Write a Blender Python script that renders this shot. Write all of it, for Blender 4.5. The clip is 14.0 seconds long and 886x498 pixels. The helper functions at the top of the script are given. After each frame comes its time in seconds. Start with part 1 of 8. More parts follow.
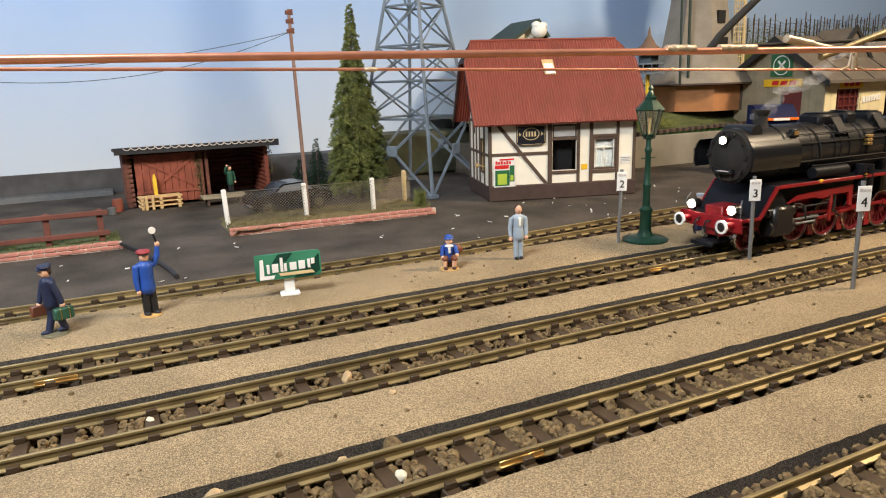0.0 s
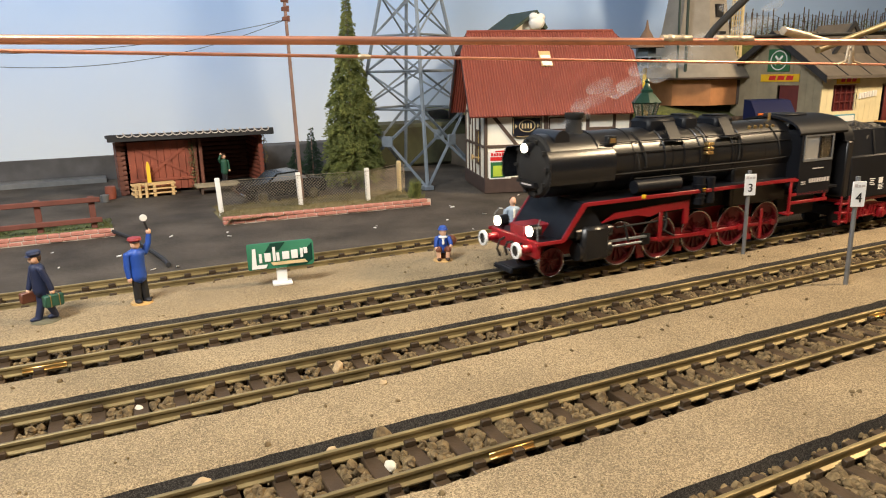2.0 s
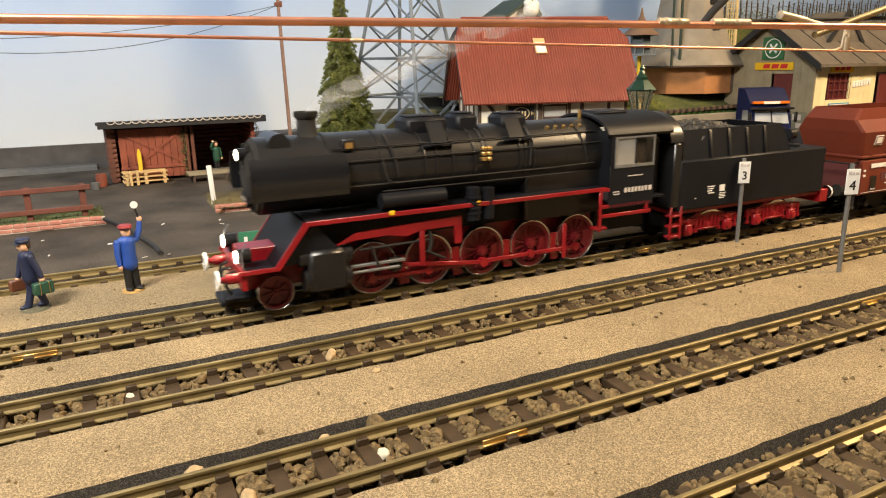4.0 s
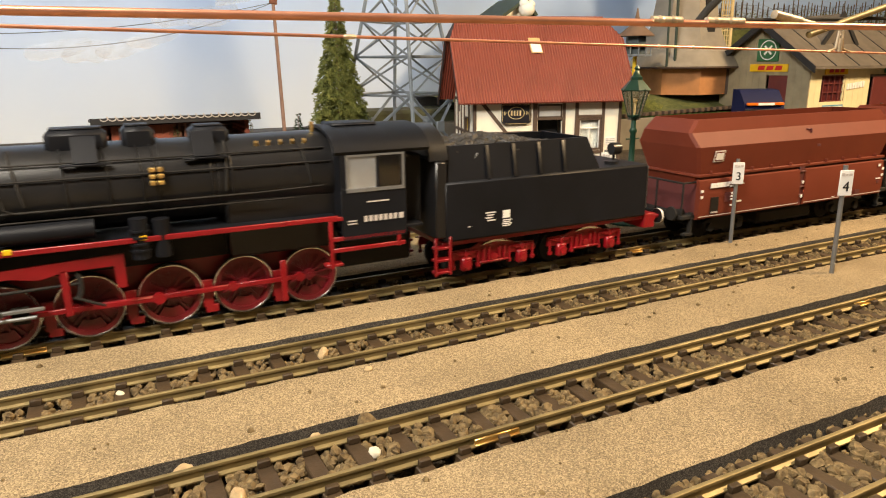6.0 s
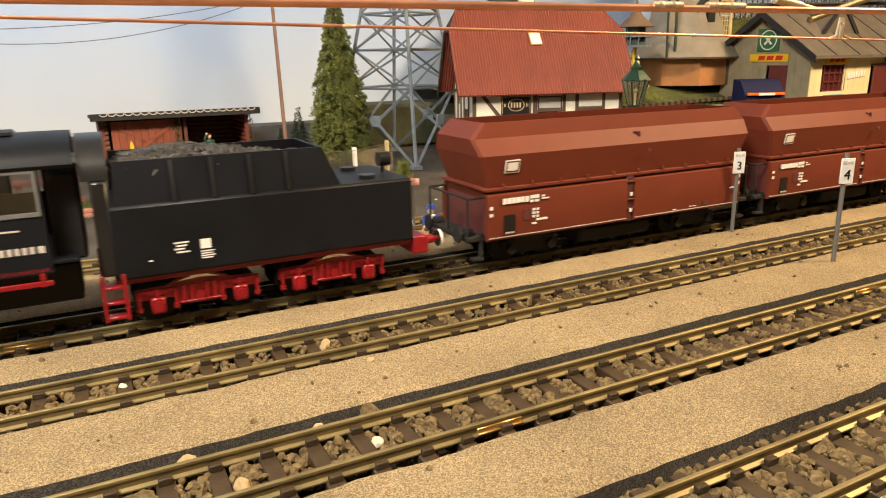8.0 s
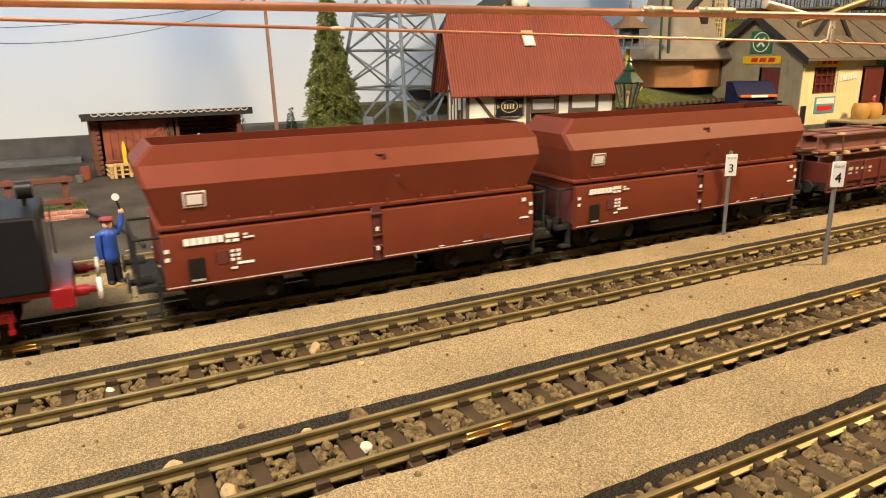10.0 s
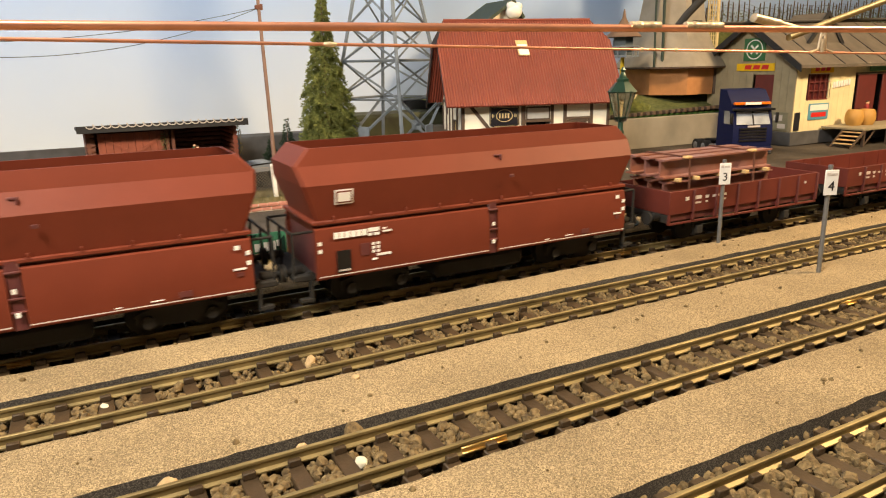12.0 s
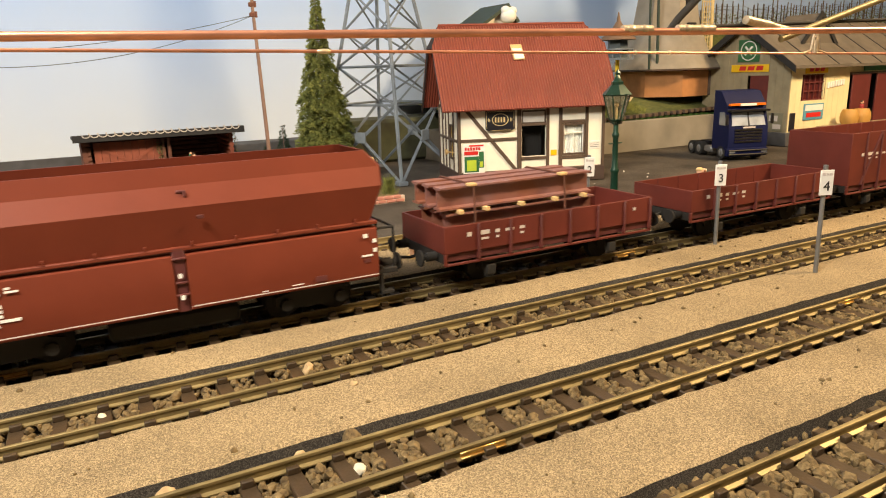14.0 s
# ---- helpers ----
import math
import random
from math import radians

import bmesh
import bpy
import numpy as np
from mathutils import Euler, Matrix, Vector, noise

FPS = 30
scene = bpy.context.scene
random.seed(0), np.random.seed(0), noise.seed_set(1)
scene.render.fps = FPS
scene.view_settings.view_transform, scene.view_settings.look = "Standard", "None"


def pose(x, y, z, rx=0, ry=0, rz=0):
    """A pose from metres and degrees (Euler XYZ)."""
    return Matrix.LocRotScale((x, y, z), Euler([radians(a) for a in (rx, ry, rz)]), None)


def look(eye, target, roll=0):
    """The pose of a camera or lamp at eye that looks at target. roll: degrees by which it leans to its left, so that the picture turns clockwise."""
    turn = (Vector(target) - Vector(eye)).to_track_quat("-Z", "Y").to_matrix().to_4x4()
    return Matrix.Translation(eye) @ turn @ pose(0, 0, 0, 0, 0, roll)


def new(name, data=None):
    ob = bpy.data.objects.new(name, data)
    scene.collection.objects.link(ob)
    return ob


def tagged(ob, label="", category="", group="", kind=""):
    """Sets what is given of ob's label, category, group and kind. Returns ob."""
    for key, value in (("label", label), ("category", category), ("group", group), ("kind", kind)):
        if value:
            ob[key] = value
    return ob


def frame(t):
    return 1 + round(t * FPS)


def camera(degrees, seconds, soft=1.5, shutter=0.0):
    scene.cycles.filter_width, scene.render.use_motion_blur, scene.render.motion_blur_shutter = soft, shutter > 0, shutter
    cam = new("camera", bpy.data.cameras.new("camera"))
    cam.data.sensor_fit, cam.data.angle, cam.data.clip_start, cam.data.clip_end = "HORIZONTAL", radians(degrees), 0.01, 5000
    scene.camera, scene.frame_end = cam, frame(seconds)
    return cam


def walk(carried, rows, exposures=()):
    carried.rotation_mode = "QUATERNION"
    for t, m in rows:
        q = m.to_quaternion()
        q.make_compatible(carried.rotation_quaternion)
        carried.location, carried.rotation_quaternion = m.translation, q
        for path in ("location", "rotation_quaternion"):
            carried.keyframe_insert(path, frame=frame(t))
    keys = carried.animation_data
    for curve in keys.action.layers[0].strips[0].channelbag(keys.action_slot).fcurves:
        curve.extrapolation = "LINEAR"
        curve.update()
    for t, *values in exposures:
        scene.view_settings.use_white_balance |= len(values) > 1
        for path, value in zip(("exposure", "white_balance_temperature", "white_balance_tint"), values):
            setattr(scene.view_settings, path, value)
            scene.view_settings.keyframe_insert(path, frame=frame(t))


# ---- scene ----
# camera, handheld before a model railway layout
cam = camera(66.0, 14.0, soft=1.1, shutter=0.5)
PATH = [
    (0.0, (0.00036, -0.00015, 0.24885), (0.84507, 1.75183, -0.21698), -1.794),
    (0.5, (0.00050, -0.00061, 0.24924), (0.84177, 1.75445, -0.21124), -1.695),
    (1.0, (0.00221, 0.00086, 0.24809), (0.85121, 1.75224, -0.21221), -1.272),
    (1.5, (0.00345, 0.00134, 0.24676), (0.85653, 1.74752, -0.22557), -1.058),
    (2.0, (0.00379, 0.00160, 0.24689), (0.85749, 1.74277, -0.24251), -1.061),
    (2.5, (0.00477, 0.00310, 0.24598), (0.86200, 1.73909, -0.25554), -1.000),
    (3.0, (0.00476, 0.00382, 0.24513), (0.86573, 1.73559, -0.26448), -0.932),
    (5.5, (0.00700, 0.00517, 0.24327), (0.88134, 1.72532, -0.28268), -0.772),
    (6.0, (0.00764, 0.00534, 0.24278), (0.88643, 1.72445, -0.27912), -0.478),
    (6.5, (0.00928, 0.00564, 0.24424), (0.89032, 1.72425, -0.27553), -0.642),
    (7.0, (0.00851, 0.00538, 0.24267), (0.88801, 1.72362, -0.28090), -0.816),
    (7.5, (0.00754, 0.00507, 0.24094), (0.88453, 1.72254, -0.28932), -0.944),
    (8.0, (0.00711, 0.00513, 0.23954), (0.88178, 1.72138, -0.29847), -0.968),
    (8.5, (0.00836, 0.00596, 0.23926), (0.88755, 1.71832, -0.30374), -0.758),
    (9.0, (0.01109, 0.00634, 0.24057), (0.89868, 1.71524, -0.29963), -0.476),
    (11.5, (0.01196, 0.00604, 0.24247), (0.90458, 1.71648, -0.28443), -1.236),
    (12.0, (0.01421, 0.00540, 0.24559), (0.91278, 1.71580, -0.27124), -1.137),
    (12.5, (0.01698, 0.00596, 0.24876), (0.92272, 1.71625, -0.25576), -1.080),
    (13.0, (0.01586, 0.00466, 0.24883), (0.92452, 1.71556, -0.24835), -1.449),
    (13.5, (0.01599, 0.00455, 0.24735), (0.92361, 1.71507, -0.25300), -1.738),
    (14.0, (0.01555, 0.00485, 0.24613), (0.92055, 1.71549, -0.25853), -1.822),
]
EXPOSURES = [(0.0, -0.14, 6700, 10), (1.0, -0.14, 6750, 10), (2.0, -0.06, 7100, 10), (3.0, 0.0, 7600, 10), (5.5, 0.1, 8300, 12), (7.5, 0.1, 8600, 12), (9.0, 0.1, 8800, 12), (11.5, 0.12, 8700, 12), (14.0, 0.12, 8700, 12)]
walk(cam, [(t, look(e, g, r)) for t, e, g, r in PATH], EXPOSURES)

# the train's place along its track: seconds, metres
RUN = [(0.0, 1.086), (0.5, 1.007), (1.0, 0.921), (1.5, 0.839), (2.0, 0.756), (2.5, 0.678), (3.0, 0.593),
       (5.5, 0.164), (6.0, 0.081), (6.5, 0.0), (7.0, -0.078), (7.5, -0.161), (8.0, -0.252), (8.5, -0.335),
       (9.0, -0.420), (11.5, -0.830), (12.0, -0.911), (12.5, -1.000), (13.0, -1.086), (13.5, -1.171), (14.0, -1.249)]
TRACK_Y = 0.7125
ROLLERS = []      # wheel, place in its thing, radius
DRIVES = []       # connecting rod, crosshead, axle place, crank radius, wheel radius, lead
RODS = []         # rod, place in its thing, crank radius, wheel radius
VEHICLES = []     # thing, place along the train


def run_at(t):
    return float(np.interp(t, [r[0] for r in RUN], [r[1] for r in RUN]))


# ---- light: a dim room with warm ceiling lamps ----
world = bpy.data.worlds.new("world")
scene.world = world
world.use_nodes = True
world.node_tree.nodes["Background"].inputs["Color"].default_value = (0.6, 0.75, 1.0, 1)
world.node_tree.nodes["Background"].inputs["Strength"].default_value = 0.02


def area_lamp(name, eye, target, size, watts, colour):
    data = bpy.data.lights.new(name, "AREA")
    data.shape, data.size, data.energy, data.color = "DISK", size, watts, colour
    ob = new(name, data)
    ob.matrix_world = look(eye, target)
    return ob


area_lamp("ceiling_lamp_warm", (2.15, -0.15, 1.60), (1.0, 1.0, 0.0), 0.34, 70, (1.0, 0.79, 0.54))
area_lamp("ceiling_lamp_cool", (-0.7, 0.0, 1.6), (0.5, 2.0, 0.2), 0.7, 90, (0.92, 0.96, 1.0))


# ---- materials ----
def mat(name, rgb, rough=0.6, metal=0.0, var=0.16, scale=40, bump=0.1, bscale=400, coarse=7, spec=0.5, second=None, emit=0.0):
    m = bpy.data.materials.new(name)
    m.use_nodes = True
    nt = m.node_tree
    b = nt.nodes["Principled BSDF"]
    b.inputs["Roughness"].default_value = rough
    b.inputs["Metallic"].default_value = metal
    b.inputs["Specular IOR Level"].default_value = spec
    tc = nt.nodes.new("ShaderNodeTexCoord")
    n1 = nt.nodes.new("ShaderNodeTexNoise")
    n1.inputs["Scale"].default_value, n1.inputs["Detail"].default_value = scale, 6
    n2 = nt.nodes.new("ShaderNodeTexNoise")
    n2.inputs["Scale"].default_value, n2.inputs["Detail"].default_value = coarse, 3
    add = nt.nodes.new("ShaderNodeMath")
    add.operation = "ADD"
    half = nt.nodes.new("ShaderNodeMath")
    half.operation = "MULTIPLY"
    half.inputs[1].default_value = 0.5
    ramp = nt.nodes.new("ShaderNodeValToRGB")
    lo = [max(0.0, c * (1 - var)) for c in rgb]
    hi = list(second) if second else [min(1.0, c * (1 + var)) for c in rgb]
    ramp.color_ramp.elements[0].position, ramp.color_ramp.elements[0].color = 0.32, (*lo, 1)
    ramp.color_ramp.elements[1].position, ramp.color_ramp.elements[1].color = 0.68, (*hi, 1)
    for n in (n1, n2):
        nt.links.new(tc.outputs["Object"], n.inputs["Vector"])
    nt.links.new(n1.outputs["Fac"], add.inputs[0])
    nt.links.new(n2.outputs["Fac"], add.inputs[1])
    nt.links.new(add.outputs[0], half.inputs[0])
    nt.links.new(half.outputs[0], ramp.inputs["Fac"])
    nt.links.new(ramp.outputs["Color"], b.inputs["Base Color"])
    if bump:
        n3 = nt.nodes.new("ShaderNodeTexNoise")
        n3.inputs["Scale"].default_value, n3.inputs["Detail"].default_value = bscale, 3
        bp = nt.nodes.new("ShaderNodeBump")
        bp.inputs["Strength"].default_value, bp.inputs["Distance"].default_value = bump, 0.001
        nt.links.new(tc.outputs["Object"], n3.inputs["Vector"])
        nt.links.new(n3.outputs["Fac"], bp.inputs["Height"])
        nt.links.new(bp.outputs["Normal"], b.inputs["Normal"])
    if emit:
        b.inputs["Emission Color"].default_value = (*rgb, 1)
        b.inputs["Emission Strength"].default_value = emit
    return m


def grain_mat(name, rgb, cell, bump, rough=0.95, dark=0.45, light=1.5, stain=(0.75, 1.12)):
    """Loose grains: a cell colour for each grain, a relief of cells, and wide stains."""
    m = bpy.data.materials.new(name)
    m.use_nodes = True
    nt = m.node_tree
    b = nt.nodes["Principled BSDF"]
    b.inputs["Roughness"].default_value = rough
    b.inputs["Specular IOR Level"].default_value = 0.25
    tc = nt.nodes.new("ShaderNodeTexCoord")
    vo = nt.nodes.new("ShaderNodeTexVoronoi")
    vo.inputs["Scale"].default_value = cell
    sep = nt.nodes.new("ShaderNodeSeparateColor")
    ramp = nt.nodes.new("ShaderNodeValToRGB")
    ramp.color_ramp.elements[0].color = (*[c * dark for c in rgb], 1)
    ramp.color_ramp.elements[1].color = (*[min(1, c * light) for c in rgb], 1)
    mid = ramp.color_ramp.elements.new(0.5)
    mid.color = (*rgb, 1)
    n2 = nt.nodes.new("ShaderNodeTexNoise")
    n2.inputs["Scale"].default_value, n2.inputs["Detail"].default_value = 9, 5
    mr = nt.nodes.new("ShaderNodeMapRange")
    mr.inputs["From Min"].default_value, mr.inputs["From Max"].default_value = 0.3, 0.7
    mr.inputs["To Min"].default_value, mr.inputs["To Max"].default_value = stain
    mul = nt.nodes.new("ShaderNodeVectorMath")
    mul.operation = "SCALE"
    bp = nt.nodes.new("ShaderNodeBump")
    bp.inputs["Strength"].default_value, bp.inputs["Distance"].default_value = bump, 1.0 / cell
    bp.invert = True
    nt.links.new(tc.outputs["Object"], vo.inputs["Vector"])
    nt.links.new(tc.outputs["Object"], n2.inputs["Vector"])
    nt.links.new(vo.outputs["Color"], sep.inputs["Color"])
    nt.links.new(sep.outputs[0], ramp.inputs["Fac"])
    nt.links.new(n2.outputs["Fac"], mr.inputs["Value"])
    nt.links.new(ramp.outputs["Color"], mul.inputs[0])
    nt.links.new(mr.outputs["Result"], mul.inputs["Scale"])
    nt.links.new(mul.outputs["Vector"], b.inputs["Base Color"])
    nt.links.new(vo.outputs["Distance"], bp.inputs["Height"])
    nt.links.new(bp.outputs["Normal"], b.inputs["Normal"])
    return m


def glass_mat(name, rgb=(0.9, 0.95, 0.95), rough=0.05):
    m = bpy.data.materials.new(name)
    m.use_nodes = True
    b = m.node_tree.nodes["Principled BSDF"]
    b.inputs["Base Color"].default_value = (*rgb, 1)
    b.inputs["Roughness"].default_value = rough
    b.inputs["Transmission Weight"].default_value = 1.0
    return m


def sky_paint(name):
    """A wall painted as a pale blue sky: deeper blue above, hazy white below, brush clouds."""
    m = mat(name, (0.55, 0.68, 0.86), 0.75, 0, 0.1, 3, 0.05, 60)
    nt = m.node_tree
    b = nt.nodes["Principled BSDF"]
    tc = nt.nodes.new("ShaderNodeTexCoord")
    sep = nt.nodes.new("ShaderNodeSeparateXYZ")
    mr = nt.nodes.new("ShaderNodeMapRange")
    mr.inputs["From Min"].default_value, mr.inputs["From Max"].default_value = 0.02, 0.62
    noise_n = nt.nodes.new("ShaderNodeTexNoise")
    noise_n.inputs["Scale"].default_value, noise_n.inputs["Detail"].default_value = 2.6, 5
    add = nt.nodes.new("ShaderNodeMath")
    add.operation = "MULTIPLY_ADD"
    add.inputs[1].default_value = 0.5
    ramp = nt.nodes.new("ShaderNodeValToRGB")
    ramp.color_ramp.elements[0].position, ramp.color_ramp.elements[0].color = 0.2, (0.57, 0.64, 0.72, 1)
    ramp.color_ramp.elements[1].position, ramp.color_ramp.elements[1].color = 1.05, (0.33, 0.49, 0.79, 1)
    nt.links.new(tc.outputs["Object"], sep.inputs[0])
    nt.links.new(tc.outputs["Object"], noise_n.inputs["Vector"])
    nt.links.new(sep.outputs["Z"], mr.inputs["Value"])
    nt.links.new(noise_n.outputs["Fac"], add.inputs[0])
    nt.links.new(mr.outputs["Result"], add.inputs[2])
    nt.links.new(add.outputs[0], ramp.inputs["Fac"])
    nt.links.new(ramp.outputs["Color"], b.inputs["Base Color"])
    return m


SAND = grain_mat("sand", (0.306, 0.229, 0.136), 1150, 0.8, 0.95, 0.56, 1.60, (0.80, 1.12))
ASPHALT = grain_mat("asphalt", (0.062, 0.052, 0.043), 1200, 0.3, 0.85, 0.65, 1.4, (0.5, 1.55))
DARK_EARTH = mat("dark_mossy_earth", (0.045, 0.043, 0.030), 0.95, 0, 0.45, 26, 0.5, 300, 9, second=(0.075, 0.085, 0.045))
DIRT = mat("packed_dirt", (0.14, 0.12, 0.095), 0.95, 0, 0.3, 30, 0.4, 500)
BED = grain_mat("dark_bed", (0.060, 0.044, 0.028), 800, 0.5, 0.95, 0.5, 1.6)
# gravel of the sand strips' near faces, with their shade put into the colour
EDGE_SHADE = grain_mat("shaded_gravel_edge", (0.058, 0.052, 0.046), 1500, 0.25, 0.9, 0.55, 2.2)
BALLAST = mat("ballast_stone", (0.120, 0.074, 0.032), 0.9, 0, 0.5, 260, 0.5, 900, 130, second=(0.25, 0.172, 0.080))
PALE_STONE = mat("pale_stone", (0.50, 0.35, 0.19), 0.85, 0, 0.35, 160, 0.6, 600)
WHITE_STONE = mat("white_stone", (0.66, 0.60, 0.47), 0.8, 0, 0.2, 150, 0.4, 600)
BRASS = mat("weathered_brass_rail", (0.20, 0.150, 0.070), 0.50, 0.45, 0.35, 30, 0.2, 300, 5, second=(0.40, 0.305, 0.145))
SLEEPER = mat("brown_sleeper", (0.050, 0.029, 0.013), 0.6, 0, 0.35, 60, 0.4, 350)
BLACK = mat("satin_black_paint", (0.0095, 0.0095, 0.0105), 0.32, 0, 0.35, 30, 0.03, 300, spec=0.5)
BLACK_PLATE = mat("smooth_black_plate", (0.006, 0.007, 0.009), 0.24, 0, 0.3, 30, 0.02, 300, spec=0.65)
BLACK_FLAT = mat("dull_black_paint", (0.007, 0.008, 0.011), 0.48, 0, 0.3, 30, 0.06, 300, spec=0.2)
SOOT = mat("sooty_black", (0.011, 0.0095, 0.008), 0.85, 0, 0.3, 60, 0.2, 300)
RED = mat("bright_red_frame", (0.24, 0.006, 0.011), 0.36, 0, 0.25, 50, 0.05, 300)
WHEEL_RED = mat("dark_red_wheel", (0.135, 0.006, 0.011), 0.4, 0, 0.3, 60, 0.05, 300)
STEEL = mat("polished_steel", (0.70, 0.69, 0.68), 0.20, 1.0, 0.1, 80, 0.03, 300)
DULL_STEEL = mat("grey_steel", (0.25, 0.26, 0.27), 0.45, 0.6, 0.15, 80, 0.05, 300)
GOLD = mat("brass_fitting", (0.75, 0.5, 0.2), 0.3, 0.9, 0.1, 80, 0.03, 300)
OXIDE = mat("oxide_red_wagon", (0.158, 0.032, 0.017), 0.55, 0, 0.12, 20, 0.05, 250, 6, spec=0.22)
OXIDE_FLAT = mat("oxide_red_low_wagon", (0.125, 0.025, 0.018), 0.55, 0, 0.2, 30, 0.1, 250, spec=0.25)
PURPLE_OXIDE = mat("dark_oxide_red", (0.11, 0.026, 0.025), 0.55, 0, 0.15, 30, 0.1, 250)
WHITE = mat("white_paint", (0.82, 0.81, 0.78), 0.55, 0, 0.06, 60, 0.05, 300)
GREY_PRINT = mat("pale_print", (0.55, 0.50, 0.47), 0.7, 0, 0.1, 200, 0.0)
COAL = mat("coal", (0.026, 0.022, 0.018), 0.5, 0, 0.5, 150, 0.9, 500)
BEAM_STEEL = mat("rusty_pink_steel", (0.34, 0.115, 0.060), 0.45, 0.1, 0.25, 25, 0.1, 250, 6, second=(0.25, 0.14, 0.15))
LIGHT_WOOD = mat("light_wood", (0.62, 0.42, 0.20), 0.7, 0, 0.2, 60, 0.15, 300)
CREAM = mat("cream_plaster", (0.85, 0.81, 0.70), 0.85, 0, 0.06, 40, 0.1, 300)
TIMBER = mat("dark_brown_timber", (0.085, 0.055, 0.04), 0.65, 0, 0.25, 60, 0.2, 300)
PLINTH = mat("dark_brown_plinth", (0.06, 0.036, 0.03), 0.7, 0, 0.25, 60, 0.2, 300)
ROOF_RED = mat("red_brown_roof", (0.215, 0.043, 0.026), 0.55, 0, 0.15, 30, 0.08, 300)
ROOF_SIDE = mat("dark_roof_edge", (0.03, 0.02, 0.02), 0.7)
DARK = mat("dark_opening", (0.008, 0.008, 0.009), 0.8, 0, 0.1)
CURTAIN = mat("white_curtain", (0.62, 0.60, 0.56), 0.8, 0, 0.12, 60)
ENAMEL_BLACK = mat("black_enamel", (0.012, 0.013, 0.02), 0.3)
ENAMEL_GOLD = mat("gold_print", (0.7, 0.55, 0.3), 0.4)
GREEN_SIGN = mat("green_enamel", (0.015, 0.16, 0.09), 0.25, 0, 0.4, 14, 0.02, 100, 9, second=(0.08, 0.34, 0.2))
DARK_GREEN_SIGN = mat("dark_green_enamel", (0.008, 0.05, 0.035), 0.25)
LAMP_GREEN = mat("dark_green_cast_iron", (0.007, 0.042, 0.026), 0.35, 0.2, 0.25, 60, 0.1, 300)
LEAF = mat("conifer_needles", (0.065, 0.10, 0.022), 0.85, 0, 0.5, 90, 0.2, 300, 40, second=(0.27, 0.30, 0.085))
LEAF_DARK = mat("dark_conifer_needles", (0.012, 0.035, 0.014), 0.85, 0, 0.4, 60, 0.2, 300)
GRASS = mat("grass_flock", (0.06, 0.10, 0.025), 0.95, 0, 0.5, 90, 0.7, 500, 14, second=(0.14, 0.15, 0.05))
GRASS_DRY = mat("dry_grass_mat", (0.13, 0.12, 0.045), 0.95, 0, 0.4, 90, 0.8, 500, 14, second=(0.22, 0.17, 0.08))
GREEN_FELT = mat("green_grass_mat", (0.035, 0.12, 0.03), 0.95, 0, 0.35, 70, 0.5, 500)
BARK = mat("grey_brown_pole", (0.22, 0.13, 0.10), 0.8, 0, 0.25, 70, 0.3, 300)
BRICK = mat("pink_red_brick", (0.50, 0.18, 0.13), 0.85, 0, 0.25, 60, 0.4, 400, 25, second=(0.62, 0.30, 0.24))
MORTAR = mat("pale_mortar", (0.55, 0.45, 0.38), 0.9)
SHED_RED = mat("red_brown_boards", (0.24, 0.062, 0.035), 0.7, 0, 0.35, 40, 0.3, 250, 9)
SHED_DARK = mat("dark_log_wall", (0.13, 0.045, 0.028), 0.75, 0, 0.35, 40, 0.3, 250)
FENCE_BROWN = mat("red_brown_fence", (0.14, 0.045, 0.032), 0.7, 0, 0.25, 60, 0.2, 300)
TAR = mat("black_roofing", (0.018, 0.018, 0.02), 0.7, 0, 0.3, 60, 0.2, 300)
WIRE = mat("thin_dark_wire", (0.02, 0.02, 0.025), 0.5)
MESH_WIRE = mat("galvanised_wire", (0.26, 0.22, 0.17), 0.5, 0.5)
COPPER = mat("copper_wire", (0.74, 0.33, 0.22), 0.32, 0.75, 0.3, 60, 0.05, 200)
TIN = mat("tin_solder", (0.60, 0.48, 0.34), 0.42, 0.6, 0.4, 200, 0.3, 500)
TOWER_GREY = mat("blue_grey_girder", (0.20, 0.24, 0.285), 0.45, 0.2, 0.3, 50, 0.1, 300)
YELLOW = mat("yellow_paint", (0.75, 0.50, 0.03), 0.5)
MILL_WALL = mat("grey_stone_render", (0.25, 0.225, 0.19), 0.9, 0, 0.22, 25, 0.4, 200)
MILL_BRICK = mat("orange_brick_base", (0.42, 0.19, 0.08), 0.85, 0, 0.2, 40, 0.3, 200)
MILL_CAP = mat("dark_green_paint", (0.02, 0.04, 0.03), 0.6)
PALE_WOOD = mat("pale_lattice_wood", (0.60, 0.48, 0.27), 0.7)
GREY_BOARD = mat("weathered_grey_boards", (0.30, 0.255, 0.17), 0.85, 0, 0.22, 30, 0.3, 200)
CREAM_BOARD = mat("cream_boards", (0.76, 0.67, 0.42), 0.75, 0, 0.1, 30, 0.2, 200)
FELT_ROOF = mat("grey_brown_roof_felt", (0.13, 0.11, 0.09), 0.9, 0, 0.25, 30, 0.3, 200)
MAROON = mat("maroon_door", (0.13, 0.022, 0.02), 0.6)
SIGN_YELLOW = mat("yellow_sign", (0.80, 0.48, 0.02), 0.5)
SIGN_RED = mat("red_print", (0.6, 0.02, 0.02), 0.5)
SIGN_GREEN = mat("green_sign", (0.02, 0.13, 0.05), 0.5)
TRUCK_BLUE = mat("dark_blue_lacquer", (0.006, 0.010, 0.050), 0.6, 0, 0.1, spec=0.12)
# opaque lorry glass: the bright reflection is painted as a pale base colour
SCREEN_GLARE = mat("windscreen", (0.34, 0.38, 0.44), 0.35, 0.0, 0.4, 40, spec=0.2)
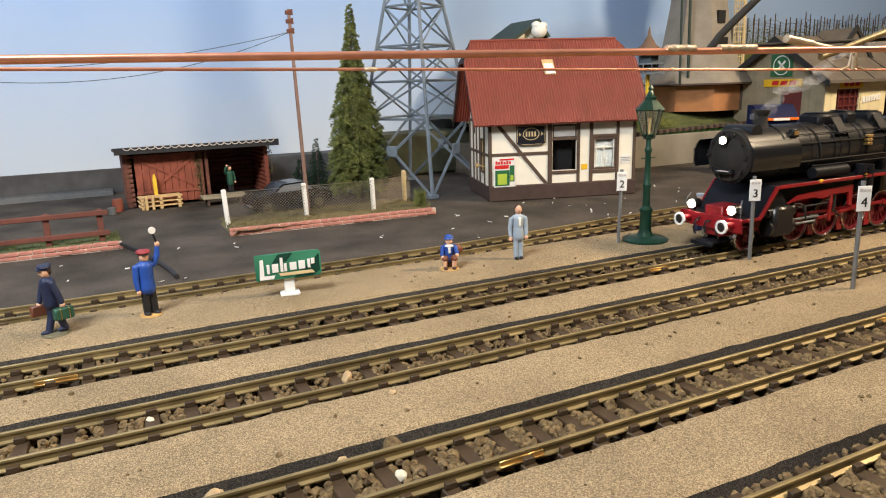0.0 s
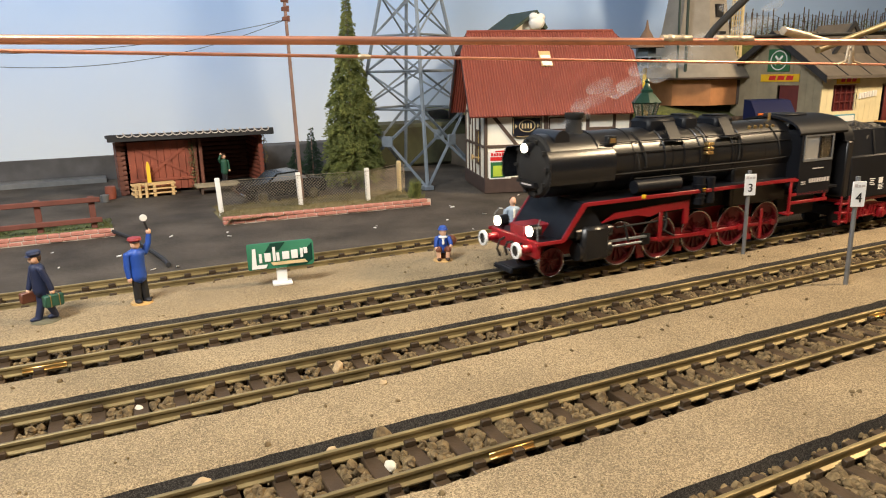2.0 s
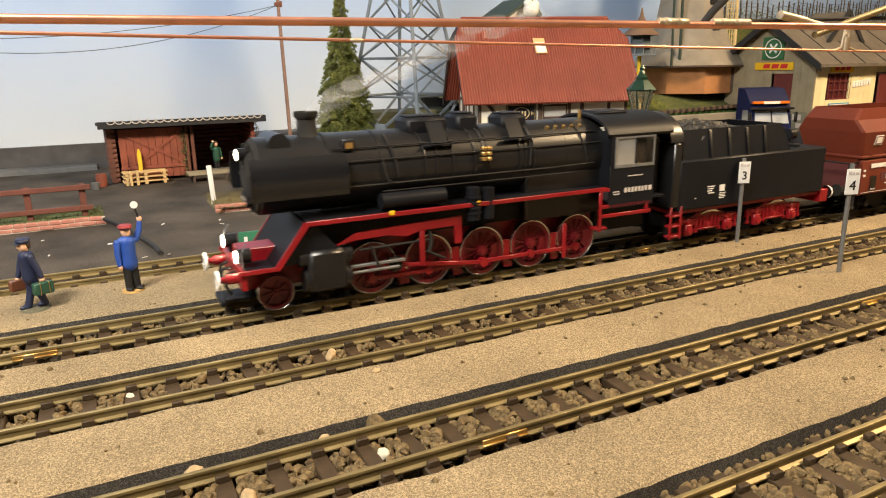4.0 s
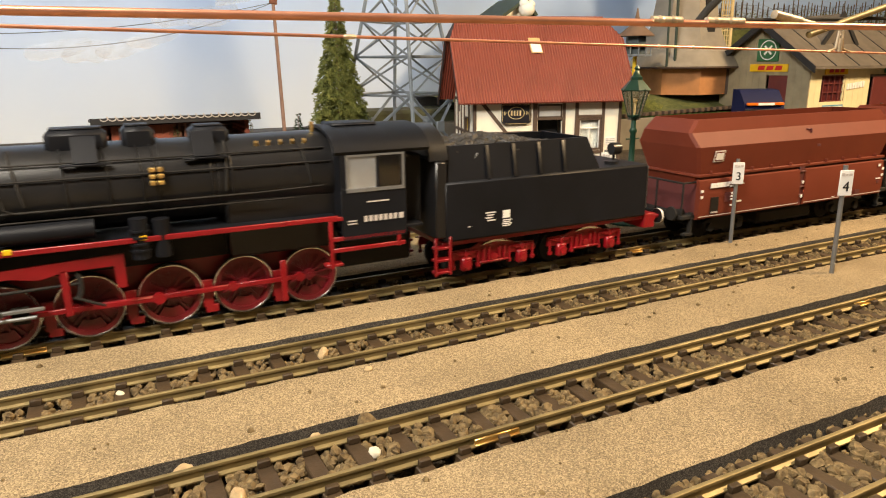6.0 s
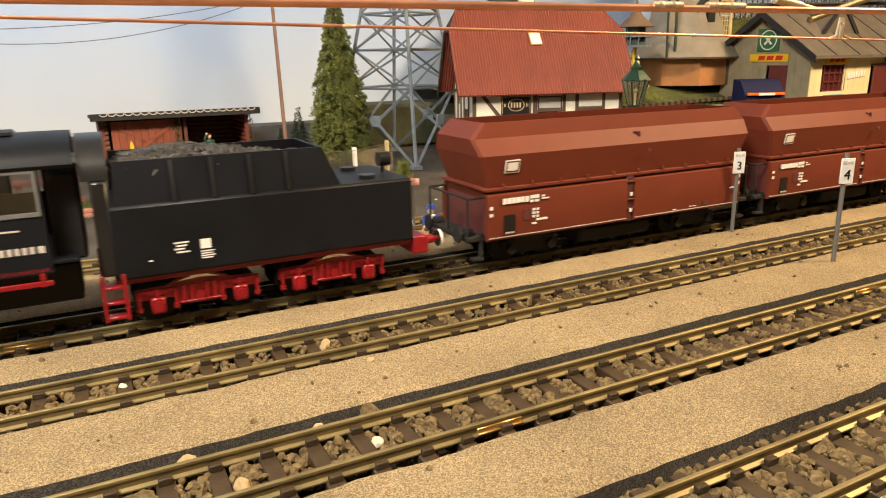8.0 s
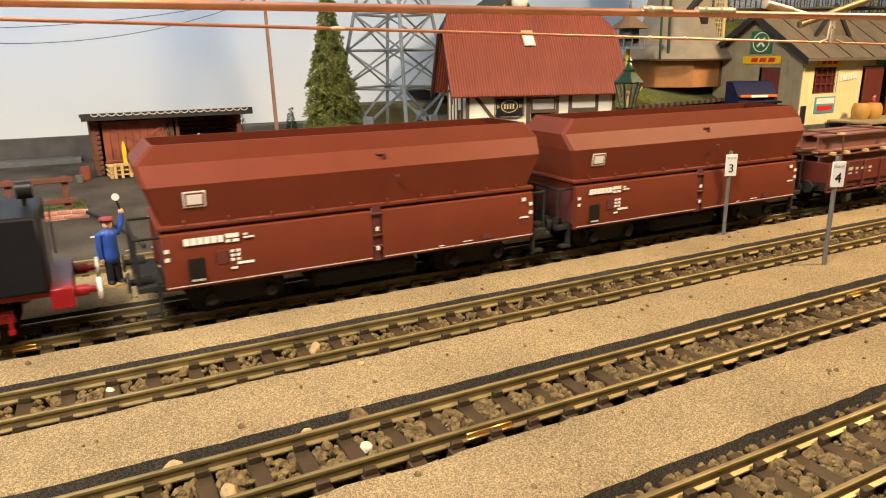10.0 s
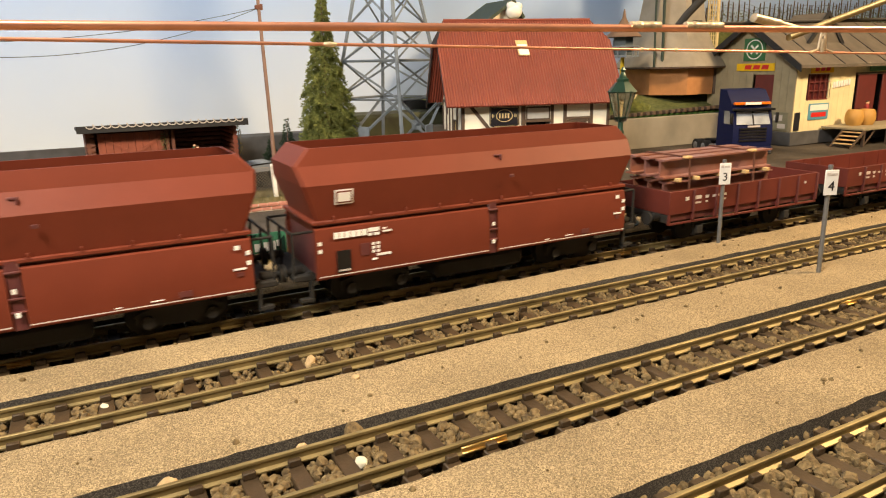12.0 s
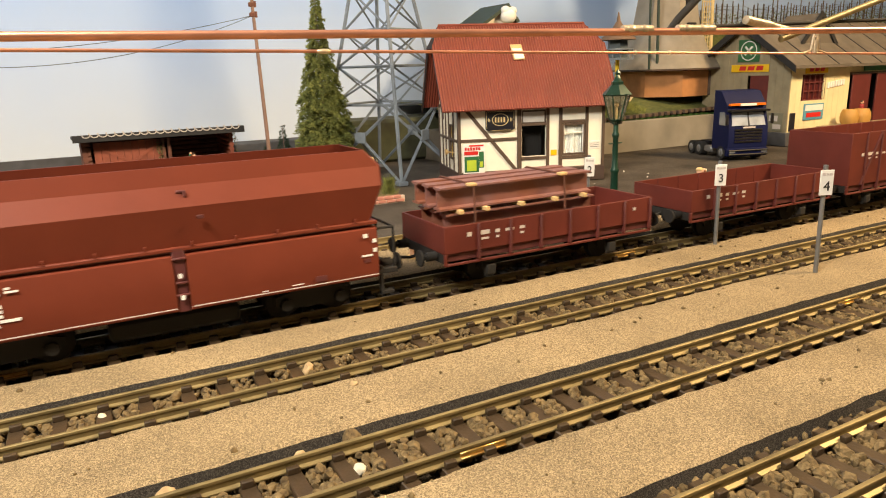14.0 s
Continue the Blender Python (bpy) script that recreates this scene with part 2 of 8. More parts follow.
TYRE = mat("black_rubber", (0.015, 0.015, 0.015), 0.8)
CONCRETE = mat("grey_retaining_wall", (0.24, 0.22, 0.185), 0.9, 0, 0.2, 14, 0.3, 120)
STONE_WALL = mat("dark_painted_stone", (0.075, 0.075, 0.08), 0.9, 0, 0.45, 22, 0.3, 80)
BARREL = mat("yellow_barrel", (0.50, 0.27, 0.075), 0.6)
SKIN = mat("painted_skin", (0.72, 0.42, 0.28), 0.55)
CLOTH_BLUE = mat("blue_painted_cloth", (0.015, 0.07, 0.34), 0.5)
CLOTH_NAVY = mat("navy_painted_cloth", (0.014, 0.022, 0.06), 0.55)
CLOTH_BLACK = mat("black_painted_cloth", (0.012, 0.012, 0.014), 0.55)
CLOTH_GREY = mat("pale_blue_grey_suit", (0.33, 0.40, 0.48), 0.55)
CLOTH_GREEN = mat("dark_green_cloth", (0.015, 0.08, 0.05), 0.55)
CLOTH_RED = mat("dark_red_cloth", (0.30, 0.03, 0.035), 0.55)
LEATHER = mat("brown_leather", (0.17, 0.055, 0.028), 0.5)
HAIR = mat("brown_hair", (0.05, 0.025, 0.015), 0.6)
TAN = mat("tan_base", (0.55, 0.33, 0.12), 0.6)
MOSS = mat("earthy_base", (0.12, 0.11, 0.07), 0.9)
HEADLIGHT = mat("glowing_headlight", (1.0, 0.92, 0.72), 0.3, emit=110)
GLASS = glass_mat("clear_glass")
LAMP_GLASS = glass_mat("lantern_glass", (0.75, 0.8, 0.78), 0.15)
CAB_GLASS = mat("cab_window_glass", (0.46, 0.52, 0.60), 0.08, 0.7)
SKY = sky_paint("sky_paint")
ROOM_WHITE = mat("room_wall_paint", (0.56, 0.53, 0.48), 0.8, 0, 0.05, 3, 0.05, 60)
ROOM_FLOOR = mat("room_floor_boards", (0.22, 0.15, 0.09), 0.6)


# ---- shapes ----
class Geo:
    """Collects faces of several shapes into one mesh; k is the material's number."""

    def __init__(self):
        self.v, self.f, self.k = [], [], []

    def add(self, verts, faces, k=0, m=None):
        n = len(self.v)
        self.v += [tuple(m @ Vector(p)) if m else tuple(p) for p in verts]
        self.f += [tuple(n + i for i in face) for face in faces]
        self.k += [k] * len(faces)
        return self

    def box(self, a, b, k=0, m=None, bv=0.0):
        (x0, y0, z0), (x1, y1, z1) = [[min(p, q) for p, q in zip(a, b)], [max(p, q) for p, q in zip(a, b)]]
        if not bv:
            vs = [(x, y, z) for z in (z0, z1) for y in (y0, y1) for x in (x0, x1)]
            fs = [(0, 2, 3, 1), (4, 5, 7, 6), (0, 1, 5, 4), (2, 6, 7, 3), (0, 4, 6, 2), (1, 3, 7, 5)]
            return self.add(vs, fs, k, m)
        lo, hi, vs, idx = (x0, y0, z0), (x1, y1, z1), [], {}
        for c in [(i, j, l) for i in (0, 1) for j in (0, 1) for l in (0, 1)]:
            for ax in range(3):
                p = []
                for d in range(3):
                    edge = hi[d] if c[d] else lo[d]
                    p.append(edge if d == ax else edge - bv if c[d] else edge + bv)
                idx[c, ax] = len(vs)
                vs.append(p)
        fs = []
        for ax in range(3):
            u, w = (ax + 1) % 3, (ax + 2) % 3
            for s in (0, 1):
                loop = []
                for i, j in ((0, 0), (1, 0), (1, 1), (0, 1)):
                    c = [0, 0, 0]
                    c[ax], c[u], c[w] = s, i, j
                    loop.append(idx[tuple(c), ax])
                fs.append(tuple(loop if s else loop[::-1]))
            for i in (0, 1):
                for j in (0, 1):
                    c0, c1 = [0, 0, 0], [0, 0, 0]
                    c0[u] = c1[u] = i
                    c0[w] = c1[w] = j
                    c1[ax] = 1
                    c0, c1 = tuple(c0), tuple(c1)
                    loop = [idx[c0, u], idx[c1, u], idx[c1, w], idx[c0, w]]
                    fs.append(tuple(loop if (i == j) else loop[::-1]))
        for c in [(i, j, l) for i in (0, 1) for j in (0, 1) for l in (0, 1)]:
            tri = [idx[c, 0], idx[c, 1], idx[c, 2]]
            fs.append(tuple(tri if sum(c) % 2 else tri[::-1]))
        return self.add(vs, fs, k, m)

    def cyl(self, p, q, r, r2=None, n=14, k=0, cap=True):
        p, q = Vector(p), Vector(q)
        r2 = r if r2 is None else r2
        d = (q - p).normalized()
        a = d.orthogonal().normalized()
        b = d.cross(a)
        vs = []
        for c, rad in ((p, r), (q, r2)):
            for i in range(n):
                t = 2 * math.pi * i / n
                vs.append(c + (a * math.cos(t) + b * math.sin(t)) * rad)
        fs = [(i, (i + 1) % n, n + (i + 1) % n, n + i) for i in range(n)]
        if cap:
            fs += [tuple(range(n))[::-1], tuple(range(n, 2 * n))]
        return self.add(vs, fs, k)

    def ball(self, c, r, n=12, rows=8, k=0, m=None):
        r = (r, r, r) if isinstance(r, (int, float)) else r
        vs = [(c[0], c[1], c[2] - r[2])]
        for j in range(1, rows):
            e = math.pi * (j / rows - 0.5)
            for i in range(n):
                t = 2 * math.pi * i / n
                vs.append((c[0] + r[0] * math.cos(e) * math.cos(t), c[1] + r[1] * math.cos(e) * math.sin(t), c[2] + r[2] * math.sin(e)))
        vs.append((c[0], c[1], c[2] + r[2]))
        fs = [(0, 1 + (i + 1) % n, 1 + i) for i in range(n)]
        for j in range(rows - 2):
            for i in range(n):
                a, b = 1 + j * n + i, 1 + j * n + (i + 1) % n
                fs.append((a, b, b + n, a + n))
        last = len(vs) - 1
        fs += [(last, last - n + i, last - n + (i + 1) % n) for i in range(n)]
        return self.add(vs, fs, k, m)

    def prism(self, poly, vec, k=0, m=None):
        """A flat outline, pushed along vec."""
        n = len(poly)
        vs = [Vector(p) for p in poly] + [Vector(p) + Vector(vec) for p in poly]
        fs = [tuple(range(n))[::-1], tuple(range(n, 2 * n))] + [(i, (i + 1) % n, n + (i + 1) % n, n + i) for i in range(n)]
        return self.add(vs, fs, k, m)

    def lathe(self, prof, n=20, k=0, m=None):
        """Turned about z: a list of (radius, height)."""
        vs, fs = [], []
        for r, z in prof:
            for i in range(n):
                t = 2 * math.pi * i / n
                vs.append((r * math.cos(t), r * math.sin(t), z))
        for j in range(len(prof) - 1):
            for i in range(n):
                a, b = j * n + i, j * n + (i + 1) % n
                fs.append((a, b, b + n, a + n))
        fs += [tuple(range(n))[::-1], tuple(range(len(vs) - n, len(vs)))]
        return self.add(vs, fs, k, m)

    def tube(self, pts, r, n=8, k=0):
        pts = [Vector(p) for p in pts]
        vs, fs, a = [], [], None
        for i, p in enumerate(pts):
            d = (pts[min(i + 1, len(pts) - 1)] - pts[max(i - 1, 0)]).normalized()
            a = d.orthogonal().normalized() if a is None else (a - d * a.dot(d)).normalized()
            b = d.cross(a)
            vs += [p + (a * math.cos(2 * math.pi * j / n) + b * math.sin(2 * math.pi * j / n)) * r for j in range(n)]
        for i in range(len(pts) - 1):
            fs += [(i * n + j, i * n + (j + 1) % n, (i + 1) * n + (j + 1) % n, (i + 1) * n + j) for j in range(n)]
        fs += [tuple(range(n))[::-1], tuple(range(len(vs) - n, len(vs)))]
        return self.add(vs, fs, k)

    def mesh(self, name, mats, angle=38):
        me = bpy.data.meshes.new(name)
        me.from_pydata(self.v, [], self.f)
        for x in mats if isinstance(mats, (list, tuple)) else [mats]:
            me.materials.append(x)
        if any(self.k):
            me.polygons.foreach_set("material_index", self.k)
        bm = bmesh.new()
        bm.from_mesh(me)
        bmesh.ops.recalc_face_normals(bm, faces=bm.faces)
        bm.to_mesh(me)
        bm.free()
        me.polygons.foreach_set("use_smooth", [True] * len(me.polygons))
        me.set_sharp_from_angle(angle=radians(angle))
        return me


def part(name, geo, material, parent=None, label="", angle=38):
    ob = new(name, geo.mesh(name, material, angle))
    if parent:
        ob.parent = parent
    if label:
        ob["label"] = label
    return ob


def thing(name, label, category, m=None, group="", kind=""):
    ob = new(name)
    ob.empty_display_size = 0.02
    if m:
        ob.matrix_world = m
    return tagged(ob, label, category, group, kind)


def solid(name, geo, material, label, category, m=None, group="", kind=""):
    ob = new(name, geo.mesh(name, material))
    if m:
        ob.matrix_world = m
    return tagged(ob, label, category, group, kind)


def text_mesh(body, size):
    cu = bpy.data.curves.new("text", "FONT")
    cu.body, cu.size, cu.align_x, cu.align_y, cu.extrude = body, size, "CENTER", "CENTER", 0.0003
    ob = bpy.data.objects.new("text", cu)
    scene.collection.objects.link(ob)
    me = bpy.data.meshes.new_from_object(ob.evaluated_get(bpy.context.evaluated_depsgraph_get()))
    bpy.data.objects.remove(ob)
    bpy.data.curves.remove(cu)
    return me

# ---- the room ----
def slab(name, a, b, material, label, category="wall", bv=0.0):
    return solid(name, Geo().box(a, b, bv=bv), material, label, category, kind="structure")


GROUND_Z = -0.010
SAND_Z = -0.003
slab("wall_north", (-2.3, 2.10, -0.9), (4.9, 2.16, 1.7), SKY, "room wall painted as a hazy blue sky", "backdrop")
slab("wall_south", (-2.3, -2.66, -0.9), (4.9, -2.6, 1.7), ROOM_WHITE, "plain off-white room wall")
slab("wall_west", (-2.36, -2.66, -0.9), (-2.3, 2.16, 1.7), ROOM_WHITE, "plain off-white room wall")
slab("wall_east", (4.9, -2.66, -0.9), (4.96, 2.16, 1.7), ROOM_WHITE, "plain off-white room wall")
slab("ceiling", (-2.36, -2.66, 1.7), (4.96, 2.16, 1.75), ROOM_WHITE, "plain off-white ceiling", "ceiling")
slab("floor", (-2.36, -2.66, -0.95), (4.96, 2.16, -0.9), ROOM_FLOOR, "brown wooden room floor", "floor")
slab("ground", (-2.3, -0.32, -0.06), (4.9, 2.10, -0.019), BED, "layout board covered with dark fine gravel", "ground")
slab("road", (-2.3, 0.985, -0.019), (4.9, 2.10, GROUND_Z - 0.001), ASPHALT, "dark grey worn asphalt yard of the layout", "road")

# painted dark stone strip along the foot of the sky wall, and the board's edge before it
slab("wall_strip", (-2.3, 2.085, -0.02), (0.42, 2.10, 0.054), STONE_WALL, "dark grey stone strip at the foot of the sky wall", "backdrop")
slab("trim", (-2.3, 2.03, -0.012), (0.0, 2.085, 0.002), DULL_STEEL, "pale grey edge board at the foot of the wall", "trim", 0.001)


def sand_strip(name, y0, y1, x0=-1.9, x1=4.3):
    """A raised bed of sand with an uneven, crumbling edge on both sides."""
    rnd = random.Random(int(y0 * 1000))
    g, n = Geo(), 620
    rows = []
    for i in range(n + 1):
        x = x0 + (x1 - x0) * i / n
        w0 = 0.0022 * noise.noise((x * 24, y0 * 7, 0)) + 0.0012 * noise.noise((x * 90, y0, 3)) + rnd.uniform(-0.0005, 0.0005)
        w1 = 0.0026 * noise.noise((x * 20, y1 * 7, 5)) + 0.0014 * noise.noise((x * 80, y1, 8)) + rnd.uniform(-0.0006, 0.0006)
        cols = [(y0 + w0 - 0.0015, -0.019), (y0 + w0, SAND_Z - 0.0022)]
        for j in range(7):
            f = j / 6
            y = y0 + w0 + 0.004 + (y1 + w1 - y0 - w0 - 0.007) * f
            cols.append((y, SAND_Z + 0.0011 * noise.noise((x * 16, y * 16, 1)) + 0.0004 * noise.noise((x * 70, y * 70, 2))))
        cols += [(y1 + w1, SAND_Z - 0.001), (y1 + w1 + 0.001, -0.019)]
        rows.append([(x, y, z) for y, z in cols])
    m = len(rows[0])
    vs = [p for r in rows for p in r]
    fs = [(i * m + j, (i + 1) * m + j, (i + 1) * m + j + 1, i * m + j + 1) for i in range(n) for j in range(m - 1)]
    g.add(vs, fs)
    # the near face of each strip takes the gravel colour darkened for shade
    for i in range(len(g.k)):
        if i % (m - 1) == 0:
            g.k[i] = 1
    return solid(name, g, [SAND, EDGE_SHADE], "raised strip of fine beige sand between the tracks", "platform", kind="structure")


sand_strip("platform_1", 0.768, 0.893)
sand_strip("platform_2", 0.606, 0.660)
sand_strip("platform_3", 0.437, 0.515)
sand_strip("platform_4", 0.2745, 0.348)
sand_strip("platform_5", -0.30, 0.190)

# ---- tracks ----
GAUGE = 0.0475
PITCH = 0.031
RAIL = [(-0.0034, -0.0090), (0.0034, -0.0090), (0.0034, -0.0080), (0.0008, -0.0068), (0.0008, -0.0032), (0.0016, -0.0022),
        (0.0016, -0.0004), (0.0011, 0.0), (-0.0011, 0.0), (-0.0016, -0.0004), (-0.0016, -0.0022), (-0.0008, -0.0032), (-0.0008, -0.0068), (-0.0034, -0.0080)]


def far_bend(x):
    t = min(1.0, max(0.0, (x - 0.35) / 0.75))
    return 0.046 * t * t * (3 - 2 * t)


def sleeper_mesh():
    g = Geo().box((-0.0058, -0.040, -0.0172), (0.0058, 0.040, -0.0092), bv=0.0008)
    for s in (-1, 1):
        for e in (-1, 1):
            y = s * GAUGE / 2 + e * 0.0046
            g.box((-0.0042, y - 0.0022, -0.0092), (0.0042, y + 0.0022, -0.0042), bv=0.0006)
    return g


def track(name, y0, x0, x1, near, label, bend=None, joints=()):
    """Two rails on sleepers; the sleepers near the camera are parts, the rest one mesh."""
    rnd = random.Random(int(y0 * 1000) + 7)
    bend = bend or (lambda x: 0.0)
    base = thing(name, label, "railway track", kind="structure")
    n = 2 if bend(1.0) == 0.0 else 120
    for s in (-1, 1):
        vs, fs, m = [], [], len(RAIL)
        for i in range(n + 1):
            x = x0 + (x1 - x0) * i / n
            vs += [(x, y0 + bend(x) + s * GAUGE / 2 + py, pz) for py, pz in RAIL]
        for i in range(n):
            fs += [(i * m + j, i * m + (j + 1) % m, (i + 1) * m + (j + 1) % m, (i + 1) * m + j) for j in range(m)]
        fs += [tuple(range(m))[::-1], tuple(range(n * m, n * m + m))]
        part("rail", Geo().add(vs, fs), BRASS, base)
    for x, s in joints:
        yy = y0 + bend(x) + s * GAUGE / 2
        g = Geo().box((x - 0.018, yy - 0.0040, -0.0078), (x + 0.018, yy + 0.0040, -0.0066), bv=0.0003)
        g.box((x - 0.018, yy - 0.0024, -0.0066), (x + 0.018, yy + 0.0024, -0.0034), bv=0.0004)
        part("rail_joiner", g, GOLD, base)
    me = sleeper_mesh().mesh("sleeper", SLEEPER)
    rest = Geo()
    i = 0
    while x0 + 0.01 + i * PITCH < x1:
        x = x0 + 0.01 + i * PITCH + rnd.uniform(-0.0012, 0.0012)
        i += 1
        m = pose(x, y0 + bend(x), rnd.uniform(-0.0004, 0.0), 0, 0, rnd.uniform(-1.2, 1.2))
        if near[0] < x < near[1]:
            ob = new("sleeper", me)
            ob.parent = base
            ob.matrix_local = m
        else:
            rest.box((-0.0058, -0.040, -0.0172), (0.0058, 0.040, -0.0092), 0, m)
    if rest.v:
        tagged(part("sleepers_beyond", rest, SLEEPER, base), kind="stuff")
    return base


track("track", 0.2285, -1.2, 3.0, (0.15, 0.9), "brass rails on brown sleepers with stone ballast")
track("track", 0.3895, -1.2, 3.4, (-0.1, 1.3), "brass rails on brown sleepers with stone ballast", joints=((0.232, -1), (0.72, 1)))
track("track", 0.5565, -1.4, 3.8, (-0.3, 1.8), "tarnished brass rails on brown sleepers with stone ballast")
track("track", TRACK_Y, -2.1, 4.6, (-0.3, 1.9), "brass rails on brown sleepers carrying the train", joints=((-0.07, -1), (0.66, -1)))
track("track", 0.931, -1.6, 4.2, (-0.3, 1.7), "brass rails sunk beside the asphalt yard", far_bend)


def stone(g, c, r, rnd, k=0):
    """A chipped stone: a twenty-sided ball, dented."""
    t = (1 + 5 ** 0.5) / 2
    vs = [(-1, t, 0), (1, t, 0), (-1, -t, 0), (1, -t, 0), (0, -1, t), (0, 1, t), (0, -1, -t), (0, 1, -t), (t, 0, -1), (t, 0, 1), (-t, 0, -1), (-t, 0, 1)]
    fs = [(0, 11, 5), (0, 5, 1), (0, 1, 7), (0, 7, 10), (0, 10, 11), (1, 5, 9), (5, 11, 4), (11, 10, 2), (10, 7, 6), (7, 1, 8),
          (3, 9, 4), (3, 4, 2), (3, 2, 6), (3, 6, 8), (3, 8, 9), (4, 9, 5), (2, 4, 11), (6, 2, 10), (8, 6, 7), (9, 8, 1)]
    m = Matrix.Translation(c) @ Euler([rnd.uniform(0, 6) for _ in "xyz"]).to_matrix().to_4x4()
    sx, sy, sz = (r * rnd.uniform(0.65, 1.2) / 1.9 for _ in "xyz")
    g.add([(x * sx * rnd.uniform(0.8, 1.15), y * sy * rnd.uniform(0.8, 1.15), z * sz * rnd.uniform(0.8, 1.15)) for x, y, z in vs], fs, k, m)


def ballast(y0, start, x0, x1, size, per_bay, seed, spread=0.014):
    """Small stones filling the bays between the sleepers, whose first one lies at start."""
    rnd = random.Random(seed)
    g = Geo()
    for i in range(int((x0 - start) / PITCH), int((x1 - start) / PITCH)):
        mid = start + 0.01 + (i + 0.5) * PITCH
        for _ in range(per_bay):
            x = mid + rnd.uniform(-0.0092, 0.0092)
            y = y0 + rnd.uniform(-0.0195, 0.0195)
            stone(g, (x, y, -0.0128 + rnd.uniform(-0.002, 0.0030)), size * rnd.uniform(0.55, 1.25), rnd)
        for _ in range(per_bay // 2):
            x = mid + rnd.uniform(-0.0155, 0.0155)
            stone(g, (x, y0 + GAUGE / 2 + 0.005 + (spread - 0.005) * rnd.random() ** 1.4, -0.0150), size * rnd.uniform(0.45, 1.1), rnd)
        for _ in range(per_bay // 6):
            x = mid + rnd.uniform(-0.009, 0.009)
            stone(g, (x, y0 - GAUGE / 2 - rnd.uniform(0.005, 0.013), -0.0150), size * rnd.uniform(0.35, 0.8), rnd)
    return solid("ballast", g, BALLAST, "loose brown ballast stones between the sleepers", "ballast", kind="stuff")


ballast(0.2285, -1.2, 0.15, 0.9, 0.0042, 52, 1, 0.022)
ballast(0.3895, -1.2, -0.05, 1.4, 0.0042, 46, 2, 0.017)
ballast(0.5565, -1.4, -0.3, 1.8, 0.0040, 36, 3)
ballast(TRACK_Y, -2.1, -0.3, 1.8, 0.0034, 26, 4)

# single stones that stand out
def rough(g, r):
    """Split each face in four and push the new corners about, for a chipped, rounded stone."""
    for level in range(2):
        mids, fs = {}, []
        for a, b, c in [tuple(f) for f in g.f]:
            new_ones = []
            for p, q in ((a, b), (b, c), (c, a)):
                key = (min(p, q), max(p, q))
                if key not in mids:
                    v = (Vector(g.v[p]) + Vector(g.v[q])) / 2
                    v *= 1.10 if level == 0 else 1.02
                    v += Vector((noise.noise(v * 400), noise.noise(v * 400 + Vector((9, 0, 0))), noise.noise(v * 400 + Vector((0, 9, 0))))) * r * 0.09
                    mids[key] = len(g.v)
                    g.v.append(tuple(v))
                new_ones.append(mids[key])
            d, e, f = new_ones
            fs += [(a, d, f), (d, b, e), (f, e, c), (d, e, f)]
        g.f[:] = fs
        g.k[:] = [g.k[0]] * len(fs)


for name, x, y, r, material, label in (
        ("stone", 0.171, 0.565, 0.009, PALE_STONE, "pale ochre stone lying between the rails"),
        ("stone", 0.003, 0.566, 0.0055, WHITE_STONE, "white chip of stone lying between the rails"),
        ("stone", 0.160, 0.428, 0.0105, BALLAST, "large brown stone beside the track"),
        ("stone", 0.152, 0.392, 0.0054, WHITE_STONE, "rounded white pebble lying between the rails"),
        ("stone", 0.034, 0.426, 0.0085, PALE_STONE, "large ochre stone beside the track"),
        ("stone", 0.060, 0.384, 0.0085, PALE_STONE, "rough ochre stone lying between the rails"),
        ("stone", 0.122, 0.428, 0.006, PALE_STONE, "small ochre stone beside the track"),
        ("stone", 0.190, 0.500, 0.004, PALE_STONE, "pale flat chip on the sand")):
    g = Geo()
    stone(g, (0, 0, r * 0.25), r * 0.82, random.Random(int(x * 1000)), 0)
    rough(g, r)
    solid(name, g, material, label, "stone", pose(x, y, -0.0125 if y != 0.500 else SAND_Z))
rnd = random.Random(5)
g = Geo()
for _ in range(130):
    x, y = rnd.uniform(-0.15, 1.2), rnd.choice((rnd.uniform(0.775, 0.885), rnd.uniform(0.61, 0.655), rnd.uniform(0.445, 0.51), rnd.uniform(0.286, 0.343)))
    stone(g, (x, y, SAND_Z + 0.0003), rnd.uniform(0.001, 0.0026), rnd)
solid("pebbles", g, BALLAST, "scattered dark pebbles on the sand", "pebbles", kind="stuff")
g = Geo()
for _ in range(46):
    x, y = rnd.uniform(-0.1, 1.3), rnd.uniform(1.0, 1.3)
    m = pose(x, y, GROUND_Z + 0.0006, rnd.uniform(-20, 20), rnd.uniform(-20, 20), rnd.uniform(0, 360))
    s = rnd.uniform(0.0012, 0.0045)
    g.box((-s, -s * 0.4, -0.0004), (s, s * 0.4, 0.0004), 0, m)
solid("paper_scraps", g, WHITE, "small pale scraps lying on the asphalt", "scraps", kind="stuff")

# ---- terrace with retaining wall behind the station ----
g = Geo()
n = 60
for i in range(n):
    xa, xb = 0.95 + 3.6 * i / n, 0.95 + 3.6 * (i + 1) / n
    prof = lambda x: [(1.60, 0.083 + 0.012 * min(1, max(0, (x - 1.3) / 0.4))), (1.66, 0.10 + 0.02 * noise.noise((x * 6, 1, 0))), (1.76, 0.138), (1.9, 0.150), (2.099, 0.152)]
    pa, pb = prof(xa), prof(xb)
    for (ya, za), (yb, zb), (yc, zc), (yd, zd) in zip(pa, pa[1:], pb, pb[1:]):
        g.add([(xa, ya, za), (xb, yc, zc), (xb, yd, zd), (xa, yb, zb)], [(0, 1, 2, 3)], 0)
solid("terrace_ground", g, GRASS, "grassy raised terrace behind the yard", "ground", kind="structure")
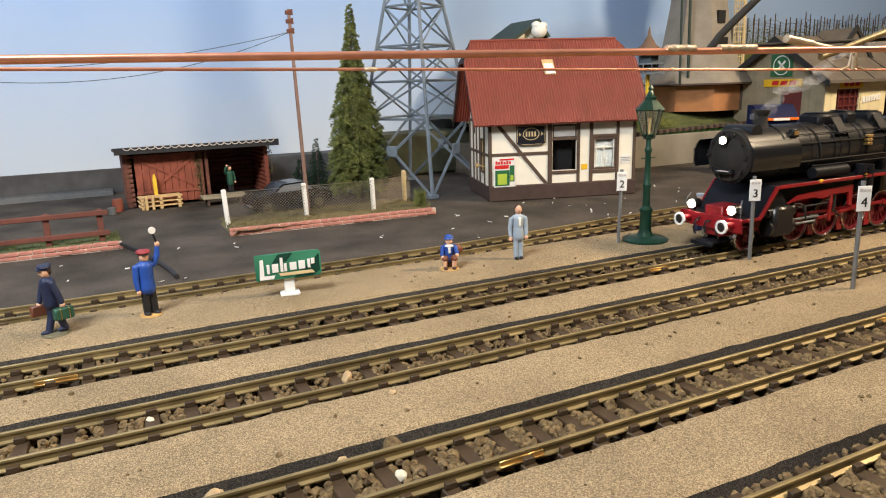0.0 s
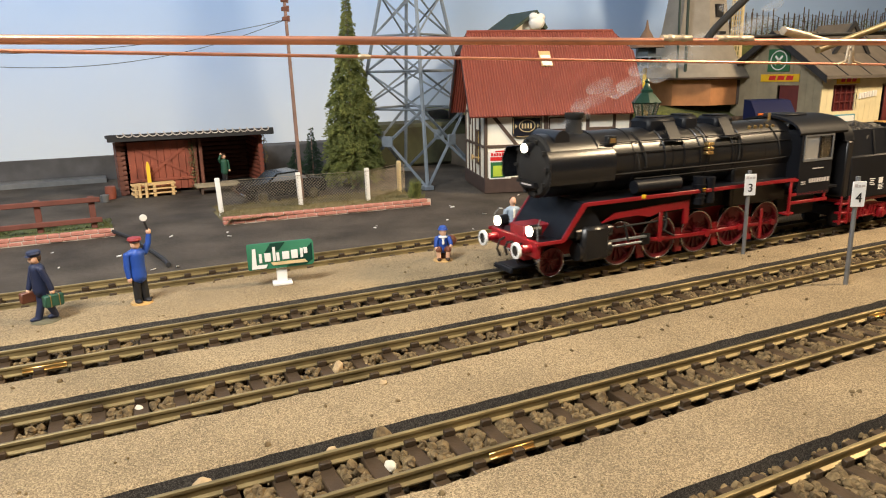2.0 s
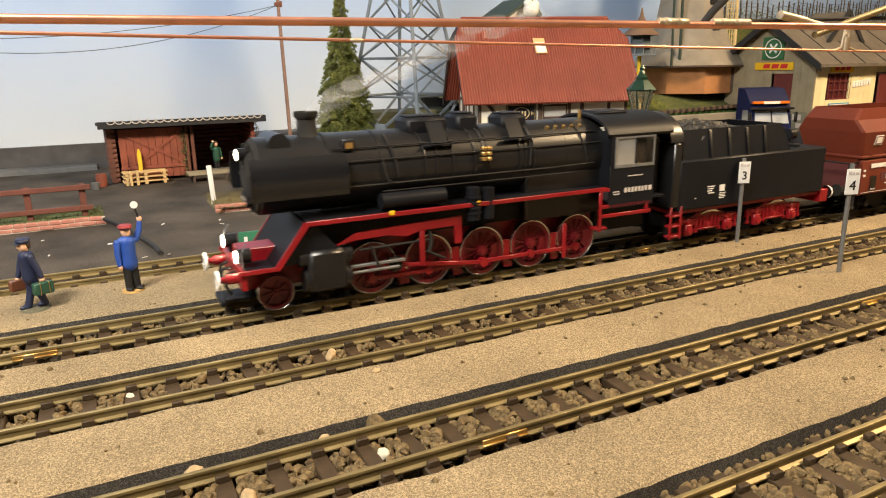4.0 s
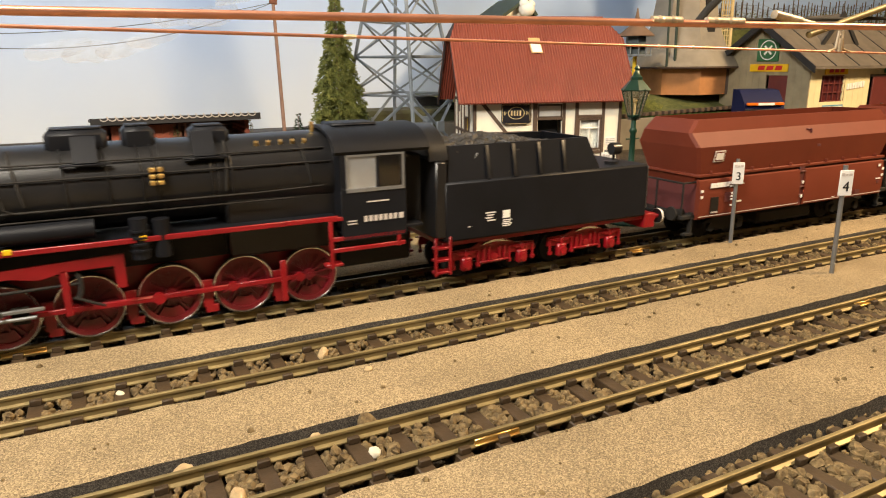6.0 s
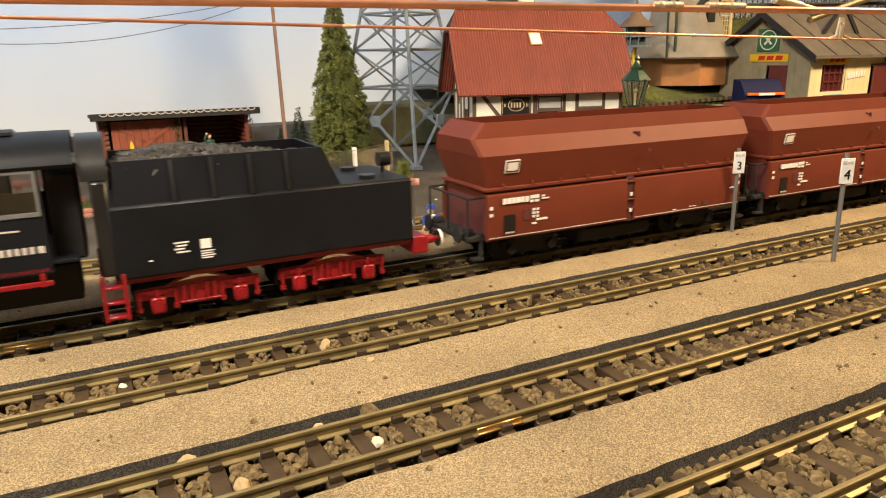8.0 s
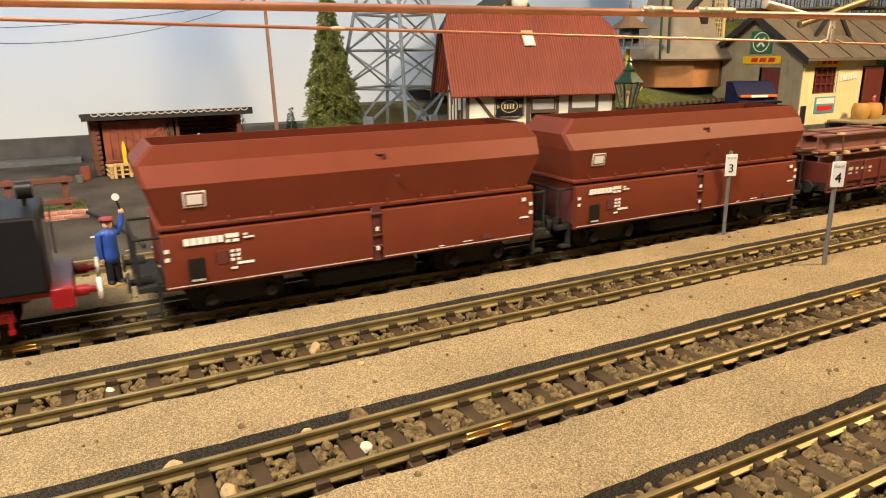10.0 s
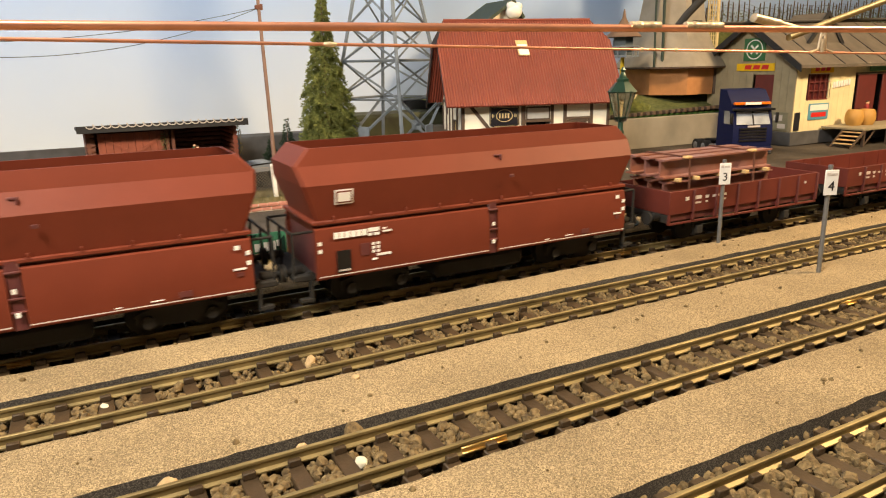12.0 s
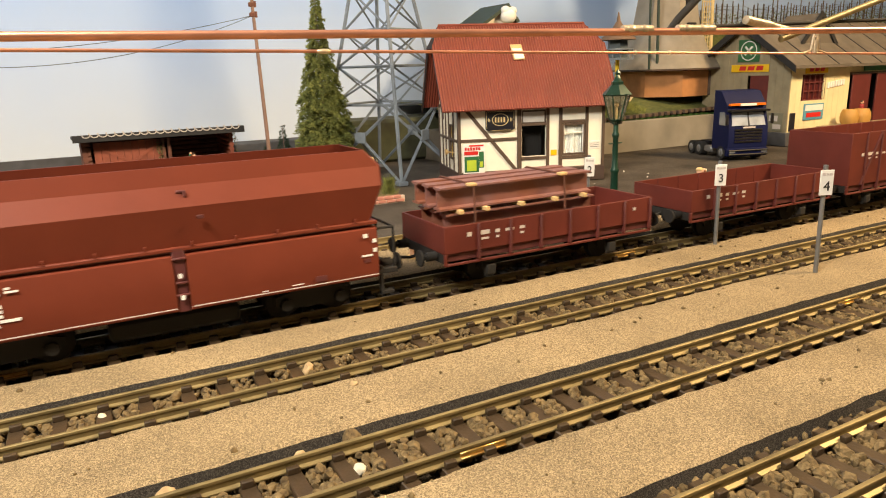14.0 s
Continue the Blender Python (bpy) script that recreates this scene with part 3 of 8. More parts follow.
slab("retaining_wall", (0.95, 1.585, -0.012), (4.5, 1.612, 0.082), CONCRETE, "rough grey concrete retaining wall of the terrace", "wall", 0.002)
slab("terrace_fill", (0.95, 1.612, -0.012), (4.5, 2.10, 0.078), DIRT, "earth body of the raised terrace", "ground")
base = thing("wall_capping", "row of short dark blocks along the edge of the terrace", "capping", kind="structure")
for i in range(30):
    x = 1.30 + i * 0.026
    part("block", Geo().box((x, 1.590, 0.082 + 0.0006 * i), (x + 0.014, 1.606, 0.093 + 0.0006 * i), bv=0.001), TIMBER, base)
slab("grass_verge", (1.30, 1.606, 0.081), (2.0, 1.622, 0.088), GREEN_FELT, "strip of bright green grass mat on the terrace edge", "grass")
# a low wall of earth behind the tower and the yard
slab("yard_wall", (0.42, 2.02, -0.012), (0.95, 2.10, 0.062), STONE_WALL, "low dark stone wall at the back of the yard", "wall", 0.003)
slab("earth_bank", (0.62, 1.86, -0.012), (1.12, 2.02, 0.115), DARK_EARTH, "dark mossy earth bank behind the girder tower", "ground", 0.01)
def letters(g, material, parent):
    """One small plate for each bar of lettering in g (six-faced boxes)."""
    for i in range(0, len(g.f), 6):
        ids = sorted({v for f in g.f[i:i + 6] for v in f})
        at = {v: n for n, v in enumerate(ids)}
        part("lettering_bar", Geo().add([g.v[v] for v in ids], [tuple(at[v] for v in f) for f in g.f[i:i + 6]]), material, parent)


# ---- the train: x runs along the train, y = 0 on the track's middle, z = 0 on the rail ----
HALF = 0.056


def spoked_wheel(parent, x, y, r, spokes=12, side=-1, tyre_mat=STEEL, weight=True, red=RED):
    """A wheel with steel tyre, red spokes, hub and balance weight; its axle runs along y."""
    g = Geo()
    w = 0.0045
    ring = [(r * 0.905, -w * 0.85), (r * 0.925, -w * 1.12), (r * 0.950, -w * 1.20), (r * 0.975, -w * 1.10), (r * 0.995, -w * 0.75), (r, w * 0.75), (r * 0.975, w * 1.1), (r * 0.925, w * 1.12), (r * 0.905, w * 0.85)]
    n, k = 48, len(ring)
    vs = [(p * math.cos(2 * math.pi * i / n), q, p * math.sin(2 * math.pi * i / n)) for i in range(n) for p, q in ring]
    g.add(vs, [(i * k + j, i * k + (j + 1) % k, ((i + 1) % n) * k + (j + 1) % k, ((i + 1) % n) * k + j) for i in range(n) for j in range(k)])
    fs = [(i * 4 + j, i * 4 + (j + 1) % 4, ((i + 1) % n) * 4 + (j + 1) % 4, ((i + 1) % n) * 4 + j) for i in range(n) for j in range(4)]
    wheel = part("wheel", g, tyre_mat, parent)
    wheel.matrix_local = pose(x, y, r)
    s = Geo()
    ring = [(r * 0.78, -w * 0.95), (r * 0.93, -w * 0.95), (r * 0.93, w * 0.95), (r * 0.78, w * 0.95)]
    vs = [(p * math.cos(2 * math.pi * i / n), q, p * math.sin(2 * math.pi * i / n)) for i in range(n) for p, q in ring]
    s.add(vs, fs)
    for i in range(spokes):
        m = Euler((0, 2 * math.pi * i / spokes, 0)).to_matrix().to_4x4()
        s.box((r * 0.1, -0.0016, -r * 0.035), (r * 0.8, 0.0016, r * 0.035), 0, m)
    if weight:
        m = Matrix.Identity(4)
        arc = [(r * q * math.cos(a), 0, r * q * math.sin(a)) for q, rng in ((0.80, range(-5, 6)), (0.45, range(5, -6, -1))) for a in [math.pi + k * 0.11 for k in rng]]
        s.prism([(p[0], -0.003, p[2]) for p in arc], (0, 0.006, 0))
    s.cyl((0, -side * 0.0010, 0), (0, -side * 0.0022, 0), r * 0.80, n=32)
    part("spokes", s, WHEEL_RED, wheel)
    part("hub", Geo().cyl((0, -w * 1.25, 0), (0, w * 1.25, 0), r * 0.2, n=18).cyl((0, side * w * 1.25, 0), (0, side * w * 1.7, 0), r * 0.1, n=12), WHEEL_RED, wheel)
    ROLLERS.append((wheel, (x, y, r), r))
    return wheel


def disc_wheels(parent, x, r):
    """A plain pair of wagon wheels on an axle."""
    g = Geo()
    for s in (-1, 1):
        y = s * GAUGE / 2
        g.cyl((0, y - 0.003, 0), (0, y + 0.003, 0), r, n=26)
        g.cyl((0, y - s * 0.003, 0), (0, y - s * 0.0045, 0), r * 1.08, n=26)
        g.cyl((0, y + s * 0.003, 0), (0, y + s * 0.006, 0), r * 0.3, n=14)
    g.cyl((0, -0.026, 0), (0, 0.026, 0), 0.0025, n=10)
    wheel = part("wheelset", g, SOOT, parent)
    wheel.matrix_local = pose(x, 0, r)
    ROLLERS.append((wheel, (x, 0, r), r))


def buffer(parent, x, y, z, way, shank=RED, ring=True):
    """A sprung buffer: shank, sleeve and a round head with a white ring."""
    g = Geo().cyl((x, y, z), (x + way * 0.012, y, z), 0.0052, n=16).cyl((x + way * 0.012, y, z), (x + way * 0.019, y, z), 0.0032, n=12)
    ob = part("buffer", g, shank, parent)
    h = Geo().cyl((x + way * 0.019, y, z), (x + way * 0.0215, y, z), 0.0098, 0.0092, n=24)
    part("buffer_head", h, BLACK if ring else SOOT, ob)
    if ring:
        n = 28
        prof = [(0.0068, 0.0222), (0.0100, 0.0218), (0.0100, 0.0190), (0.0068, 0.0214)]
        vs = [(x + way * q, y + p * math.cos(2 * math.pi * i / n), z + p * math.sin(2 * math.pi * i / n)) for i in range(n) for p, q in prof]
        fs = [(i * 4 + j, i * 4 + (j + 1) % 4, ((i + 1) % n) * 4 + (j + 1) % 4, ((i + 1) % n) * 4 + j) for i in range(n) for j in range(4)]
        part("buffer_ring", Geo().add(vs, fs), WHITE, ob, "white ring of the buffer")
    return ob


def build_locomotive():
    loco = thing("steam_locomotive", "black steam locomotive with red wheels and lit headlights", "locomotive")
    P = lambda name, g, m, label="": part(name, g, m, loco, label)
    # boiler: smokebox, barrel, firebox
    cz, r = 0.1365, 0.0405
    g = Geo()
    g.cyl((-0.274, 0, cz), (-0.205, 0, cz), r * 0.985, n=48)
    P("smokebox", g, BLACK)
    g = Geo().cyl((-0.205, 0, cz), (0.03, 0, cz), r, n=48).cyl((0.03, 0, cz), (0.148, 0, cz), r, r * 1.03, n=48)
    P("boiler", g, BLACK)
    for x in (-0.204, -0.15, -0.085, -0.02, 0.03, 0.09):
        P("boiler_band", Geo().cyl((x, 0, cz), (x + 0.003, 0, cz), r * 1.022, n=48), BLACK)
    g = Geo().box((0.035, -0.036, 0.06), (0.148, 0.036, cz), bv=0.003)
    P("firebox", g, BLACK)
    g = Geo().cyl((-0.274, 0, cz), (-0.278, 0, cz), r * 0.97, r * 0.9, n=40).cyl((-0.278, 0, cz), (-0.284, 0, cz), r * 0.72, r * 0.5, n=40)
    for i in range(10):
        a = 2 * math.pi * i / 10
        g.box((-0.2825, math.cos(a) * r * 0.82 - 0.002, cz + math.sin(a) * r * 0.82 - 0.002), (-0.276, math.cos(a) * r * 0.82 + 0.002, cz + math.sin(a) * r * 0.82 + 0.002))
    door = P("smokebox_door", g, SOOT)
    part("number_plate", Geo().box((-0.2865, -0.016, 0.112), (-0.2800, 0.016, 0.119)).box((-0.2868, -0.011, 0.1146), (-0.2864, 0.011, 0.1162), 1), [BLACK, GREY_PRINT], door)
    # things on top of the boiler
    g = Geo().lathe([(0.013, 0.0), (0.0105, 0.004), (0.010, 0.018), (0.0125, 0.021), (0.0128, 0.026), (0.0105, 0.026), (0.009, 0.012)], 24, m=pose(-0.216, 0, 0.174))
    P("chimney", g, SOOT)
    for name, x0, x1, top in (("sand_box", -0.110, -0.060, 0.189), ("steam_dome", -0.048, -0.020, 0.190), ("sand_box", 0.012, 0.047, 0.187)):
        g = Geo().box((x0, -0.019, 0.165), (x1, 0.019, top), bv=0.004)
        g.box((x0 + 0.004, -0.012, top), (x1 - 0.004, 0.012, top + 0.002), bv=0.0008)
        ob = P(name, g, BLACK_FLAT)
        for x in (x0 + 0.008, x1 - 0.008):
            pts = [(x + 0.004 * math.sin(a), -(r + 0.001) * math.sin(a), cz + (r + 0.001) * math.cos(a)) for a in [0.45 + 0.2 * i for i in range(8)]]
            part("sand_pipe", Geo().tube(pts, 0.0009, 6), BLACK, ob)
    for x in (0.07, 0.082, 0.094, 0.106, 0.118):
        P("washout_plug", Geo().cyl((x, -0.024, 0.166), (x, -0.027, 0.1715), 0.0022, n=10), GOLD)
    P("whistle", Geo().cyl((0.132, -0.008, 0.176), (0.132, -0.008, 0.187), 0.0022, n=10), GOLD)
    P("preheater", Geo().cyl((-0.252, -0.026, 0.170), (-0.252, 0.026, 0.170), 0.011, n=20), BLACK)
    # rails and pipes along the barrel
    for z, y, x0, x1, rad in ((0.150, -0.0405, -0.20, 0.14, 0.0008), (0.124, -0.0435, -0.19, 0.06, 0.0012), (0.116, -0.0425, -0.15, 0.10, 0.0009), (0.163, -0.034, -0.2, 0.135, 0.0008)):
        g = Geo().cyl((x0, y, z), (x1, y, z), rad, n=8)
        for x in np.linspace(x0 + 0.01, x1 - 0.01, 6):
            g.cyl((x, y, z), (x, y * 0.86, z), rad * 0.8, n=6)
        P("hand_rail", g, SOOT)
    P("air_tank", Geo().cyl((-0.155, -0.047, 0.1065), (-0.08, -0.047, 0.1065), 0.0085, n=18), BLACK_FLAT)
    g = Geo().cyl((-0.045, -0.050, 0.075), (-0.045, -0.050, 0.112), 0.008, n=16).cyl((-0.026, -0.050, 0.075), (-0.026, -0.050, 0.110), 0.0075, n=16)
    for z in (0.082, 0.088, 0.094, 0.100):
        g.cyl((-0.045, -0.050, z), (-0.045, -0.050, z + 0.002), 0.0095, n=16)
    P("air_pump", g, BLACK_FLAT)
    g = Geo()
    for i in range(3):
        for j in (0, 1):
            g.box((-0.0305 + j * 0.007, -0.047, 0.1395 + i * 0.006), (-0.0255 + j * 0.007, -0.040, 0.1435 + i * 0.006), bv=0.0006)
    P("valve_block", g, GOLD, "small brass valve block")
    P("lamp_plate", Geo().box((-0.190, -0.036, 0.160), (-0.176, -0.028, 0.172), bv=0.001).box((-0.187, -0.0372, 0.163), (-0.179, -0.036, 0.169), 1), [BLACK, GOLD])
    # running board with its red edge, sloping down to the buffer beam
    g = Geo().box((-0.236, -HALF + 0.0014, 0.0922), (0.140, HALF - 0.0014, 0.0950), bv=0.0005)
    P("running_board", g, BLACK_FLAT)
    for s in (-1, 1):
        g = Geo().box((-0.238, s * HALF - 0.0012, 0.0908), (0.140, s * HALF + 0.0012, 0.0958), bv=0.0005)
        y0 = s * HALF - 0.0012
        g.prism([(-0.240, y0, 0.0958), (-0.236, y0, 0.0908), (-0.268, y0, 0.0500), (-0.272, y0, 0.0540)], (0, 0.0024, 0))
        g.box((-0.308, s * HALF - 0.0012, 0.0495), (-0.268, s * HALF + 0.0012, 0.0540), bv=0.0004)
        P("running_edge", g, RED, "bright red edge of the running board")
    for x in (-0.150, -0.046):
        P("marker_lamp", Geo().box((x, -HALF - 0.002, 0.0925), (x + 0.0065, -HALF, 0.0975), bv=0.0006), SIGN_YELLOW)
    g = Geo().prism([(-0.240, -HALF + 0.002, 0.0945), (-0.272, -HALF + 0.002, 0.0530), (-0.272, -HALF + 0.002, 0.0500), (-0.234, -HALF + 0.002, 0.0915)], (0, 2 * HALF - 0.004, 0))
    g.prism([(-0.228, -0.050, 0.091), (-0.270, -0.050, 0.052), (-0.195, -0.050, 0.052)], (0, 0.100, 0))
    g.box((-0.302, -HALF + 0.002, 0.0497), (-0.268, HALF - 0.002, 0.0522), bv=0.0004)
    P("front_apron", g, BLACK_FLAT)
    # smoke deflectors
    for s in (-1, 1):
        prof = [(0.0515, 0.1190), (0.0535, 0.1280), (0.0540, 0.1380), (0.0528, 0.1470), (0.0495, 0.1540), (0.0450, 0.1590)]
        inner = [(y - 0.0014, z - 0.0004) for y, z in prof[::-1]]
        g = Geo().prism([(-0.288, s * y, z) for y, z in prof + inner], (0.098, 0, 0))
        ob = P("smoke_deflector", g, BLACK_PLATE)
        part("bracket", Geo().cyl((-0.262, s * 0.052, 0.14), (-0.262, s * 0.036, 0.14), 0.0012, n=8).cyl((-0.215, s * 0.052, 0.14), (-0.215, s * 0.036, 0.14), 0.0012, n=8), BLACK, ob)
        part("deflector_edge", Geo().cyl((-0.2885, s * 0.0535, 0.121), (-0.2885, s * 0.0538, 0.146), 0.0009, n=6), BLACK, ob)
    # buffer beam, lamps
    P("buffer_beam", Geo().box((-0.3055, -0.054, 0.033), (-0.300, 0.054, 0.0535), bv=0.0008), RED)
    for s in (-1, 1):
        buffer(loco, -0.3055, s * 0.0395, 0.0435, -1)
        ob = P("headlight", Geo().cyl((-0.292, s * 0.037, 0.0645), (-0.3055, s * 0.037, 0.0645), 0.0075, n=20).cyl((-0.298, s * 0.037, 0.0520), (-0.298, s * 0.037, 0.060), 0.002, n=8), BLACK)
        part("lens", Geo().cyl((-0.3057, s * 0.037, 0.0645), (-0.3067, s * 0.037, 0.0645), 0.0062, n=20), HEADLIGHT, ob, "glowing warm white lens")
        P("grab_iron", Geo().tube([(-0.302, s * 0.050, 0.053), (-0.303, s * 0.050, 0.070), (-0.297, s * 0.047, 0.080)], 0.0007, 6), DULL_STEEL)
        P("brake_hose", Geo().tube([(-0.305, s * 0.020, 0.046), (-0.313, s * 0.020, 0.043), (-0.316, s * 0.021, 0.032), (-0.311, s * 0.022, 0.022)], 0.0016, 8), BLACK)
    ob = P("headlight", Geo().cyl((-0.276, 0, 0.160), (-0.290, 0, 0.160), 0.0066, n=20).box((-0.286, -0.003, 0.150), (-0.278, 0.003, 0.156)), BLACK)
    part("lens", Geo().cyl((-0.2902, 0, 0.160), (-0.2910, 0, 0.160), 0.0052, n=20), HEADLIGHT, ob, "glowing warm white lens")
    g = Geo().box((-0.318, -0.016, 0.012), (-0.270, 0.016, 0.016), bv=0.001).box((-0.322, -0.020, 0.009), (-0.317, 0.020, 0.015), bv=0.001)
    P("coupling_plate", g, BLACK_FLAT)
    P("coupling_hook", Geo().tube([(-0.3055, 0, 0.044), (-0.314, 0, 0.044), (-0.317, 0, 0.038), (-0.314, 0, 0.028)], 0.0018, 8), BLACK)
    # frame
    P("main_frame", Geo().box((-0.300, -0.016, 0.022), (0.15, 0.016, 0.066), bv=0.001), RED)
    P("inner_frame", Geo().box((-0.232, -0.021, 0.0605), (0.142, 0.021, 0.0915), bv=0.001), SOOT)
    P("gangway", Geo().box((0.218, -0.036, 0.072), (0.2435, 0.036, 0.150), bv=0.002), SOOT)
    for x in (-0.125, -0.057, 0.012, 0.081):
        P("brake_hanger", Geo().box((x - 0.006, -0.031, 0.012), (x + 0.004, -0.028, 0.04), bv=0.0006).box((x - 0.004, -0.031, 0.006), (x + 0.008, -0.026, 0.014), bv=0.0006), RED)
    # cylinder and motion bracket
    for s in (-1, 1):
        g = Geo().box((-0.238, s * 0.030, 0.020), (-0.197, s * 0.0565, 0.064), bv=0.004)
        g.cyl((-0.242, s * 0.044, 0.032), (-0.192, s * 0.044, 0.032), 0.0115, n=22).cyl((-0.246, s * 0.044, 0.055), (-0.190, s * 0.044, 0.055), 0.0085, n=20)
        P("cylinder", g, BLACK)
        y = s * 0.0505
        g = Geo().prism([(-0.206, y, 0.066), (-0.185, y, 0.0765), (-0.120, y, 0.0795), (-0.060, y, 0.0815), (-0.060, y, 0.050), (-0.068, y, 0.050), (-0.069, y, 0.071), (-0.110, y, 0.0705), (-0.128, y, 0.066), (-0.150, y, 0.070), (-0.185, y, 0.069)], (0, 0.003, 0))
        P("slide_bracket", g, RED)
        P("piston_rod", Geo().cyl((-0.195, s * 0.044, 0.032), (-0.135, s * 0.044, 0.032), 0.0018, n=10).box((-0.190, s * 0.042, 0.0375), (-0.128, s * 0.046, 0.0405), bv=0.0004), DULL_STEEL)
        P("support_post", Geo().box((-0.112, y, 0.030), (-0.106, y + 0.002, 0.072), bv=0.0005), RED)
        P("support_post", Geo().box((0.08, y, 0.012), (0.0855, y + 0.002, 0.055), bv=0.0005), RED)
        # wheels and rods
        for x in (-0.1615, -0.0925, -0.0225, 0.0465, 0.1145):
            spoked_wheel(loco, x, s * 0.0262, 0.0305, 13, s)
        spoked_wheel(loco, -0.2680, s * 0.0262, 0.0195, 9, s, weight=False)
        g = Geo()
        pins = (-0.1615, -0.0925, -0.0225, 0.0465, 0.1145)
        for a, b in zip(pins, pins[1:]):
            g.box((a, -0.0014, -0.0025), (b, 0.0014, 0.0025), bv=0.0006)
        for x in pins:
            g.cyl((x, -0.0022, 0), (x, 0.0022, 0), 0.0048, n=16)
        rod = part("coupling_rod", g, RED, loco)
        RODS.append((rod, (0, s * 0.0345, 0.0305), 0.0115, 0.0305, 90 if s > 0 else 0))
        crank = part("connecting_rod", Geo().box((-0.112, -0.0012, -0.0024), (0.0, 0.0012, 0.0024), bv=0.0005).cyl((0, -0.0022, 0), (0, 0.0022, 0), 0.0055, n=16).cyl((-0.112, -0.0020, 0), (-0.112, 0.0020, 0), 0.0042, n=14), RED, loco)
        cross = part("crosshead", Geo().box((-0.008, -0.003, -0.006), (0.006, 0.003, 0.009), bv=0.0008), SOOT, loco)
        DRIVES.append((crank, cross, (-0.0225, s * 0.0385, 0.0305), 0.0115, 0.0305, 90 if s > 0 else 0))
        P("expansion_link", Geo().tube([(-0.100, s * 0.047, 0.044), (-0.097, s * 0.047, 0.053), (-0.097, s * 0.047, 0.062), (-0.100, s * 0.047, 0.071)], 0.0022, 8).cyl((-0.180, s * 0.047, 0.057), (-0.098, s * 0.047, 0.058), 0.0014, n=8), SOOT)
        P("link_lever", Geo().cyl((-0.168, s * 0.048, 0.060), (-0.160, s * 0.048, 0.036), 0.0014, n=8).cyl((-0.104, s * 0.049, 0.046), (-0.080, s * 0.046, 0.034), 0.0014, n=8), SOOT)
        for x in (-0.127, -0.058, 0.012, 0.080):
            P("brake_shoe", Geo().prism([(x - 0.003, s * 0.024, 0.022), (x + 0.003, s * 0.024, 0.022), (x + 0.002, s * 0.024, 0.036), (x - 0.002, s * 0.024, 0.036)], (0, s * 0.005, 0)), SOOT)
    # covers of the sand boxes and pipes over the boiler
    for x in (-0.080, 0.020):
        P("sand_box_cover", Geo().prism([(x - 0.010, -0.0225, 0.1845), (x - 0.010, -0.0245, 0.1830), (x - 0.010, -0.0385, 0.1625), (x - 0.010, -0.0365, 0.1615)], (0.020, 0, 0)).box((x - 0.020, -0.0405, 0.1600), (x + 0.020, -0.0355, 0.1615), bv=0.0004), BLACK_FLAT)
    for x, lean in ((-0.140, 0.010), (0.108, 0.012), (0.040, -0.004)):
        pts = [(x + lean * i / 7, -(r + 0.0016) * math.sin(a), cz + (r + 0.0016) * math.cos(a)) for i, a in enumerate([0.5 + 0.18 * i for i in range(8)])]
        P("boiler_pipe", Geo().tube(pts, 0.0011, 8), SOOT)
    P("injector_pipe", Geo().tube([(-0.150, -0.045, 0.150), (-0.145, -0.046, 0.128), (-0.138, -0.046, 0.1245), (0.06, -0.0455, 0.1245), (0.13, -0.044, 0.126)], 0.0008, 8), SOOT)
    # cab
    x0, x1, zb, zt = 0.144, 0.216, 0.068, 0.163
    g = Geo()
    for s in (-1, 1):
        y0, y1 = s * (HALF + 0.001), s * (HALF - 0.001)
        g.box((x0, y0, zb), (x1, y1, 0.1215), bv=0.0004)
        g.box((x0, y0, 0.1215), (x0 + 0.0085, y1, 0.154))
        g.box((x1 - 0.004, y0, 0.1215), (x1, y1, 0.154))
        g.box((x0 + 0.039, y0, 0.1215), (x0 + 0.042, y1, 0.154))
        g.box((x0, y0, 0.154), (x1, y1, zt))
    g.box((x0, -HALF, 0.09), (x0 + 0.002, HALF, zt), bv=0.0004)
    g.box((x0, -HALF, 0.075), (x1 + 0.02, HALF, 0.078), bv=0.0004)
    cab = P("cab", g, BLACK_FLAT)
    arc = [(HALF * 1.06 * math.sin(a), 0.1595 + 0.0235 * (math.cos(a) - math.cos(1.45)) / (1 - math.cos(1.45))) for a in np.linspace(-1.45, 1.45, 15)]
    low = [(y * 0.97, z - 0.003) for y, z in arc[::-1]]
    part("cab_roof", Geo().prism([(0.138, y, z) for y, z in arc + low], (0.105, 0, 0)).box((0.150, -0.02, 0.1805), (0.20, 0.02, 0.185), bv=0.002), BLACK_FLAT, cab)
    for s in (-1, 1):
        for a, b in ((x0 + 0.0085, x0 + 0.039), (x0 + 0.042, x1 - 0.004)):
            part("cab_window", Geo().box((a, s * HALF - 0.0004, 0.1215), (b, s * HALF + 0.0004, 0.154)), CAB_GLASS if a < x0 + 0.03 else GLASS, cab)
        y = s * (HALF + 0.0014)
        fr = Geo()
        fr.box((x0 + 0.006, y - 0.0005, 0.118), (x1 - 0.002, y + 0.0005, 0.1215)).box((x0 + 0.006, y - 0.0005, 0.154), (x1 - 0.002, y + 0.0005, 0.156))
        fr.box((x0 + 0.006, y - 0.0005, 0.118), (x0 + 0.0085, y + 0.0005, 0.156)).box((x1 - 0.0045, y - 0.0005, 0.118), (x1 - 0.002, y + 0.0005, 0.156))
        part("window_frame", fr, DULL_STEEL, cab, "pale grey window frame")
        t = Geo().box((x0 + 0.028, y - 0.0003, 0.1065), (x0 + 0.052, y + 0.0003, 0.1078))
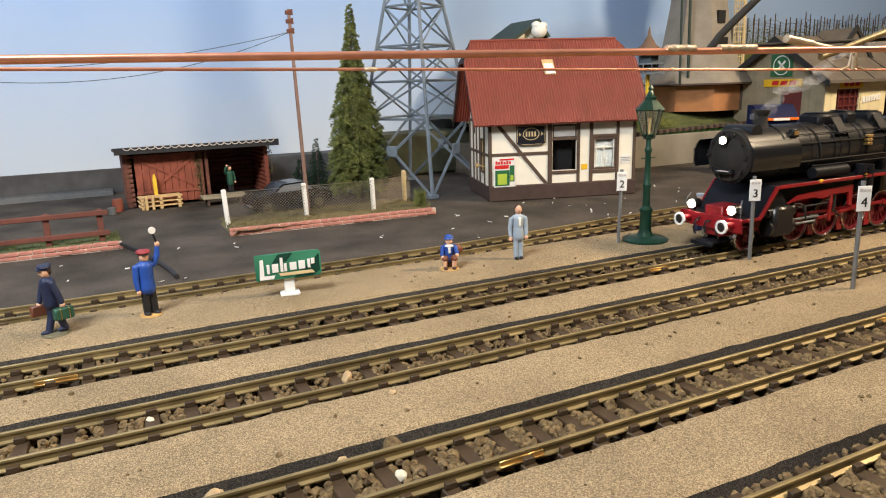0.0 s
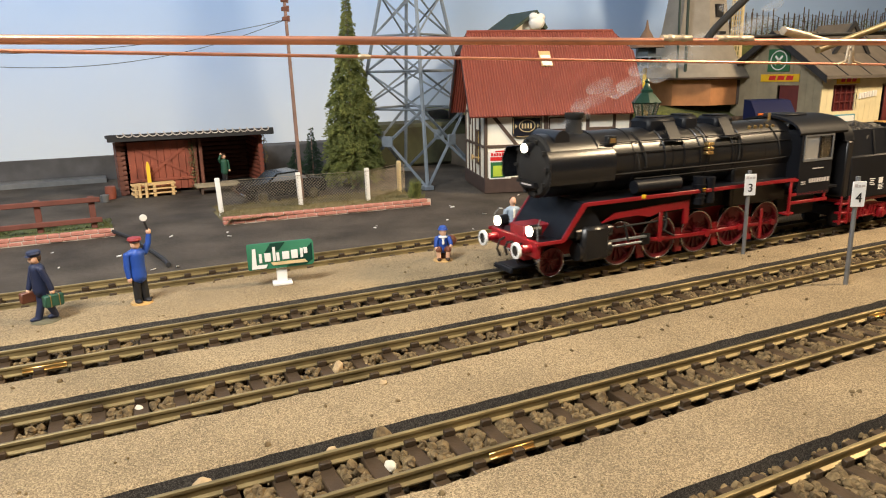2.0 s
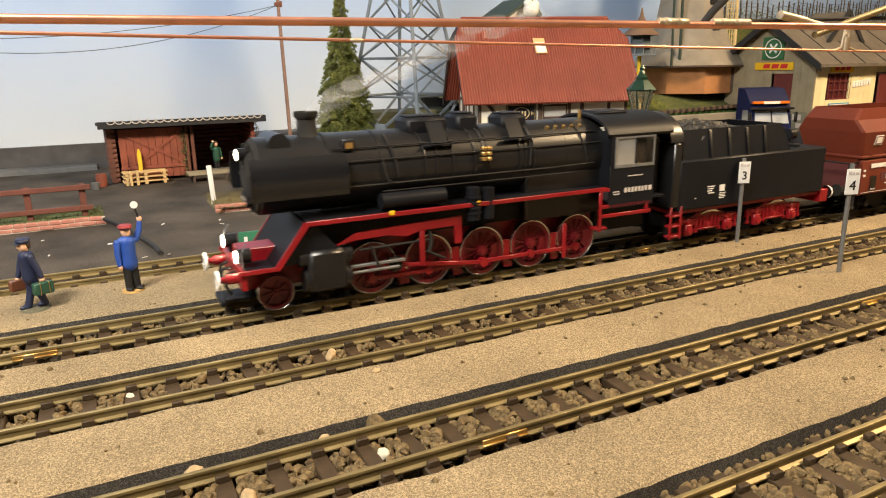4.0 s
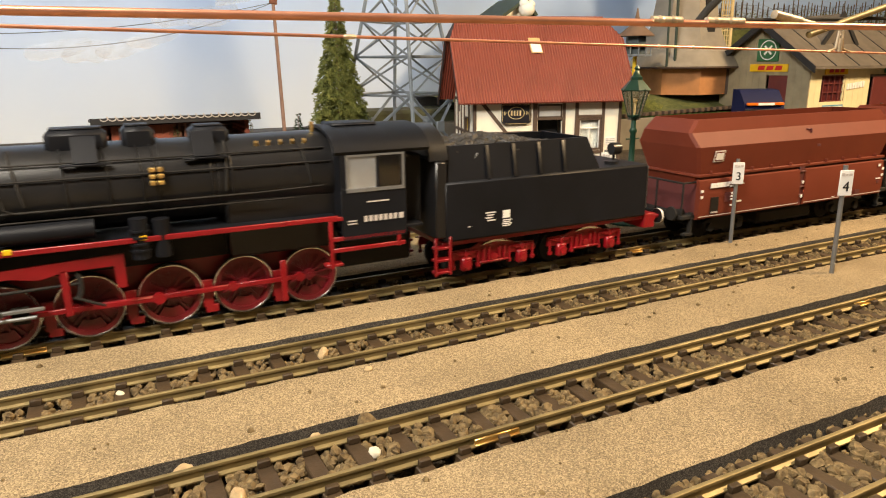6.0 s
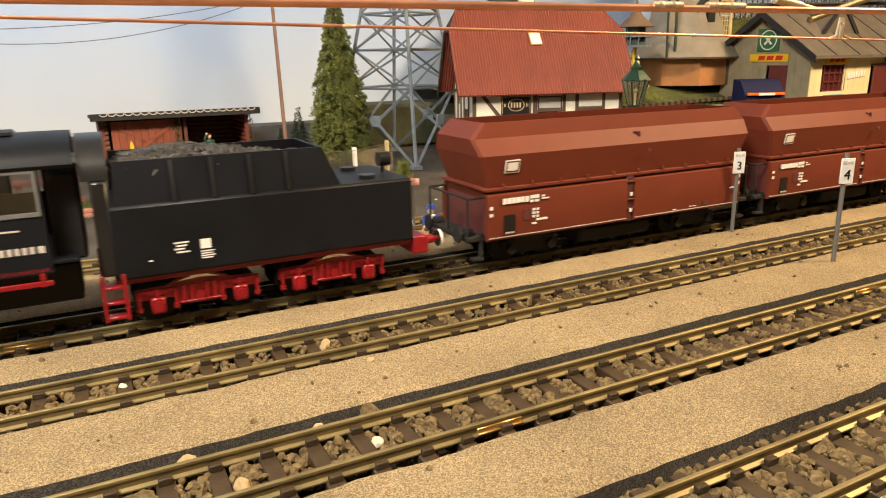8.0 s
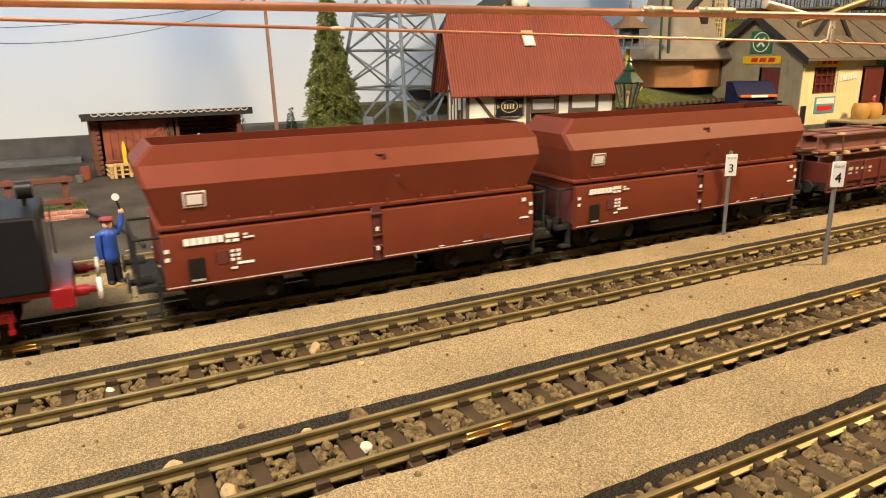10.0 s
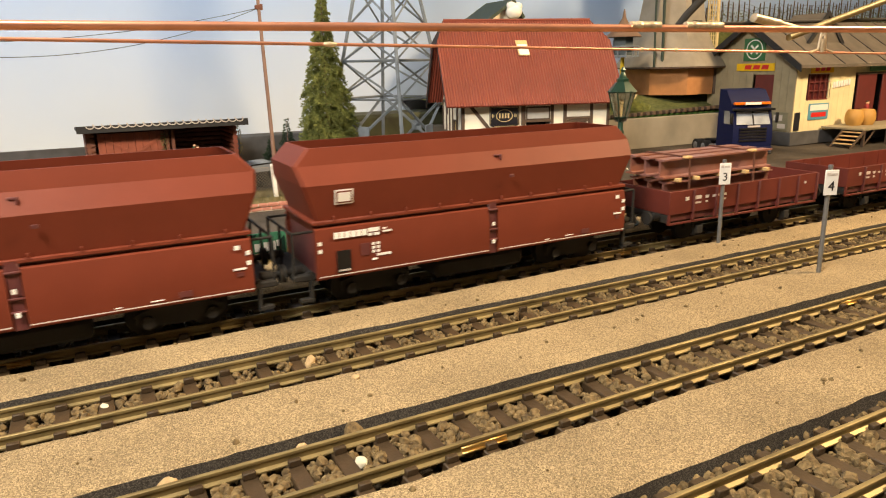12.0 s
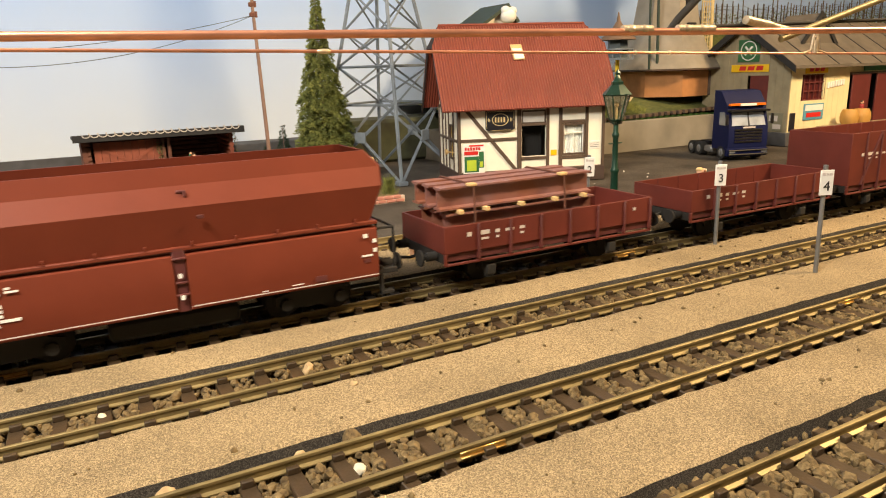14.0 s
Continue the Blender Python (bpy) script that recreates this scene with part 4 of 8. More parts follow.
        for i in range(7):
            t.box((x0 + 0.024 + i * 0.0055, y - 0.0003, 0.0865), (x0 + 0.0275 + i * 0.0055, y + 0.0003, 0.0925))
        t.box((x0 + 0.063, y - 0.0003, 0.0865), (x0 + 0.068, y + 0.0003, 0.0925)).box((x0 + 0.006, y - 0.0003, 0.085), (x0 + 0.016, y + 0.0003, 0.0862)).box((x0 + 0.006, y - 0.0003, 0.088), (x0 + 0.016, y + 0.0003, 0.0892))
        part("number_bars", t, GREY_PRINT, cab, "pale bars of lettering")
        g = Geo()
        for z in (0.092, 0.071, 0.059):
            g.box((0.130, s * (HALF - 0.002), z - 0.0022), (0.214 if z < 0.09 else 0.146, s * (HALF + 0.001), z + 0.0022), bv=0.0005)
        for x in (0.130, 0.205):
            g.box((x, s * (HALF - 0.002), 0.040 if x < 0.15 else 0.056), (x + 0.004, s * (HALF + 0.001), 0.093 if x < 0.15 else 0.072), bv=0.0005)
        g.box((0.126, s * (HALF - 0.012), 0.042), (0.144, s * HALF, 0.045), bv=0.0005)
        P("cab_steps", g, RED)
    P("cab_floor_gear", Geo().box((0.15, -0.022, 0.03), (0.235, 0.022, 0.066), bv=0.002), SOOT)
    VEHICLES.append((loco, 0.0))


def build_tender():
    """Coal tender: local x = 0 lies at 0.42 along the train."""
    o = 0.42
    t = thing("coal_tender", "black coal tender on two red bogies", "tender")
    x0, x1 = 0.262 - o, 0.556 - o
    g = Geo().box((x0, -HALF, 0.051), (x1, HALF, 0.1185), bv=0.0025)
    body = part("water_tank", g, BLACK_FLAT, t)
    # coal box with sloped walls
    xa, xb = 0.268 - o, 0.462 - o
    def wall(s):
        p = [(xa, s * 0.053, 0.1185), (xb + 0.016, s * 0.053, 0.1185), (xb, s * 0.046, 0.157), (xa + 0.004, s * 0.046, 0.157)]
        q = [(x, y - s * 0.003, z) for x, y, z in p]
        return Geo().add(p + q, [(0, 1, 2, 3), (7, 6, 5, 4), (0, 4, 5, 1), (1, 5, 6, 2), (2, 6, 7, 3), (3, 7, 4, 0)])
    for s in (-1, 1):
        side = part("coal_box_side", wall(s), BLACK_FLAT, t)
        for i in range(4):
            x = 0.318 - o + i * 0.035
            part("rib", Geo().prism([(x, s * 0.0552, 0.119), (x, s * 0.0535, 0.119), (x, s * 0.0470, 0.1555), (x, s * 0.0480, 0.1545)], (0.004, 0, 0)), BLACK, side)
    part("coal_box_back", Geo().prism([(xb + 0.016, -0.053, 0.1185), (xb + 0.016, 0.053, 0.1185), (xb, 0.046, 0.157), (xb, -0.046, 0.157)], (-0.003, 0, 0)), BLACK_FLAT, t)
    arc = [(0.0535 * math.sin(a), 0.140 + 0.040 * math.cos(a)) for a in np.linspace(-1.5, 1.5, 15)]
    inner = [(0.050 * math.sin(a), 0.140 + 0.0365 * math.cos(a)) for a in np.linspace(1.5, -1.5, 15)]
    part("front_shield", Geo().prism([(0.246 - o, y, z) for y, z in arc + inner], (0.022, 0, 0)).prism([(0.262 - o, y, z) for y, z in arc], (0.003, 0, 0)).box((0.252 - o, -0.055, 0.056), (0.266 - o, 0.055, 0.142), bv=0.002), BLACK, t)
    rnd = random.Random(11)
    heap = Geo()
    for _ in range(520):
        x, y = rnd.uniform(xa + 0.006, xb - 0.002), rnd.uniform(-0.042, 0.042)
        h = 0.141 + 0.020 * max(0, 1 - abs(x - (0.335 - o)) / 0.11) * (1 - (y / 0.05) ** 2)
        stone(heap, (x, y, h), rnd.uniform(0.005, 0.009), rnd)
    heap.box((xa + 0.002, -0.044, 0.12), (xb, 0.044, 0.139))
    tagged(part("coal", heap, COAL, t, "heap of black coal"), kind="stuff")
    for s in (-1, 1):
        y = s * (HALF + 0.0004)
        o += 0.009
        m = Geo().box((0.346 - o, y - 0.0003, 0.072), (0.3555 - o, y + 0.0003, 0.081))
        for i in range(4):
            m.box((0.323 - o + 0.002 * (i % 2), y - 0.0003, 0.0795 - i * 0.003), (0.336 - o - 0.002 * (i % 3), y + 0.0003, 0.0808 - i * 0.003))
            m.box((0.346 - o, y - 0.0003, 0.069 - i * 0.0022), (0.358 - o - 0.002 * (i % 2), y + 0.0003, 0.070 - i * 0.0022))
        m.box((0.300 - o, y - 0.0003, 0.066), (0.3035 - o, y + 0.0003, 0.067))
        o -= 0.009
        letters(m, WHITE, body)
        e = Geo().cyl((0.556 - o + 0.004, s * 0.05, 0.06), (0.556 - o + 0.004, s * 0.05, 0.115), 0.0008, n=6)
        part("hand_rail", e, DULL_STEEL, body)
        part("tank_filler", Geo().cyl((0.515 - o, s * 0.03, 0.1185), (0.515 - o, s * 0.03, 0.1225), 0.009, n=18), BLACK, body)
        g = Geo()
        for z in (0.016, 0.030, 0.044):
            g.box((0.250 - o, s * 0.046, z), (0.270 - o, s * 0.057, z + 0.003), bv=0.0006)
        for x in (0.249, 0.267):
            g.box((x - o, s * 0.0545, 0.014), (x - o + 0.0035, s * 0.0572, 0.058), bv=0.0006)
        part("step", g, RED, t)
        buffer(t, 0.574 - o, s * 0.0378, 0.044, 1)
    part("frame", Geo().box((0.262 - o, -0.05, 0.0455), (0.562 - o, 0.05, 0.051), bv=0.0008).box((0.556 - o, -0.054, 0.034), (0.574 - o, 0.054, 0.053), bv=0.001), RED, t)
    part("rear_lamp", Geo().cyl((0.545 - o, 0.0, 0.1185), (0.545 - o, 0, 0.128), 0.002, n=8).cyl((0.540 - o, 0, 0.133), (0.553 - o, 0, 0.133), 0.008, n=18), BLACK, t)
    for cx in (0.333 - o, 0.468 - o):
        bogie = part("bogie", Geo().box((cx - 0.05, -0.020, 0.018), (cx + 0.05, 0.020, 0.036), bv=0.002), SOOT, t)
        for s in (-1, 1):
            y = s * 0.0405
            f = Geo().prism([(cx - 0.058, y, 0.0255), (cx - 0.057, y, 0.036), (cx - 0.03, y, 0.0375), (cx - 0.018, y, 0.043), (cx + 0.018, y, 0.043), (cx + 0.03, y, 0.0375), (cx + 0.057, y, 0.036), (cx + 0.058, y, 0.0255)], (0, s * 0.003, 0))
            f.prism([(cx - 0.027, y, 0.031), (cx + 0.027, y, 0.031), (cx + 0.020, y, 0.018), (cx + 0.012, y, 0.0165), (cx - 0.012, y, 0.0165), (cx - 0.020, y, 0.018)], (0, s * 0.003, 0))
            for dx in (-0.038, 0.038):
                f.box((cx + dx - 0.0065, y, 0.012), (cx + dx + 0.0065, y + s * 0.008, 0.028), bv=0.0015)
                f.cyl((cx + dx, y + s * 0.008, 0.020), (cx + dx, y + s * 0.0105, 0.020), 0.0048, n=14)
                f.box((cx + dx - 0.0022, y, 0.028), (cx + dx + 0.0022, y + s * 0.006, 0.036), bv=0.0006)
                for i in range(3):
                    f.box((cx + dx - 0.016 + i * 0.004, y + s * 0.001, 0.0335 - i * 0.0014), (cx + dx + 0.016 - i * 0.004, y + s * 0.0055, 0.0345 - i * 0.0014))
                for d2 in (-0.0165, 0.0165):
                    f.cyl((cx + dx + d2, y + s * 0.0035, 0.016), (cx + dx + d2, y + s * 0.0035, 0.034), 0.0016, n=8)
                    f.cyl((cx + dx + d2, y + s * 0.0035, 0.015), (cx + dx + d2, y + s * 0.0035, 0.019), 0.0028, n=8)
            f.cyl((cx, y + s * 0.003, 0.024), (cx, y + s * 0.006, 0.024), 0.0045, n=14)
            for d2 in (-0.014, -0.007, 0.007, 0.014):
                f.cyl((cx + d2, y + s * 0.004, 0.020), (cx + d2, y + s * 0.004, 0.036), 0.0019, n=8)
            f.box((cx - 0.019, y, 0.0185), (cx + 0.019, y + s * 0.0065, 0.0205), bv=0.0005)
            part("bogie_side", f, RED, bogie)
            part("leaf_spring", Geo().prism([(cx - 0.020, y + s * 0.005, 0.041), (cx, y + s * 0.005, 0.0475), (cx + 0.020, y + s * 0.005, 0.041), (cx, y + s * 0.005, 0.043)], (0, s * 0.003, 0)), STEEL, bogie)
        for dx in (-0.038, 0.038):
            disc_wheels(t, cx + dx, 0.0195)
    VEHICLES.append((t, o))


def wagon_bogie(parent, cx):
    b = part("bogie", Geo().box((cx - 0.036, -0.030, 0.014), (cx + 0.036, 0.030, 0.030), bv=0.002), SOOT, parent)
    for s in (-1, 1):
        y = s * 0.0375
        f = Geo().prism([(cx - 0.04, y, 0.016), (cx - 0.04, y, 0.026), (cx - 0.012, y, 0.034), (cx + 0.012, y, 0.034), (cx + 0.04, y, 0.026), (cx + 0.04, y, 0.016), (cx + 0.012, y, 0.012), (cx - 0.012, y, 0.012)], (0, s * 0.004, 0))
        for dx in (-0.029, 0.029):
            f.cyl((cx + dx, y + s * 0.003, 0.018), (cx + dx, y + s * 0.008, 0.018), 0.006, n=12)
        part("bogie_side", f, SOOT, b)
    for dx in (-0.029, 0.029):
        disc_wheels(parent, cx + dx, 0.0185)


def build_hopper(place, label):
    """Bogie hopper wagon, local x from -0.2045 to 0.2045 over the body."""
    w = thing("hopper_wagon", label, "hopper wagon", group="oxide red hopper wagons")
    L = 0.2045
    # the upper hopper: rings of (half length, half width, height)
    rings = [(L - 0.003, 0.0505, 0.0965), (L + 0.010, 0.0572, 0.1335), (L + 0.014, 0.0445, 0.1520), (L - 0.002, 0.0405, 0.1690)]
    vs, fs = [], []
    for l, h, z in rings:
        c = 0.0035
        vs += [(-l + c, -h, z), (l - c, -h, z), (l, -h + c * 1.2, z), (l, h - c * 1.2, z), (l - c, h, z), (-l + c, h, z), (-l, h - c * 1.2, z), (-l, -h + c * 1.2, z)]
    for l, h, z in ((L - 0.004, 0.0380, 0.1690), (L + 0.006, 0.042, 0.150), (L - 0.03, 0.03, 0.10)):
        c = 0.0035
        vs += [(-l + c, -h, z), (l - c, -h, z), (l, -h + c * 1.2, z), (l, h - c * 1.2, z), (l - c, h, z), (-l + c, h, z), (-l, h - c * 1.2, z), (-l, -h + c * 1.2, z)]
    for j in range(6):
        fs += [(j * 8 + i, j * 8 + (i + 1) % 8, j * 8 + 8 + (i + 1) % 8, j * 8 + 8 + i) for i in range(8)]
    fs.append(tuple(range(48, 56)))
    up = part("upper_hopper", Geo().add(vs, fs), OXIDE, w, "", 6)
    part("ledge", Geo().box((-L - 0.002, -0.0545, 0.0925), (L + 0.002, 0.0545, 0.0965), bv=0.0008), OXIDE, w)
    for i in range(10):
        x = -L + 0.022 + i * (2 * L - 0.044) / 9
        for s in (-1, 1):
            part("rib", Geo().box((x - 0.001, s * 0.050, 0.0965), (x + 0.001, s * 0.0555, 0.1005), bv=0.0003), OXIDE, up)
    # the two side flaps of the lower bin, slightly bulged
    for s in (-1, 1):
        for a, b in ((-L, 0.001), (0.013, L)):
            prof = [(0.0500, 0.0905), (0.0550, 0.0880), (0.0575, 0.070), (0.0575, 0.050), (0.0560, 0.0355), (0.0520, 0.0345), (0.0500, 0.0345)]
            flap = part("side_flap", Geo().prism([(a, s * y, z) for y, z in prof], (b - a, 0, 0)), OXIDE, w)
            part("edge_line", Geo().box((a + 0.001, s * 0.0574, 0.0385), (b - 0.001, s * 0.0579, 0.0394)), GREY_PRINT, flap, "thin pale painted line")
        post = Geo().box((0.0015, s * 0.050, 0.034), (0.0125, s * 0.0545, 0.096), bv=0.0008)
        for z in (0.05, 0.062, 0.085):
            post.box((0.001, s * 0.052, z), (0.013, s * 0.0570, z + 0.002), bv=0.0004)
        part("middle_post", post, PURPLE_OXIDE, w)
        y = s * 0.0580
        m = Geo()
        def bar(x, z, dx, dz):
            m.box((x, y - 0.0004, z), (x + dx, y + 0.0004, z + dz))
        for i in range(6):
            bar(-L + 0.019 + i * 0.0061, 0.0775, 0.0052, 0.0065)
        bar(-L + 0.0565, 0.0805, 0.0125, 0.004), bar(-L + 0.0565, 0.0762, 0.0045, 0.0028), bar(-L + 0.063, 0.0762, 0.006, 0.0028)
        bar(-L + 0.073, 0.0815, 0.004, 0.0018), bar(-L + 0.073, 0.0785, 0.010, 0.0016)
        for i in range(3):
            bar(-L + 0.060, 0.0660 - i * 0.0042, 0.0035, 0.0026), bar(-L + 0.0655, 0.0660 - i * 0.0042, 0.0035, 0.0026)
        bar(-L + 0.0655, 0.0535, 0.016, 0.0024), bar(-L + 0.0595, 0.0495, 0.006, 0.002)
        for z in (0.0645, 0.0725):
            bar(-L + 0.0015, z, 0.0042, 0.0036)
        bar(0.0045, 0.068, 0.0035, 0.0042), bar(0.0045, 0.047, 0.0035, 0.0042), bar(L - 0.006, 0.074, 0.0042, 0.004), bar(L - 0.006, 0.064, 0.0042, 0.004), bar(L - 0.0165, 0.080, 0.005, 0.0042), bar(L - 0.019, 0.0600, 0.012, 0.0018)
        bar(L - 0.125, 0.041, 0.006, 0.0007), bar(L - 0.095, 0.042, 0.012, 0.0007)
        letters(m, WHITE, w)
        for xa, za, xb, zb in ((-L + 0.0475, 0.0560, -L + 0.0575, 0.0690), (L - 0.070, 0.0420, L - 0.058, 0.0475), (L - 0.016, 0.0535, L - 0.0095, 0.0575)):
            part("data_panel", Geo().box((xa, y - 0.0003, za), (xb, y + 0.0003, zb)), PURPLE_OXIDE, w)
        lab = Geo().box((-L + 0.021, y - 0.0003, 0.0415), (-L + 0.036, y + 0.0003, 0.0645))
        for i in range(5):
            lab.box((-L + 0.023 + i * 0.0025, y - 0.0006, 0.0425), (-L + 0.0248 + i * 0.0025, y + 0.0006, 0.0445), 1)
        part("label_holder", lab, [BLACK, GREY_PRINT], w, "black card holder")
        # round-cornered emblem on the sloping band
        zc, yc, tilt = 0.120, s * 0.0549, math.atan2(0.0067, 0.037)
        e = pose(-L + 0.033, yc, zc, 0, 0, 0) @ Matrix.Rotation(-s * tilt, 4, "X")
        em = Geo().box((-0.0100, s * 0.0004, -0.0078), (0.0100, s * 0.0010, 0.0078), 0, e, 0.0002)
        em.box((-0.0086, s * 0.0008, -0.0064), (0.0086, s * 0.0013, 0.0064), 1, e)
        em.box((-0.0070, s * 0.0010, -0.0048), (0.0070, s * 0.0016, 0.0048), 0, e)
        part("emblem", em, [WHITE, OXIDE], up, "white outlined oblong emblem")
        hk = Geo().box((-L + 0.217, s * 0.0455, 0.146), (-L + 0.225, s * 0.0505, 0.1480), bv=0.0004).box((-L + 0.223, s * 0.0455, 0.1420), (-L + 0.225, s * 0.0530, 0.1480), bv=0.0004)
        hk.box((-L + 0.231, s * 0.0590, 0.122), (-L + 0.237, s * 0.0610, 0.1255), bv=0.0004)
        part("lifting_lug", hk, PURPLE_OXIDE, up)
    part("inner_bin", Geo().box((-L + 0.004, -0.050, 0.036), (L - 0.004, 0.050, 0.0925), bv=0.001), PURPLE_OXIDE, w)
    for e in (-1, 1):
        x = e * L
        part("end_wall", Geo().prism([(x, -0.046, 0.0925), (x, 0.046, 0.0925), (x - e * 0.02, 0.046, 0.04), (x - e * 0.02, -0.046, 0.04)], (-e * 0.003, 0, 0)), OXIDE, w)
        part("end_platform", Geo().box((x + e * 0.000, -0.052, 0.036), (x + e * 0.024, 0.052, 0.042), bv=0.001), SOOT, w)
        rail = Geo()
        for y in (-0.048, 0.0, 0.048):
            rail.cyl((x + e * 0.022, y, 0.042), (x + e * 0.022, y, 0.086), 0.0014, n=8)
        rail.cyl((x + e * 0.022, -0.048, 0.086), (x + e * 0.022, 0.048, 0.086), 0.0014, n=8)
        for y in (-0.048, 0.048):
            rail.cyl((x + e * 0.022, y, 0.086), (x, y, 0.086), 0.0014, n=8)
        part("end_railing", rail, SOOT, w)
        part("ladder", Geo().box((x + e * 0.004, -0.052, 0.012), (x + e * 0.007, -0.046, 0.045)).box((x + e * 0.004, -0.054, 0.014), (x + e * 0.018, -0.046, 0.017)), SOOT, w)
        for s in (-1, 1):
            buffer(w, x + e * 0.010, s * 0.0378, 0.044, e, SOOT, False)
        wagon_bogie(w, e * 0.135)
    part("underframe", Geo().box((-L - 0.01, -0.03, 0.028), (L + 0.01, 0.03, 0.037), bv=0.001).box((-0.06, -0.04, 0.010), (0.06, 0.04, 0.03), bv=0.004), SOOT, w)
    VEHICLES.append((w, place))


def build_low_wagon(place, length, zt, label, name="low_side_wagon", category="flat wagon", boards=7, high=False):
    """Two-axle wagon with stake pockets; the sides reach up to zt."""
    w = thing(name, label, category, group="" if high else "low-sided wagons")
    L, zf = length / 2, 0.046
    part("floor", Geo().box((-L + 0.002, -0.053, zf - 0.002), (L - 0.002, 0.053, zf + 0.0015), bv=0.0006), OXIDE_FLAT, w)
    for s in (-1, 1):
        n = boards
        for i in range(n):
            a, b = -L + i * 2 * L / n, -L + (i + 1) * 2 * L / n
            panel = part("side_board", Geo().box((a + 0.0004, s * 0.0525, zf), (b - 0.0004, s * 0.0555, zt), bv=0.0005), OXIDE_FLAT, w)
            part("stake", Geo().box((b - 0.0022, s * 0.0548, 0.036), (b + 0.0012, s * 0.0575, zt - 0.001), bv=0.0004), PURPLE_OXIDE, panel)
        part("sole_bar", Geo().box((-L, s * 0.0495, 0.036), (L, s * 0.0525, 0.0455), bv=0.0006), PURPLE_OXIDE, w)
        st = Geo()
        for i in range(n + 1):
            x = -L + i * 2 * L / n
            st.box((x - 0.0018, s * 0.0525, 0.032), (x + 0.0018, s * 0.0560, 0.046), bv=0.0004)
        st.box((-L, s * 0.0530, 0.0315), (L, s * 0.0560, 0.0345), bv=0.0006)
        part("lower_rail", st, OXIDE_FLAT, w)
        y = s * 0.0557
        m = Geo()
        zc = zf + (zt - zf) * 0.55
        for x, dx, dz in ((0.028, 0.006, 0.005), (0.045, 0.013, 0.005), (0.066, 0.006, 0.004), (0.080, 0.012, 0.003), (0.100, 0.007, 0.0035), (length - 0.03, 0.004, 0.0035)):
            m.box((-L + x, y - 0.0003, zc), (-L + x + dx, y + 0.0004, zc + dz))
        for x, dx in ((0.047, 0.01), (0.067, 0.004), (0.101, 0.005)):
            m.box((-L + x, y - 0.0003, zc - 0.006), (-L + x + dx, y + 0.0004, zc - 0.0035))
        letters(m, GREY_PRINT, w)
        if high:
            for x in (-L * 0.5, L * 0.5):
                part("brace", Geo().prism([(x - 0.05, s * 0.0556, zf), (x - 0.046, s * 0.0556, zf), (x + 0.0, s * 0.0556, zt), (x - 0.004, s * 0.0556, zt)], (0, s * 0.002, 0)), PURPLE_OXIDE, w)
        for x in (-L * 0.6, L * 0.6):
            part("axle_guard", Geo().prism([(x - 0.012, s * 0.0465, 0.036), (x + 0.012, s * 0.0465, 0.036), (x + 0.006, s * 0.0465, 0.010), (x - 0.006, s * 0.0465, 0.010)], (0, s * 0.003, 0)).box((x - 0.006, s * 0.0465, 0.013), (x + 0.006, s * 0.054, 0.025), bv=0.001).prism([(x - 0.022, s * 0.049, 0.034), (x + 0.022, s * 0.049, 0.034), (x, s * 0.049, 0.027)], (0, s * 0.003, 0)), SOOT, w)
    for e in (-1, 1):
        part("end_board", Geo().box((e * L - 0.0015, -0.0555, zf), (e * L + 0.0015, 0.0555, zt), bv=0.0005), OXIDE_FLAT, w)
        part("buffer_beam", Geo().box((e * L - 0.001, -0.052, 0.034), (e * L + 0.004, 0.052, 0.0455), bv=0.0008), SOOT, w)
        for s in (-1, 1):
            buffer(w, e * (L + 0.004), s * 0.0378, 0.042, e, SOOT, False)
        part("coupling", Geo().tube([(e * L, 0, 0.038), (e * (L + 0.018), 0, 0.034), (e * (L + 0.03), 0, 0.036)], 0.0018, 8), SOOT, w)
        disc_wheels(w, e * L * 0.6, 0.0185)
    VEHICLES.append((w, place))


def i_beam(parent, x0, x1, y, z, h, wd):
    t = 0.0022
    pf = [(-wd, 0), (wd, 0), (wd, t), (t / 2, t * 1.6), (t / 2, h - t * 1.6), (wd, h - t), (wd, h), (-wd, h), (-wd, h - t), (-t / 2, h - t * 1.6), (-t / 2, t * 1.6), (-wd, t)]
    part("beam", Geo().prism([(x0, y + a, z + b) for a, b in pf], (x1 - x0, 0, 0)), BEAM_STEEL, parent)


def build_beam_load(place):
    w = thing("steel_beam_load", "stack of rusty steel beams tied on with brown straps", "steel beams")
    for y in (-0.026, 0.002, 0.030):
        i_beam(w, -0.118, 0.098, y, 0.0600, 0.0265, 0.0082)
    for y in (-0.026, 0.002, 0.030):
        i_beam(w, -0.126, 0.092, y, 0.0915, 0.0265, 0.0088)
    for x in (-0.105, -0.07, -0.02, 0.03, 0.075):
        part("spacer", Geo().box((x, -0.042, 0.0865), (x + 0.006, 0.045, 0.0915), bv=0.0006), LIGHT_WOOD, w)
        part("spacer", Geo().box((x, -0.042, 0.0475), (x + 0.006, 0.045, 0.0600), bv=0.0004), LIGHT_WOOD, w)
    for x in (-0.085, 0.045):
        part("strap", Geo().tube([(x, -0.044, 0.048), (x, -0.0405, 0.117), (x, -0.036, 0.1192), (x, 0.040, 0.1192), (x, 0.0445, 0.117), (x, 0.047, 0.048)], 0.0012, 8), SHED_DARK, w)
        part("knot", Geo().box((x - 0.007, -0.042, 0.1175), (x + 0.004, -0.033, 0.1210), bv=0.0008), LIGHT_WOOD, w)
    VEHICLES.append((w, place))


